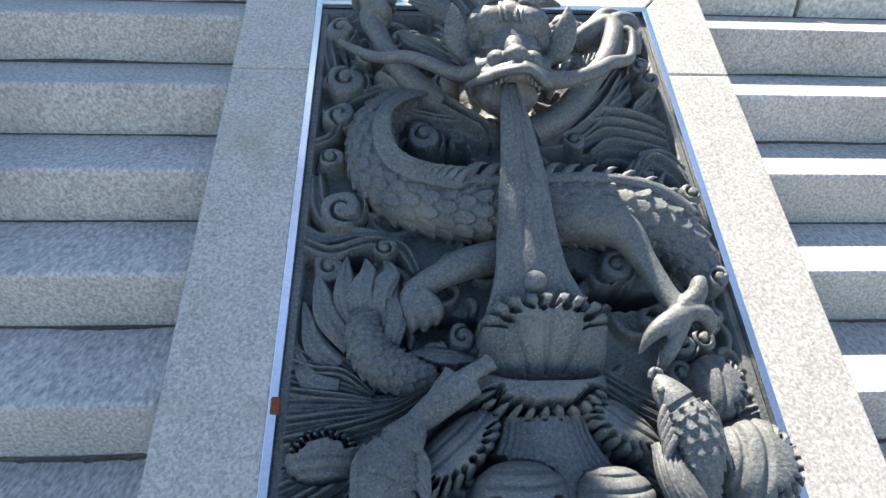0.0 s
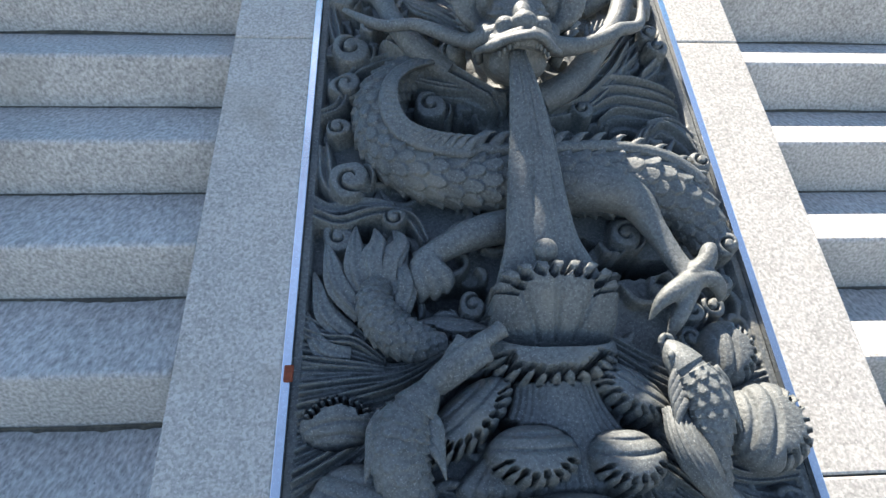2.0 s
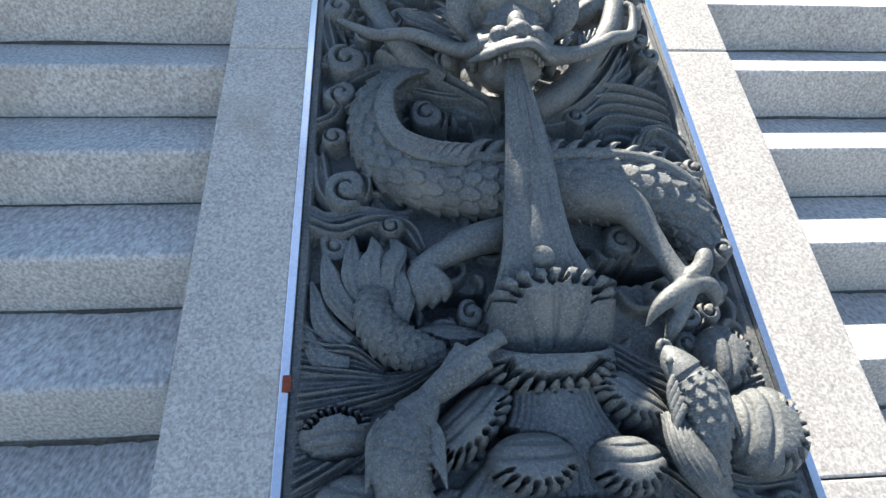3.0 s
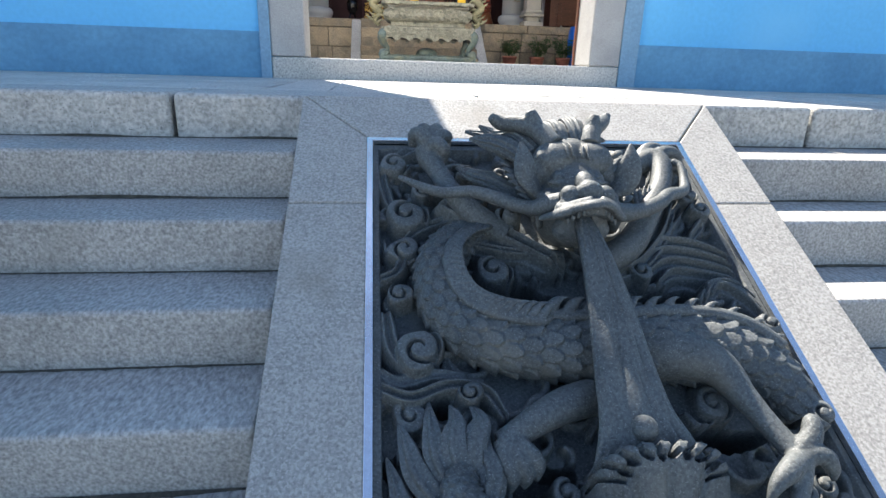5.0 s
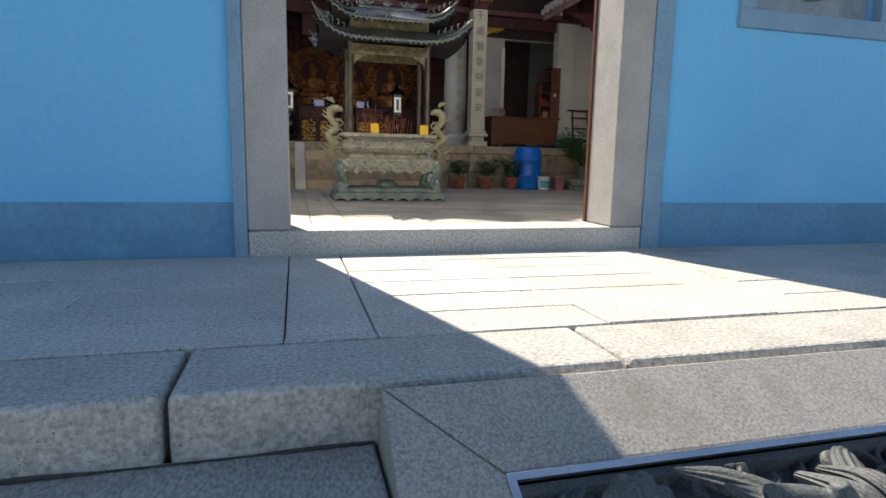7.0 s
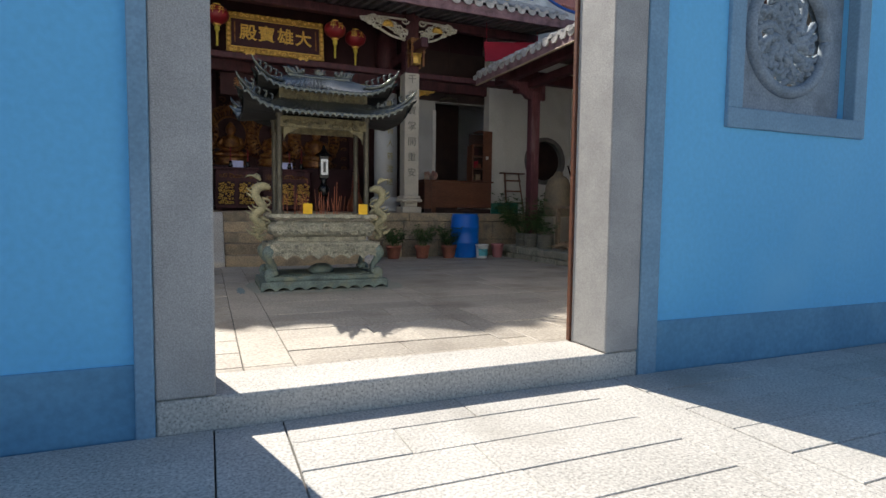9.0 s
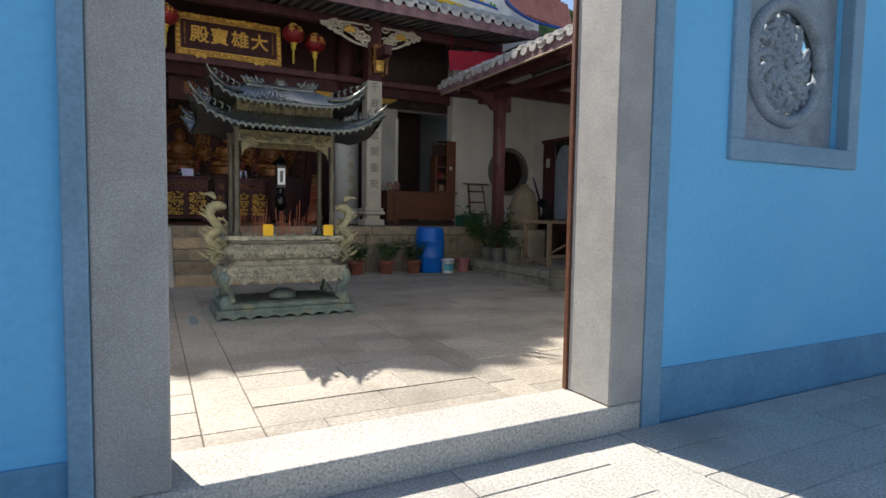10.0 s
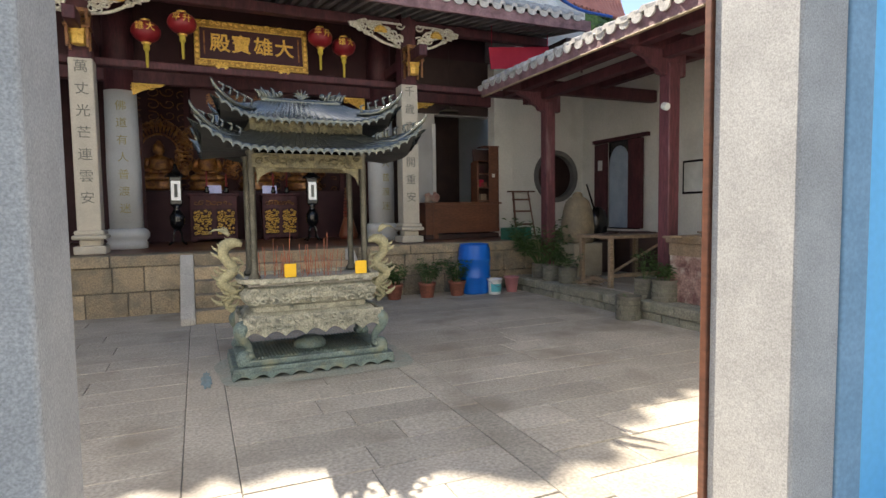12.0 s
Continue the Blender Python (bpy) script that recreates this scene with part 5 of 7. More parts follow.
# the roofs sit low on the posts
for ob in BURN.children:
    if ob.name.split(".")[0] in ("lower_roof", "upper_roof", "soffit", "frieze_panel", "ridge_ornament", "corner_scroll"):
        ob.location.z -= 0.11
        ob.scale.x = 0.965
for sx in (-1, 1):
    bm = sweep(bmesh.new(), [(sx * 0.70, -0.05, 0.58, 0.03), (sx * 0.76, -0.06, 0.65, 0.035), (sx * 0.69, -0.07, 0.76, 0.045), (sx * 0.80, -0.08, 0.86, 0.05), (sx * 0.69, -0.09, 0.97, 0.05), (sx * 0.77, -0.1, 1.09, 0.045), (sx * 0.76, -0.1, 1.19, 0.055), (sx * 0.68, -0.1, 1.22, 0.048), (sx * 0.61, -0.1, 1.20, 0.022)], n=60, sides=12, up=(0, 1, 0), ripple=scaly(22, 7, 0.1))
    for k in range(26):
        a = k / 25
        b = (sx * (0.74 + 0.07 * math.sin(17 * a)), -0.09, 0.62 + 0.60 * a)
        q = sx if k % 3 else -sx
        sweep(bm, [(*b, 0.016), (b[0] + q * 0.06, b[1] - 0.02, b[2] + 0.02, 0.013), (b[0] + q * 0.085, b[1], b[2] + 0.055, 0.003)], n=6, sides=5)
    for k in range(4):
        sweep(bm, [(sx * 0.70, -0.1, 0.72 + 0.12 * k, 0.018), (sx * 0.63, -0.12, 0.70 + 0.12 * k, 0.014), (sx * 0.60, -0.13, 0.65 + 0.12 * k, 0.003)], n=7, sides=6)
        sweep(bm, [(sx * 0.72, -0.1, 1.29, 0.014), (sx * (0.74 + 0.03 * k), -0.1, 1.35, 0.010), (sx * (0.78 + 0.04 * k), -0.1, 1.37 - 0.02 * k, 0.002)], n=6, sides=5)
    part("dragon_handle", bm, mat("ochre_dragon", (0.36, 0.33, 0.20), (0.24, 0.23, 0.15), rough=0.7, scale=9, grain=60, fine=0.3, bump=0.3) if sx < 0 else bpy.data.materials["ochre_dragon"], BURN, "ochre dragon climbing the end", smooth=True)
part("ash", block(-0.58, -0.30, 0.82, 0.58, 0.30, 0.868), mat("ash", (0.35, 0.33, 0.30), rough=0.95, bump=0.5), BURN, "grey incense ash")
for k in range(46):
    x, y = random.gauss(-0.02, 0.20), random.uniform(-0.24, 0.22)
    x = max(-0.46, min(0.46, x))
    h = random.uniform(0.14, 0.34) if k > 3 else random.uniform(0.36, 0.46)
    st = sweep(bmesh.new(), [(0, 0, 0, 0.0032), (random.uniform(-0.04, 0.04), random.uniform(-0.02, 0.02), h, 0.0032)], n=2, sides=5)
    so = obj("incense_stick", st, INCENSE, label="thin red-brown incense stick standing in the ash", category="incense stick", group="incense in the burner")
    so.location = (BX + x, BY + y, COURT + 0.86)
for x, tl in ((-0.21, 6), (0.46, -3)):
    bm = prism(bmesh.new(), ((-0.055, 0), (0.055, 0), (0.055, 0.125), (-0.055, 0.125)), "y", -0.012, 0.012)
    bmesh.ops.bevel(bm, geom=bm.edges[:], offset=0.004, segments=2, affect="EDGES")
    o = obj("yellow_candle_packet", bm, YELLOW, label="bright yellow paper packet standing on the burner rim", category="packet", group="yellow packets")
    o.matrix_world = pose(BX + x, BY - 0.345, COURT + 0.897, 0, 0, tl)

# --- barrel, buckets, pots ---
bm = lathe(bmesh.new(), ((0.255, 0), (0.27, 0.015), (0.285, 0.05), (0.285, 0.28), (0.293, 0.29), (0.293, 0.32), (0.285, 0.33), (0.288, 0.60), (0.296, 0.61), (0.296, 0.64), (0.286, 0.65), (0.28, 0.82), (0.262, 0.85), (0.262, 0.89), (0.25, 0.895), (0.245, 0.86), (0.0, 0.86)), n=40)
o = obj("plastic_barrel", bm, BLUE_PLASTIC, label="tall blue plastic barrel against the stone plinth", category="barrel", smooth=True)
o.location = (3.78, 8.10 - 0.33, COURT)
BUCKET = thing("paint_bucket", "white plastic bucket with a teal printed label", "bucket", (4.02, 7.45, COURT))
part("pail", lathe(bmesh.new(), ((0.105, 0), (0.11, 0.01), (0.128, 0.25), (0.136, 0.255), (0.138, 0.275), (0.132, 0.28), (0.125, 0.26), (0.10, 0.03), (0, 0.03)), n=28), WHITE_PLASTIC, BUCKET, smooth=True)
bm = bmesh.new()
lo, hi = [], []
for k in range(13):
    a = radians(-150 + 10 * k)
    lo.append(bm.verts.new((0.1155 * math.cos(a), 0.1155 * math.sin(a), 0.05)))
    hi.append(bm.verts.new((0.1255 * math.cos(a), 0.1255 * math.sin(a), 0.19)))
for k in range(12):
    bm.faces.new((lo[k], lo[k + 1], hi[k + 1], hi[k]))
part("label", bm, TEAL_LABEL, BUCKET, "teal printed label")
part("handle", sweep(bmesh.new(), [(0.136 * math.cos(a), 0.136 * math.sin(a) - 0.01, 0.25 - 0.10 * math.sin(a) ** 2, 0.004) for a in np.linspace(math.pi, 2 * math.pi, 9)], n=24, sides=6), STEEL, BUCKET, "wire handle")
bm = lathe(bmesh.new(), ((0.09, 0), (0.095, 0.01), (0.13, 0.26), (0.142, 0.262), (0.142, 0.28), (0.13, 0.285), (0.12, 0.25), (0.09, 0.02), (0, 0.02)), n=26)
obj("pink_bucket", bm, PINK_PLASTIC, label="faded pink plastic bucket beside the kerb", category="bucket", smooth=True).location = (4.43, 7.55, COURT)


def leaf_sprig(bm, top, base, leaves, size, spread):
    """A stem with pointed leaves around it."""
    sweep(bm, [(*base, 0.006), ((base[0] + top[0]) / 2 + random.uniform(-0.02, 0.02), (base[1] + top[1]) / 2, (base[2] + top[2]) / 2, 0.005), (*top, 0.003)], n=6, sides=5)
    for k in range(leaves):
        f = random.uniform(0.35, 1.05)
        c = Vector([base[i] + (top[i] - base[i]) * f for i in range(3)])
        a = random.uniform(0, 2 * math.pi)
        d = Vector((math.cos(a), math.sin(a), random.uniform(-0.3, 0.7))).normalized()
        s = d.cross(Vector((0, 0, 1))).normalized()
        L = size * random.uniform(0.6, 1.25)
        c = c + d * spread * random.uniform(0, 1)
        up = Vector((0, 0, 1))
        v = [bm.verts.new(p) for p in (c, c + d * L * 0.45 + s * L * 0.2 + up * L * 0.08, c + d * L - up * L * 0.15, c + d * L * 0.45 - s * L * 0.2 + up * L * 0.08)]
        bm.faces.new((v[0], v[1], v[2]))
        bm.faces.new((v[0], v[2], v[3]))


def brick_pot(parent, r, h):
    """A round pot moulded as courses of small bricks."""
    part("pot", lathe(bmesh.new(), ((r * 0.93, 0), (r * 0.95, h - 0.03), (r * 1.02, h - 0.03), (r * 1.04, h), (r * 0.92, h), (r * 0.9, h - 0.04), (0, h - 0.04)), n=28), JOINT, parent, "grey moulded pot")
    bm = bmesh.new()
    courses = 4
    for j in range(courses):
        for k in range(12):
            a0 = 2 * math.pi * (k + 0.5 * (j % 2)) / 12 + 0.035
            a1 = a0 + 2 * math.pi / 12 - 0.07
            z0, z1 = 0.012 + j * (h - 0.05) / courses, (j + 1) * (h - 0.05) / courses - 0.004
            pts = [(q * math.cos(a), q * math.sin(a), z) for q in (r * 0.93, r * 1.0) for z in (z0, z1) for a in (a0, (a0 + a1) / 2, a1)]
            v = [bm.verts.new(p) for p in pts]
            for f in ((6, 7, 10, 9), (7, 8, 11, 10), (9, 10, 4, 3), (10, 11, 5, 4), (0, 1, 7, 6), (1, 2, 8, 7), (6, 9, 3, 0), (8, 2, 5, 11)):
                bm.faces.new([v[i] for i in f])
    bmesh.ops.recalc_face_normals(bm, faces=bm.faces[:])
    tagged(part("brick_courses", bm, BRICK_POT, parent), kind="stuff")


def potted(at, r, h, label, tall, n, size, spread, brick=False, group="potted plants by the plinth"):
    e = thing("potted_plant", label, "potted plant", at, group)
    if brick:
        brick_pot(e, r, h)
    else:
        part("pot", lathe(bmesh.new(), ((r * 0.68, 0), (r * 0.72, 0.01), (r * 0.93, h - 0.05), (r, h - 0.045), (r * 1.02, h), (r * 0.92, h), (r * 0.88, h - 0.05), (0, h - 0.05)), n=26), TERRACOTTA, e, "terracotta pot", smooth=True)
    part("soil", lathe(bmesh.new(), ((r * 0.86, h - 0.048), (r * 0.5, h - 0.03), (0, h - 0.028)), n=16), SOIL, e)
    bm = bmesh.new()
    for k in range(n):
        a, q = random.uniform(0, 6.28), random.uniform(0, r * 0.6)
        leaf_sprig(bm, (spread * 1.6 * math.cos(a), spread * 1.6 * math.sin(a), h + tall * random.uniform(0.55, 1.0)), (q * math.cos(a), q * math.sin(a), h - 0.04), 24, size, spread * 0.35)
    part("foliage", bm, LEAF, e, "small green leaves")
    return e


for x, y, tl in ((2.22, 7.72, 0.33), (2.80, 7.66, 0.42), (3.36, 7.62, 0.40)):
    potted((x, y, COURT), 0.155, 0.26, "leafy shrub in a brown terracotta pot by the plinth", tl, 14, 0.085, 0.13)
GF = 0.31
potted((4.98, 7.45, GF), 0.15, 0.27, "bushy green shrub in a grey brick-patterned pot on the kerb", 0.78, 30, 0.12, 0.34, True, "pots on the gallery kerb")
potted((4.92, 6.98, GF), 0.16, 0.27, "small shrub in a grey brick-patterned pot on the kerb", 0.32, 7, 0.08, 0.12, True, "pots on the gallery kerb")
potted((4.95, 6.55, GF), 0.16, 0.27, "broad-leaved plant in a grey brick-patterned pot on the kerb", 0.24, 5, 0.10, 0.14, True, "pots on the gallery kerb")
potted((4.93, 4.72, GF), 0.15, 0.27, "thin upright plant in a grey brick-patterned pot on the kerb", 0.42, 5, 0.08, 0.07, True, "pots on the gallery kerb")
potted((4.93, 4.36, GF), 0.17, 0.29, "grassy plant in a wide brick-patterned pot on the kerb", 0.26, 7, 0.09, 0.06, True, "pots on the gallery kerb")
potted((4.47, 4.55, COURT), 0.165, 0.32, "bare brick-patterned pot with dry soil beside the kerb", 0.03, 1, 0.02, 0.05, True, "pots on the gallery kerb")

# --- gallery on the east side ---
obj("gallery_floor", block(4.86, 0.37, 0.03, 8.75, PY, GF - 0.01), COURT_STONE, label="grey stone gallery floor behind a rough kerb", category="floor", kind="structure")
GX, EAVE = 4.28, 3.86
obj("gallery_wall", block(7.9, 0.37, GF, 8.1, 10.0, 5.4), WHITE_WALL, label="off-white plastered gallery wall", category="wall", kind="structure")
gw = bmesh.new()
# end wall with a round opening
RC, RZ, RR = 7.12, 2.36, 0.60
ring_o = []
N = 40
inner = [(RC + RR * math.cos(2 * math.pi * k / N), RZ + RR * math.sin(2 * math.pi * k / N)) for k in range(N)]


def to_rect(p):
    dx, dz = p[0] - RC, p[1] - RZ
    tx = ((7.9 if dx > 0 else 5.9) - RC) / dx if abs(dx) > 1e-6 else 1e9
    tz = ((5.4 if dz > 0 else HALL) - RZ) / dz if abs(dz) > 1e-6 else 1e9
    t = min(tx, tz)
    return RC + dx * t, RZ + dz * t


for y in (10.0, 10.2):
    a = [gw.verts.new((p[0], y, p[1])) for p in inner]
    b = [gw.verts.new((*(lambda q: (q[0], y, q[1]))(to_rect(p)),)) for p in inner]
    for k in range(N):
        gw.faces.new((a[k], a[(k + 1) % N], b[(k + 1) % N], b[k]))
    ring_o.append(a)
for k in range(N):
    gw.faces.new((ring_o[0][k], ring_o[0][(k + 1) % N], ring_o[1][(k + 1) % N], ring_o[1][k]))
bmesh.ops.recalc_face_normals(gw, faces=gw.faces[:])
obj("gallery_end_wall", gw, WHITE_WALL, label="off-white plastered end wall with a round opening", category="wall", kind="structure")
bm = lathe(bmesh.new(), ((RR - 0.09, -0.13), (RR + 0.02, -0.13), (RR + 0.02, 0.03), (RR - 0.09, 0.03), (RR - 0.09, -0.13)), n=40, caps=False)
o = obj("round_window", bm, mat("grey_window_ring", (0.16, 0.155, 0.15), rough=0.8, fine=0.2, bump=0.3), label="round dark opening with a grey stone ring", category="window", kind="structure")
o.matrix_world = pose(RC, 10.0, RZ, 90, 0, 0)
# near-black sheet in place of the unlit room seen through the ring
obj("room_beyond", block(6.2, 10.6, HALL, 8.2, 10.7, 4.0), DARK, label="near-black sheet standing for the unlit room behind the round opening", category="wall", kind="structure")
obj("pier", block(5.42, 9.95, HALL, 5.9, 10.25, 4.9, 0.01), WHITE_WALL, label="off-white plastered wall pier", category="wall", kind="structure")
# raised doorway with open leaves
DW = thing("door_2", "dark maroon double door standing open under a heavy lintel", "door", kind="structure")
part("lintel", block(7.80, 7.75, 3.08, 7.93, 9.5, 3.16, 0.01), RED_WOOD, DW)
part("frame", block(7.875, 8.02, 1.12, 7.90, 9.0, 3.08, 0.0), BLACK, DW)
for y0, y1 in ((9.0, 9.42), (7.88, 8.3)):
    bm = block(7.80, y0, 1.14, 7.86, y1, 3.06, 0.008)
    box(bm, 7.79, y0 + 0.06, 1.3, 7.80, y1 - 0.06, 1.9, 0.003)
    box(bm, 7.79, y0 + 0.06, 2.05, 7.80, y1 - 0.06, 2.95, 0.003)
    part("leaf", bm, RED_WOOD, DW)
arch = [(8.98, 1.14), (8.98, 2.55)] + [(8.65 + 0.33 * math.cos(a), 2.55 + 0.42 * math.sin(a)) for a in np.linspace(0, math.pi, 12)] + [(8.32, 1.14)]
part("far_arch", prism(bmesh.new(), arch, "x", 7.868, 7.874), mat("pale_blue_passage", (0.36, 0.43, 0.52), (0.28, 0.35, 0.45), rough=0.8), DW, "pale blue passage wall beyond")
part("notice", block(7.783, 9.12, 2.45, 7.787, 9.27, 2.68), PAPER, DW, "white paper notice")
obj("raised_sill", block(6.9, 7.2, GF, 7.9, 10.0, HALL + 0.1, 0.02), DARK, label="dark timber landing below the side door", category="landing", kind="structure")
for nm, y in (("gallery_column", 7.65), ("gallery_column", 4.68)):
    C = thing(nm, "worn maroon timber column with carved bracket", "column", (5.30, y, GF), "gallery columns", "structure")
    part("shaft", block(-0.10, -0.10, 0.06, 0.10, 0.10, 3.25, 0.02, 3), PURPLE_WOOD, C)
    part("foot", block(-0.16, -0.16, 0, 0.16, 0.16, 0.07, 0.015), GRANITE, C, "stone foot")
    bm = prism(bmesh.new(), ((-0.08, 3.08), (-0.22, 3.10), (-0.26, 3.17), (-0.38, 3.21), (-0.42, 3.29), (-0.66, 3.37), (-0.68, 3.48), (0.25, 3.48), (0.25, 3.08)), "y", -0.055, 0.055)
    bmesh.ops.bevel(bm, geom=bm.edges[:], offset=0.012, segments=2, affect="EDGES")
    part("bracket", bm, PURPLE_WOOD, C)
    part("beam", block(-0.9, -0.09, 3.42, 2.6, 0.09, 3.66, 0.02), RED_WOOD, C)
LAMP = thing("wall_spotlight", "small white spotlight fixed to the timber column", "lamp", (5.15, 4.66, 2.98))
part("head", lathe(bmesh.new(), ((0.03, 0), (0.05, 0.02), (0.055, 0.08), (0.048, 0.10), (0, 0.10)), n=18), WHITE_PLASTIC, LAMP).rotation_euler = (radians(110), 0, 0)
part("stem", block(-0.01, -0.01, -0.04, 0.13, 0.01, 0.0), WHITE_PLASTIC, LAMP)
for z, x in ((3.62, 5.2), (3.74, 4.75), (3.9, 6.5)):
    obj("purlin", block(x - 0.09, 0.5, z, x + 0.09, 8.25, z + 0.16, 0.02), RED_WOOD, label="dark red roof purlin of the gallery", category="beam", kind="structure")
bm = bmesh.new()
rv = [bm.verts.new(p) for p in ((GX, 0.45, EAVE), (GX, 8.3, EAVE), (8.1, 8.3, EAVE + 1.5), (8.1, 0.45, EAVE + 1.5), (GX, 0.45, EAVE + 0.05), (GX, 8.3, EAVE + 0.05), (8.1, 8.3, EAVE + 1.55), (8.1, 0.45, EAVE + 1.55))]
for f in ((0, 1, 2, 3), (7, 6, 5, 4), (0, 4, 5, 1), (1, 5, 6, 2), (2, 6, 7, 3), (3, 7, 4, 0)):
    bm.faces.new([rv[i] for i in f])
obj("gallery_roof", bm, DARK, label="lean-to gallery roof of dark boards", category="roof", kind="structure")
bm = bmesh.new()
for k in range(36):
    y = 0.6 + k * 0.215
    prism(bm, [(GX + 0.03, EAVE - 0.05), (GX + 0.03, EAVE + 0.0), (GX + 2.8, EAVE + 1.08), (GX + 2.8, EAVE + 1.02)], "y", y, y + 0.06)
tagged(obj("rafters", bm, RED_WOOD, label="row of dark red gallery rafters", category="rafters"), kind="structure")
FASCIA = thing("gallery_fascia", "weathered mauve timber fascia along the gallery eave", "fascia", kind="structure")
part("board", block(GX - 0.035, 0.45, EAVE - 0.12, GX, 8.32, EAVE + 0.05, 0.006), EAVE_WOOD, FASCIA)
part("batten", block(GX - 0.045, 0.45, EAVE - 0.14, GX + 0.01, 8.32, EAVE - 0.12, 0.004), mat("bright_batten", (0.42, 0.32, 0.2), rough=0.6), FASCIA)


def tile_row(parent, m, n, step, length, pitch):
    """Roof edge of barrel tiles and drip plates: local x along the eave, y up the slope."""
    cap = bmesh.new()
    rr, seg = 0.062, 8
    rings = []
    for yy, r in ((0.0, rr * 0.96), (0.0, rr), (0.26, rr * 0.93), (0.26, rr), (0.52, rr * 0.93), (0.52, rr), (length, rr * 0.93)):
        rings.append([cap.verts.new((r * math.cos(math.pi * k / seg), yy * math.cos(pitch), r * math.sin(math.pi * k / seg) * 1.15 + yy * math.sin(pitch))) for k in range(seg + 1)])
    for a, b in zip(rings, rings[1:]):
        for k in range(seg):
            cap.faces.new((a[k], a[k + 1], b[k + 1], b[k]))
    cap.faces.new(rings[0])
    bmesh.ops.recalc_face_normals(cap, faces=cap.faces[:])
    drip = bmesh.new()
    out = [(-step / 2 + 0.03, 0.0)] + [(-(step / 2 - 0.03) * math.cos(math.pi * k / 8), -0.085 * math.sin(math.pi * k / 8) ** 0.8 - 0.02) for k in range(9)] + [(step / 2 - 0.03, 0.0)]
    prism(drip, out, "y", -0.012, 0.012)
    pan = bmesh.new()
    rings = []
    for yy in (0.0, length):
        rings.append([pan.verts.new(((step / 2) * x, yy * math.cos(pitch), -0.035 * (1 - x * x) + yy * math.sin(pitch))) for x in (-1, -0.5, 0, 0.5, 1)])
    for k in range(4):
        pan.faces.new((rings[0][k], rings[0][k + 1], rings[1][k + 1], rings[1][k]))
    first = None
    for k in range(n):
        for nm, src, off in (("barrel_tile", cap, 0.5), ("drip_tile", drip, 0.0), ("pan_tile", pan, 0.0)):
            if first is None or nm not in first:
                ob = part(nm, src, TILE_GREY, parent)
                first = {**(first or {}), nm: ob.data}
            else:
                ob = new(nm, first[nm])
                ob.parent = parent
            ob.matrix_world = m @ pose(step * (k + off), 0.02 * random.uniform(-1, 1), 0.006 * random.uniform(-1, 1), 0, 0, random.uniform(-2, 2))


GT = thing("gallery_tiles", "weathered pale clay barrel tiles with drip plates along the gallery eave", "roof tiles", kind="structure")
tile_row(GT, Matrix(((0, 1, 0, GX - 0.06), (-1, 0, 0, 8.30), (0, 0, 1, EAVE + 0.075), (0, 0, 0, 1))), 34, 0.23, 1.6, math.atan(1.5 / 3.82))

# --- things in the gallery ---
TAB = thing("work_table", "old weathered wooden work table with crossed stretchers", "table", (5.72, 6.05, GF))
part("tabletop", block(-0.66, -0.42, 0.78, 0.66, 0.42, 0.83, 0.006), GREY_WOOD, TAB)
for sx in (-1, 1):
    for sy in (-1, 1):
        part("leg", block(sx * 0.58 - 0.035, sy * 0.36 - 0.035, 0, sx * 0.58 + 0.035, sy * 0.36 + 0.035, 0.78, 0.006), GREY_WOOD, TAB)
part("stretcher", block(-0.56, -0.38, 0.16, 0.56, -0.34, 0.22, 0.005), GREY_WOOD, TAB)
part("stretcher", sweep(bmesh.new(), [(-0.55, -0.36, 0.24, 0.025), (0.55, -0.36, 0.72, 0.025)], n=2, sides=4), GREY_WOOD, TAB)
for x, y, w in ((-0.2, 0.1, 0.2), (0.25, -0.05, 0.3), (0.45, 0.2, 0.22)):
    o = obj("plank", block(-w, -0.05, 0, w, 0.05, 0.03, 0.004), DARK, label="short dark plank lying on the work table", category="plank", group="planks on the table")
    o.matrix_world = pose(5.72 + x, 6.05 + y, GF + 0.831, 0, 0, random.uniform(-30, 30))
bm = lathe(bmesh.new(), ((0.28, 0), (0.30, 0.03), (0.31, 0.30), (0.29, 0.50), (0.285, 0.52), (0.27, 0.62), (0.22, 0.78), (0.14, 0.86), (0.10, 0.87), (0.09, 0.93), (0.05, 0.96), (0, 0.97)), n=30)
bell = obj("old_bell", bm, mat("ochre_bell", (0.24, 0.19, 0.12), (0.18, 0.145, 0.10), rough=0.75, scale=6, fine=0.3, bump=0.4), label="large old dull ochre bell resting on a stone stand", category="bell", smooth=True)
bell.location = (5.83, 7.45, GF + 0.62)
obj("stone_stand", block(5.50, 7.12, GF, 6.16, 7.78, GF + 0.618, 0.02), mat("pale_stand", (0.42, 0.37, 0.28), (0.33, 0.29, 0.22), rough=0.8), label="pale squared stone stand under the bell", category="stand")
LAD = thing("small_stand", "plain brown wooden shelf stand against the wall", "stand", (6.08, 9.8, HALL))
for x in (-0.25, 0.25):
    part("upright", sweep(bmesh.new(), [(x, -0.12, 0, 0.025), (x * 0.8, 0.12, 1.02, 0.025)], n=2, sides=4), BROWN_WOOD, LAD)
for z in (0.25, 0.55, 0.82):
    part("rung", block(-0.24, -0.1 + z * 0.2, z, 0.24, -0.06 + z * 0.2, z + 0.04, 0.004), BROWN_WOOD, LAD)
part("top", block(-0.34, 0.02, 1.01, 0.34, 0.17, 1.04, 0.005), BROWN_WOOD, LAD)
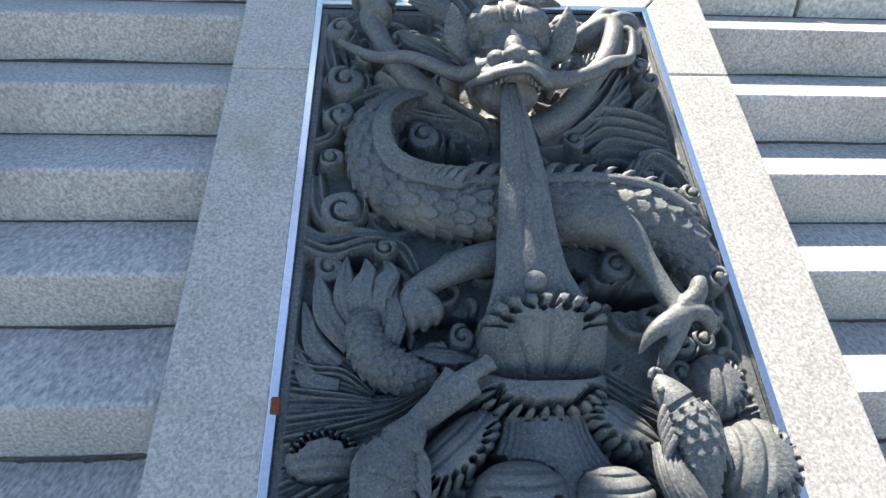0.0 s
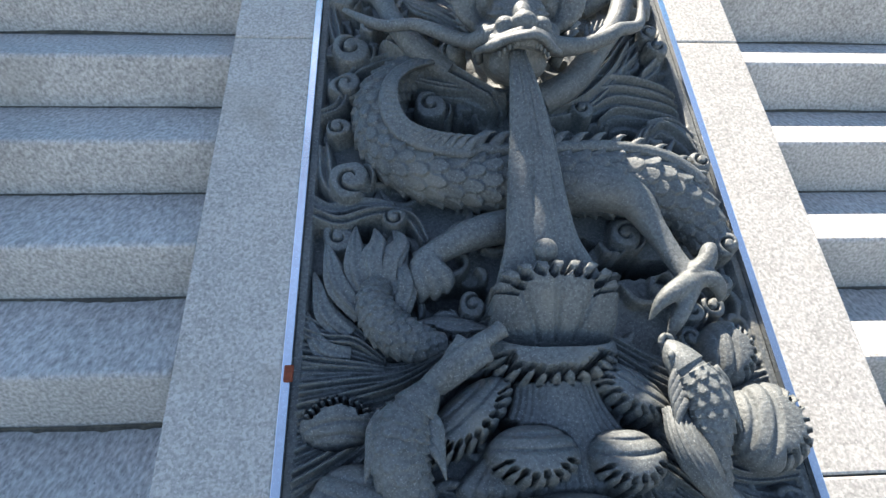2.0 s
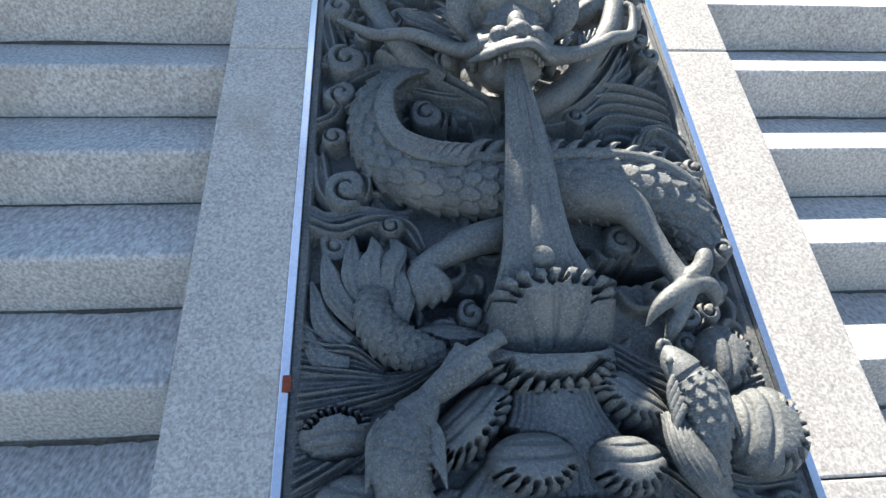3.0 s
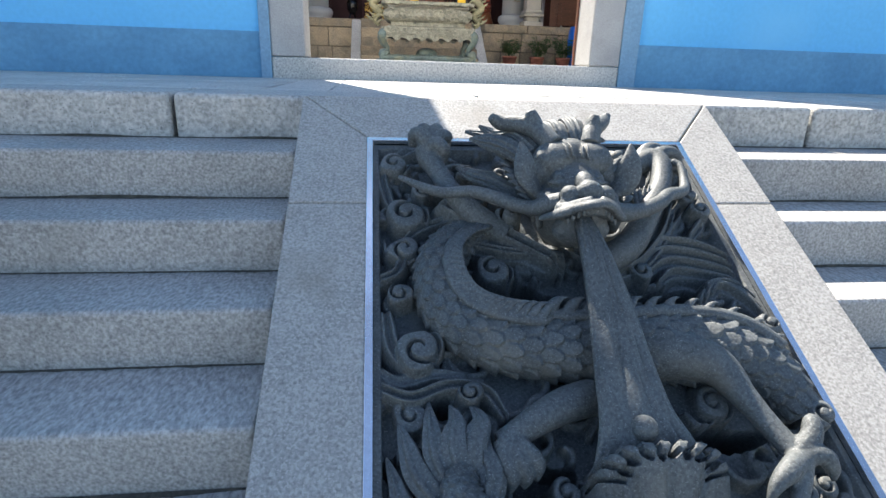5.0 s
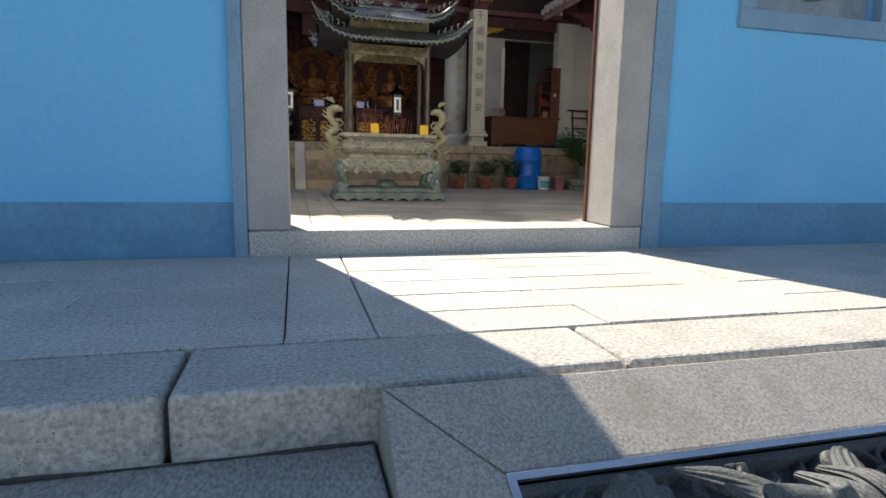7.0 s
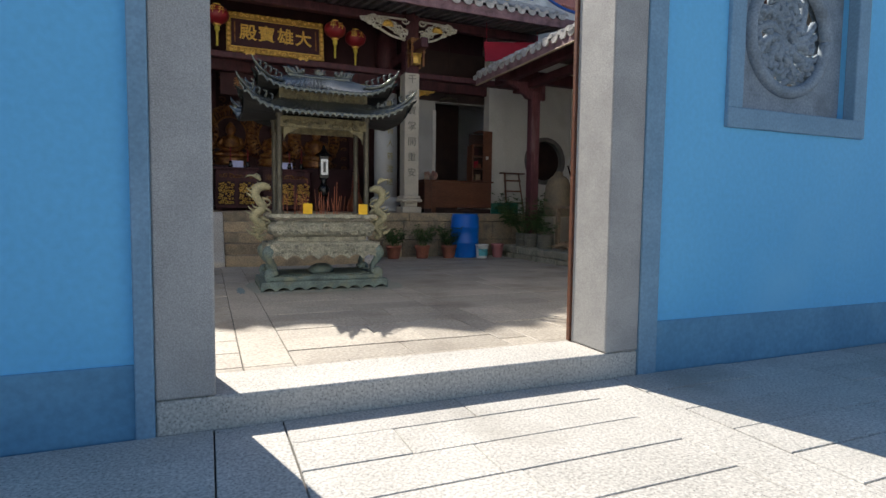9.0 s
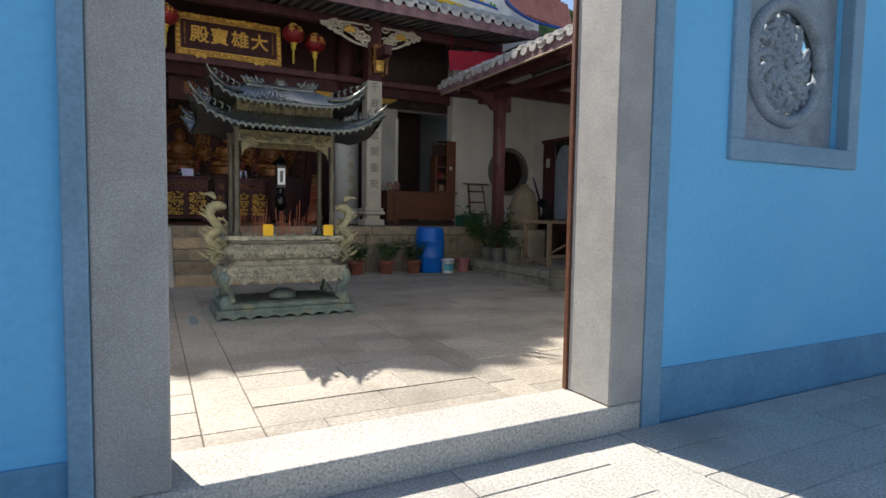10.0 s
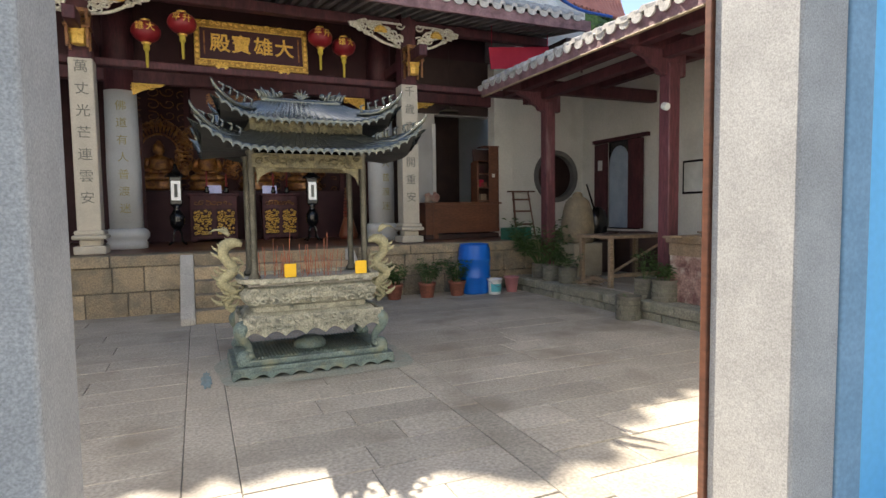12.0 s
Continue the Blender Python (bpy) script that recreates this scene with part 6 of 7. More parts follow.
CR = thing("plastic_crate", "dark green slatted plastic crate on the hall edge", "crate", (5.13, 8.55, HALL))
for a in ((-0.26, -0.17, 0, 0.26, -0.155, 0.24), (-0.26, 0.155, 0, 0.26, 0.17, 0.24), (-0.26, -0.155, 0, -0.245, 0.155, 0.24), (0.245, -0.155, 0, 0.26, 0.155, 0.24), (-0.245, -0.155, 0, 0.245, 0.155, 0.015)):
    part("panel", block(*a, 0.003), GREEN_PLASTIC, CR)
for k in range(9):
    part("rib", block(-0.25 + k * 0.06, -0.18, 0.01, -0.238 + k * 0.06, -0.17, 0.23, 0.002), GREEN_PLASTIC, CR)
part("rim", block(-0.275, -0.185, 0.225, 0.275, -0.17, 0.25, 0.003), GREEN_PLASTIC, CR)
bm = bmesh.new()
ball(bm, (0, 0, 0.42), 0.28, 0.8, 0.6, 1.2)
sweep(bm, [(-0.05, 0, 0.6, 0.02), (-0.2, 0, 1.0, 0.018), (-0.28, 0, 1.2, 0.015)], n=8, sides=6)
obj("cart_block", block(6.3, 7.5, GF, 6.8, 8.0, GF + 0.60, 0.02), DARK, label="dark low chest under the covered cart", category="chest")
obj("covered_cart", bm, BLACK, label="small black covered cart with a handle", category="cart", smooth=True).location = (6.55, 7.75, GF + 0.55)
for k in range(26):
    a = random.uniform(0, 6.28)
    h = random.uniform(0.10, 0.28)
    bm = sweep(bmesh.new(), [(-h * math.cos(a), -h * math.sin(a), random.uniform(0.01, 0.10), 0.009), (0, 0, 0.02 + 0.005 * k, 0.011), (h * math.cos(a), h * math.sin(a), random.uniform(0.02, 0.12), 0.007)], n=6, sides=6)
    obj("stick", bm, GREY_WOOD, label="dry broken stick in a heap on the kerb", category="stick", group="heap of sticks").location = (5.08 + random.uniform(-0.12, 0.12), 6.08 + random.uniform(-0.14, 0.14), GF + 0.012)
CH = thing("old_chest", "battered wooden chest with peeling paint beside the column", "chest", (5.42, 3.95, GF))
part("body", block(-0.42, -0.40, 0, 0.42, 0.40, 0.78, 0.015), mat("peeling_paint", (0.34, 0.22, 0.19), (0.13, 0.06, 0.055), rough=0.75, scale=7, grain=40, fine=0.35, bump=0.5, stain=(0.50, 0.44, 0.38), stain_scale=5, stain_cut=0.52), CH)
part("lid", block(-0.46, -0.44, 0.785, 0.46, 0.44, 0.86, 0.012), GREY_WOOD, CH)
part("front_band", block(-0.435, -0.40, 0.62, -0.422, 0.40, 0.78, 0.004), GREY_WOOD, CH)
for k, (z, a, ln) in enumerate(((0.87, 8, 0.65), (0.90, -12, 0.55), (0.93, 20, 0.45), (0.90, 4, 0.75))):
    o = obj("board", block(-ln, -0.06, 0, ln, 0.06, 0.028, 0.004), GREY_WOOD, label="loose weathered board piled on the old chest", category="board", group="boards on the chest")
    o.matrix_world = pose(5.42, 3.95 + (k - 1.5) * 0.13, GF + 0.864 + 0.029 * (k == 2), 0, 0, a if k != 2 else 60)
PIC = thing("framed_picture", "dark-framed pale picture hanging on the gallery wall", "picture", (7.885, 6.45, 2.15))
part("frame", block(-0.02, -0.40, -0.32, 0.014, 0.40, 0.32, 0.006), BLACK, PIC)
part("sheet", block(-0.024, -0.36, -0.28, -0.019, 0.36, 0.28), PAPER, PIC, "pale sheet")
for k in range(2):
    bm = sweep(bmesh.new(), [(0, 0, 0, 0.012), (0.15, -0.05, 0.35, 0.012), (0.24, -0.15, 0.48, 0.010)], n=8, sides=6)
    obj("hose", bm, GREY_WOOD, label="stiff pale hose end leaning on the plinth", category="hose", group="hoses").matrix_world = pose(4.18 + 0.12 * k, 7.85 - 0.05 * k, COURT, 0, 0, 20 * k)
RB = thing("red_banner", "crimson cloth banner stretched below the hall eave", "banner", (5.2, 8.55, 4.62))
part("cloth", block(-0.65, -0.01, -0.22, 0.75, 0.01, 0.2, 0.004), RED_CLOTH, RB).rotation_euler = (0, radians(-6), 0)
for x in (-0.6, 0.7):
    part("cord", block(x - 0.006, -0.006, 0.1, x + 0.006, 0.006, 0.9), RED_CLOTH, RB)


# ---- great hall ----
AX = 0.30
for x in (2.94, -2.34):
    P = thing("stone_pillar", "square pale granite pillar with incised characters on a moulded base", "pillar", (x, 8.9, HALL), "front pillars", "structure")
    part("shaft", block(-0.165, -0.165, 0.36, 0.165, 0.165, 2.98, 0.02, 2), PILLAR_STONE, P)
    bm = block(-0.22, -0.22, 0, 0.22, 0.22, 0.13, 0.02)
    box(bm, -0.15, -0.15, 0.12, 0.15, 0.15, 0.24, 0.03)
    box(bm, -0.235, -0.235, 0.23, 0.235, 0.235, 0.30, 0.028)
    box(bm, -0.205, -0.205, 0.30, 0.205, 0.205, 0.37, 0.025)
    part("base", bm, PILLAR_STONE, P, "moulded square base")
    part("timber_top", block(-0.15, -0.15, 2.982, 0.15, 0.15, 4.35, 0.015), RED_WOOD, P, "dark red timber upper post")
    words = "千\n歲\n寶\n掌\n開\n重\n安" if x > 0 else "萬\n丈\n光\n芒\n連\n雲\n安"
    lettering("inscription", words, 0.20, pose(0, -0.168, 1.85, 90, 0, 0), GREY_PAINT, P, 1.65, 0.002)
for x in (2.80, -1.98):
    C = thing("round_column", "thick pale grey round column with gilt characters", "column", (x, 10.2, HALL), "round columns", "structure")
    part("shaft", lathe(bmesh.new(), ((0.27, 0.30), (0.275, 1.4), (0.255, 2.78)), n=32), COLUMN_PAINT, C, smooth=True)
    part("base", lathe(bmesh.new(), ((0.33, 0), (0.34, 0.10), (0.31, 0.14), (0.36, 0.20), (0.37, 0.27), (0.34, 0.33), (0.28, 0.36)), n=32), COLUMN_PAINT, C, "rounded drum base", smooth=True)
    part("timber_top", lathe(bmesh.new(), ((0.25, 2.785), (0.24, 4.6)), n=24), RED_WOOD, C, "dark red timber upper shaft", smooth=True)
    lettering("inscription", "佛\n道\n有\n人\n普\n渡\n迷", 0.18, pose(0.02, -0.284, 1.6, 90, 0, 0), mat("ochre_ink", (0.42, 0.36, 0.16), rough=0.6, bump=0) if x > 0 else bpy.data.materials["ochre_ink"], C, 1.65, 0.002)
# beams
for y, z0, z1, h in ((8.9, 4.98, 5.16, 0.09), (10.2, 3.92, 4.18, 0.10), (9.26, 3.96, 4.085, 0.10)):
    obj("beam", block(-8.6, y - h, z0, 6.1, y + h, z1, 0.02), RED_WOOD, label="long dark red cross beam of the hall", category="beam", kind="structure")
for x in (-2.34, 2.94):
    obj("tie_beam", block(x - 0.08, 8.0, 4.30, x + 0.08, 10.2, 4.5, 0.02), RED_WOOD, label="dark red tie beam of the hall", category="beam", kind="structure")
obj("upper_panelling", block(-8.6, 10.32, 4.15, 5.4, 10.38, 6.6), PANEL_MAROON, label="dark maroon panelling above the hall beam", category="panelling", kind="structure")
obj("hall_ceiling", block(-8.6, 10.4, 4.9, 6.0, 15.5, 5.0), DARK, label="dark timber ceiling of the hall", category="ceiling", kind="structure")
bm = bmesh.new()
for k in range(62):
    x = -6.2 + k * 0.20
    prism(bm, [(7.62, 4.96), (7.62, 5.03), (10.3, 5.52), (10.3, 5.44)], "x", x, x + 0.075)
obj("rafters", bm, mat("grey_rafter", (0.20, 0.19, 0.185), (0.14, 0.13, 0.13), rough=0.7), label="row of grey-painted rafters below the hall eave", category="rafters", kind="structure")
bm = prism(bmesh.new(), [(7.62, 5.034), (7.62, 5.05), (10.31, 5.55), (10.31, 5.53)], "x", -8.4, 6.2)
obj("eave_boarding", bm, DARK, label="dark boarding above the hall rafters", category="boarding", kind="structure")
FS = thing("hall_fascia", "faded mauve timber fascia along the hall eave", "fascia", kind="structure")
part("board", block(-8.4, 7.56, 4.96, 6.22, 7.60, 5.14, 0.006), EAVE_WOOD, FS)
part("batten", block(-8.4, 7.55, 4.94, 6.22, 7.61, 4.96, 0.003), EAVE_WOOD, FS)
HT = thing("hall_tiles", "weathered pale clay barrel tiles with drip plates along the hall eave", "roof tiles", kind="structure")
tile_row(HT, pose(-3.2, 7.53, 5.19), 38, 0.245, 1.5, math.atan(0.5))
# ridge that throws the jagged shade on the court
RIDGE = thing("hall_ridge", "tall plastered roof ridge with clustered ornaments", "ridge", kind="structure")
part("ridge_wall", block(-8.4, 11.9, 9.0, 6.2, 12.15, 10.32, 0.03), ROOF_WHITE, RIDGE)
for k in range(44):
    x = -8.2 + 0.33 * k + random.uniform(-0.05, 0.05)
    bm = bmesh.new()
    for j in range(3):
        ball(bm, (x + random.uniform(-0.1, 0.1), 12.02, 10.34 + random.uniform(0, 0.1)), random.uniform(0.07, 0.15), u=8, v=6)
    part("ornament", bm, ROOF_GREEN, RIDGE)
bm = bmesh.new()
for j in range(26):
    f = j / 25
    ball(bm, (-2.75 + 1.75 * f, 12.02, 10.45 + 0.62 * math.sin(math.pi * min(1, f * 1.25)) * random.uniform(0.5, 1.0)), random.uniform(0.14, 0.26), u=9, v=7)
box(bm, -2.78, 11.95, 10.2, -0.95, 12.1, 10.75)
part("dragon_ornament", bm, ROOF_BLUE, RIDGE)

# name board
BRIGHT_OLD = mat("antique_gold", (0.52, 0.32, 0.06), (0.30, 0.16, 0.03), rough=0.45, metal=0.25, scale=25, grain=90, fine=0.4, bump=0.5)
SB = thing("name_board", "dark maroon name board with gilt characters in a carved gold frame", "sign board", (0.20, 9.28, 4.49))
SB.rotation_euler = (radians(-8), 0, 0)
part("board", block(-0.88, -0.02, -0.30, 0.88, 0.02, 0.30, 0.004), PANEL_MAROON, SB)
for a in ((-0.95, -0.045, 0.30, 0.95, 0.02, 0.40), (-0.95, -0.045, -0.40, 0.95, 0.02, -0.30), (-0.95, -0.045, -0.298, -0.86, 0.02, 0.298), (0.86, -0.045, -0.298, 0.95, 0.02, 0.298)):
    part("frame", block(*a, 0.008), BRIGHT_OLD, SB, "carved gold frame bar")
bm = carved_band(bmesh.new(), -0.92, 0.92, -0.05, 0.31, 0.39, 0.01, 18)
carved_band(bm, -0.92, 0.92, -0.05, -0.39, -0.31, 0.01, 18)
for s in (-1, 1):
    for k in range(6):
        ball(bm, (s * 0.905, -0.05, -0.25 + k * 0.1), 0.03, 1, 0.5, 1.2, 8, 5)
    for k in range(3):
        ball(bm, (s * 0.52 + (k - 1) * 0.06, -0.04, -0.42 + 0.02 * (k == 1)), 0.05, 1, 0.5, 1, 10, 6)
for z in (0.285, -0.285):
    box(bm, -0.86, -0.028, z - 0.008, 0.86, -0.02, z + 0.008)
part("frame_carving", bm, GOLD, SB, "gilt scrollwork")
for ch, x in (("殿", -0.54), ("寶", -0.19), ("雄", 0.18), ("大", 0.54)):
    lettering("character", ch, 0.335, pose(x, -0.024, 0.0, 90, 0, 0), GOLD, SB, 1, 0.012, 0.005)
for s in (-1, 1):
    part("small_text", block(s * 0.79 - 0.012, -0.026, -0.20, s * 0.79 + 0.012, -0.02, 0.22), OLD_GOLD, SB, "narrow gilt side inscription")
S2 = thing("inner_board", "dim maroon board with pale characters deep in the hall", "sign board", (0.10, 10.33, 3.70))
part("board", block(-0.95, -0.02, -0.24, 0.95, 0.02, 0.24, 0.01), PANEL_MAROON, S2)
for ch, x in (("教", -0.55), ("尊", -0.12), ("祖", 0.30)):
    lettering("character", ch, 0.28, pose(x, -0.024, 0, 90, 0, 0), OLD_GOLD, S2, 1, 0.004)


def red_lantern(x, y, z, scale=1.0, words="大雄"):
    e = thing("red_lantern", "round red silk lantern with yellow tassel and gilt characters", "lantern", (x, y, z), "lanterns by the name board")
    bm = bmesh.new()
    rings = 13
    prof = [(0.05, -0.19)] + [(0.24 * math.cos(a), 0.19 * math.sin(a)) for a in np.linspace(-1.3, 1.3, rings)] + [(0.05, 0.19)]
    lathe(bm, prof, n=32)
    for v in bm.verts:
        a = math.atan2(v.co.y, v.co.x)
        k = 1 + 0.018 * math.cos(16 * a)
        v.co.x *= k
        v.co.y *= k
    part("globe", bm, LANTERN_RED, e, smooth=True)
    part("cap", lathe(bmesh.new(), ((0.07, 0.185), (0.075, 0.21), (0.03, 0.215)), n=16), GOLD, e)
    part("collar", lathe(bmesh.new(), ((0.075, -0.21), (0.08, -0.19), (0.05, -0.185)), n=16), GOLD, e)
    part("tassel_head", lathe(bmesh.new(), ((0.03, -0.34), (0.055, -0.30), (0.05, -0.215), (0.02, -0.21)), n=12), TASSEL, e)
    part("tassel", lathe(bmesh.new(), ((0.022, -0.62), (0.028, -0.34)), n=8), TASSEL, e, "yellow tassel")
    part("cord", lathe(bmesh.new(), ((0.004, 0.21), (0.004, 0.75)), n=5), DARK, e)
    for k, ch in enumerate(words):
        lettering("character", ch, 0.15, pose(-0.085 + 0.17 * k, -0.235, 0.03, 90, 0, (-18 if k == 0 else 18)), GOLD, e, 1, 0.006)
    e.scale = (scale, scale, scale)


for x, y, z, w in ((-1.46, 9.1, 4.53, "雄大"), (-0.92, 8.95, 4.68, "平升"), (1.36, 9.1, 4.74, "平升"), (1.84, 9.3, 4.68, "雄大")):
    red_lantern(x, y, z, 0.92, w)

# carved wing brackets and gilt pendants on the pillars
WING = mat("white_gilt_carving", (0.66, 0.64, 0.58), (0.52, 0.48, 0.38), rough=0.55, scale=14, grain=60, fine=0.3, bump=0.4)
for px in (2.94, -2.34):
    for s, ln in ((-1, 1.0), (1, 0.85)):
        e = thing("wing_bracket", "pierced white and gilt carved bracket beside the pillar", "bracket", (px + s * 0.16, 8.70, 4.86), "carved brackets")
        bm = bmesh.new()
        sweep(bm, [(0, 0, 0.16, 0.02), (s * ln * 0.5, -0.02, 0.15, 0.02), (s * ln, 0, 0.10, 0.012)], n=14, sides=6)
        sweep(bm, [(s * 0.02, 0, -0.26, 0.022), (s * ln * 0.35, -0.02, -0.20, 0.026), (s * ln * 0.7, -0.02, -0.04, 0.022), (s * ln, 0, 0.09, 0.012)], n=18, sides=6)
        for k in range(38):
            f = ((k * 0.618) % 1.0) * 0.92 + 0.03
            hgt = 0.36 * (1 - f) + 0.06
            cx, cz, r = s * ln * f, 0.13 - hgt * ((k * 0.37) % 1.0), 0.075 - 0.03 * f
            tw = 1 if k % 2 else -1
            sweep(bm, [(cx + 1.25 * r * (1 - i / 9) * math.cos(tw * i * 0.95 + k), -0.02 - 0.012 * (k % 3), cz + r * (1 - i / 9) * math.sin(tw * i * 0.95 + k), 0.0165) for i in range(8)], n=18, sides=6)
        part("scrollwork", bm, WING, e, smooth=True)
        bm = bmesh.new()
        for k in range(9):
            a = math.pi * k / 8
            sweep(bm, [(s * ln * 0.42, -0.075, -0.03, 0.016), (s * ln * 0.42 + 0.09 * math.cos(a), -0.085, -0.03 + 0.085 * math.sin(a), 0.022), (s * ln * 0.42 + 0.13 * math.cos(a), -0.08, -0.03 + 0.12 * math.sin(a), 0.004)], n=7, sides=6)
        part("gilt_flower", bm, GOLD, e, "gilt lotus flower", smooth=True)
    e = thing("gilt_pendant", "gilt carved hanging pendant on the pillar head", "pendant", (px + 0.02, 8.58, 4.30), "gilt pendants")
    part("body", lathe(bmesh.new(), ((0.04, -0.22), (0.10, -0.20), (0.12, -0.10), (0.11, -0.06), (0.13, -0.03), (0.13, 0.02)), n=8), GOLD, e, smooth=False)
    bm = bmesh.new()
    for s in (-1, 1):
        for yy in (-0.11, 0.11):
            box(bm, s * 0.13 - 0.02, yy - 0.02, -0.26, s * 0.13 + 0.02, yy + 0.02, 0.30, 0.006)
    box(bm, -0.17, -0.15, 0.02, 0.17, 0.14, 0.06, 0.008)
    box(bm, -0.16, -0.14, 0.24, 0.16, 0.14, 0.30, 0.008)
    carved_band(bm, -0.13, 0.13, -0.13, 0.06, 0.24, 0.02, 3, 2)
    part("cage", bm, OLD_GOLD, e, "pierced gilt cage")
for x, s in ((-1.85, 1), (2.42, -1), (-2.9, -1), (3.4, 1)):
    e = thing("gilt_corner", "gilt pierced corner bracket below the beam", "bracket", (x - s * 0.02, 10.05, 3.9), "gilt corners")
    bm = bmesh.new()
    prism(bm, [(0, 0), (s * 0.62, 0), (s * 0.55, -0.05), (s * 0.36, -0.08), (s * 0.2, -0.16), (s * 0.06, -0.24), (0, -0.24)], "y", 0.0, 0.03)
    carved_band(bm, min(0.03 * s, 0.45 * s), max(0.03 * s, 0.45 * s), -0.005, -0.13, -0.02, 0.02, 4)
    part("scroll", bm, GOLD, e)

# back of the hall: carved gilt screen, altars and figures
obj("altar_screen", block(-8.6, 13.4, HALL, 3.6, 13.5, 4.9), PANEL_MAROON, label="dark maroon back screen behind the altars", category="screen", kind="structure")


def figure(x, y, z, h, label):
    """A seated gilt statue in one plain mesh."""
    bm = lathe(bmesh.new(), ((0.40, 0), (0.43, 0.05), (0.36, 0.10), (0.42, 0.16), (0.38, 0.20), (0.30, 0.22)), n=22)
    lathe(bm, ((0.36, 0.21), (0.37, 0.28), (0.28, 0.36), (0.21, 0.45), (0.22, 0.62), (0.20, 0.70), (0.08, 0.75), (0.075, 0.78), (0.115, 0.83), (0.125, 0.90), (0.10, 0.98), (0.06, 1.02), (0.045, 1.06), (0.001, 1.08)), n=22, sy=0.75)
    for s in (-1, 1):
        sweep(bm, [(s * 0.20, 0, 0.66, 0.07), (s * 0.27, -0.05, 0.48, 0.06), (s * 0.14, -0.22, 0.40, 0.05), (0, -0.25, 0.38, 0.04)], n=12, sides=8)
        ball(bm, (s * 0.24, -0.12, 0.27), 0.13, 1.2, 1.0, 0.6, 10, 7)
    for v in bm.verts:
        v.co *= h
    obj("statue", bm, OLD_GOLD, label=label, category="statue", group="altar statues", smooth=True).location = (x, y, z)


def aureole(x, y, z, r):
    e = thing("halo_panel", "pierced gilt scrollwork halo behind a statue", "carving", (x, y, z), "halo panels")
    bm = bmesh.new()
    for k in range(30):
        a = radians(-40 + 260 * k / 29)
        c = (r * math.cos(a), r * 1.15 * math.sin(a))
        sweep(bm, [(c[0] + 0.10 * (1 - i / 8) * math.cos(i + k), -0.02 * i / 8, c[1] + 0.10 * (1 - i / 8) * math.sin(i + k), 0.022) for i in range(7)], n=12, sides=5)
        sweep(bm, [(c[0] * 0.72, 0, c[1] * 0.72, 0.02), (c[0] * 0.86, -0.03, c[1] * 0.86 + 0.03, 0.028), (c[0] * 1.12, 0, c[1] * 1.12, 0.006)], n=7, sides=5)
    lathe_ring = [(r * 0.66 * math.cos(a), 0, r * 0.76 * math.sin(a), 0.025) for a in np.linspace(0, 2 * math.pi, 13)]
    sweep(bm, lathe_ring, n=40, sides=6)
    part("scrollwork", bm, OLD_GOLD, e)
    part("backing", prism(bmesh.new(), [(r * math.cos(a), r * 1.1 * math.sin(a)) for a in np.linspace(0, 6.1, 20)], "y", 0.03, 0.06), PANEL_MAROON, e)


for x in (-1.55, -0.55, 0.55, 1.65):
    aureole(x, 13.2, 2.95, 0.62)
    figure(x, 12.95, 2.12, 1.05, "seated gilt statue on a lotus base")
e = thing("gilt_screen", "dense gilded scroll carving behind the statues", "screen", (0.1, 13.37, 0))
for r in range(9):
    part("carved_row", carved_band(bmesh.new(), -2.5, 2.6, -0.02, 2.1 + 0.27 * r, 2.37 + 0.27 * r, 0.03, 17), OLD_GOLD, e)
for px in (-2.55, -1.05, 0.05, 1.1, 2.6):
    part("carved_post", block(px - 0.06, -0.10, 2.1, px + 0.06, 0.0, 4.6, 0.01), RED_WOOD, e)
obj("altar_ledge", block(-2.6, 12.4, HALL, 2.7, 13.38, 2.1, 0.01), PANEL_MAROON, label="high maroon lacquered ledge carrying the statues", category="altar")
for x0, x1 in ((-0.95, 0.0), (0.55, 1.32)):
    e = thing("altar_cabinet", "red lacquered altar cabinet with gilt carved panels", "cabinet", ((x0 + x1) / 2, 12.15, HALL), "altar cabinets")
    w = (x1 - x0) / 2
    part("body", block(-w, -0.22, 0.06, w, 0.22, 1.0, 0.01), RED_WOOD, e)
    part("top", block(-w - 0.05, -0.27, 1.0, w + 0.05, 0.24, 1.05, 0.01), RED_WOOD, e)
    for s in (-1, 1):
        part("panel_back", block(s * w / 2 - w * 0.42, -0.228, 0.12, s * w / 2 + w * 0.42, -0.221, 0.72, 0.003), PANEL_MAROON, e)
        part("panel", carved_band(bmesh.new(), s * w / 2 - w * 0.36, s * w / 2 + w * 0.36, -0.235, 0.15, 0.69, 0.02, 5, 6), GOLD, e, "gilt carved panel")
        part("foot", block(s * (w - 0.07) - 0.05, -0.2, 0, s * (w - 0.07) + 0.05, 0.2, 0.06), RED_WOOD, e)
    part("frieze", carved_band(bmesh.new(), -w * 0.85, w * 0.85, -0.235, 0.78, 0.90, 0.02, 7), OLD_GOLD, e, "gilt carved frieze")
e = thing("scroll_stand", "narrow dark board with pale characters between the altars", "board", (0.28, 11.95, HALL))
part("board", block(-0.13, -0.02, 0, 0.13, 0.02, 1.0, 0.005), PANEL_MAROON, e)
lettering("inscription", "南\n無\n佛", 0.17, pose(0, -0.022, 0.55, 90, 0, 0), OLD_GOLD, e, 1.6, 0.003)
WHITE_GLOW = glow("lamp_glass", (0.8, 0.8, 0.77), 0.12)
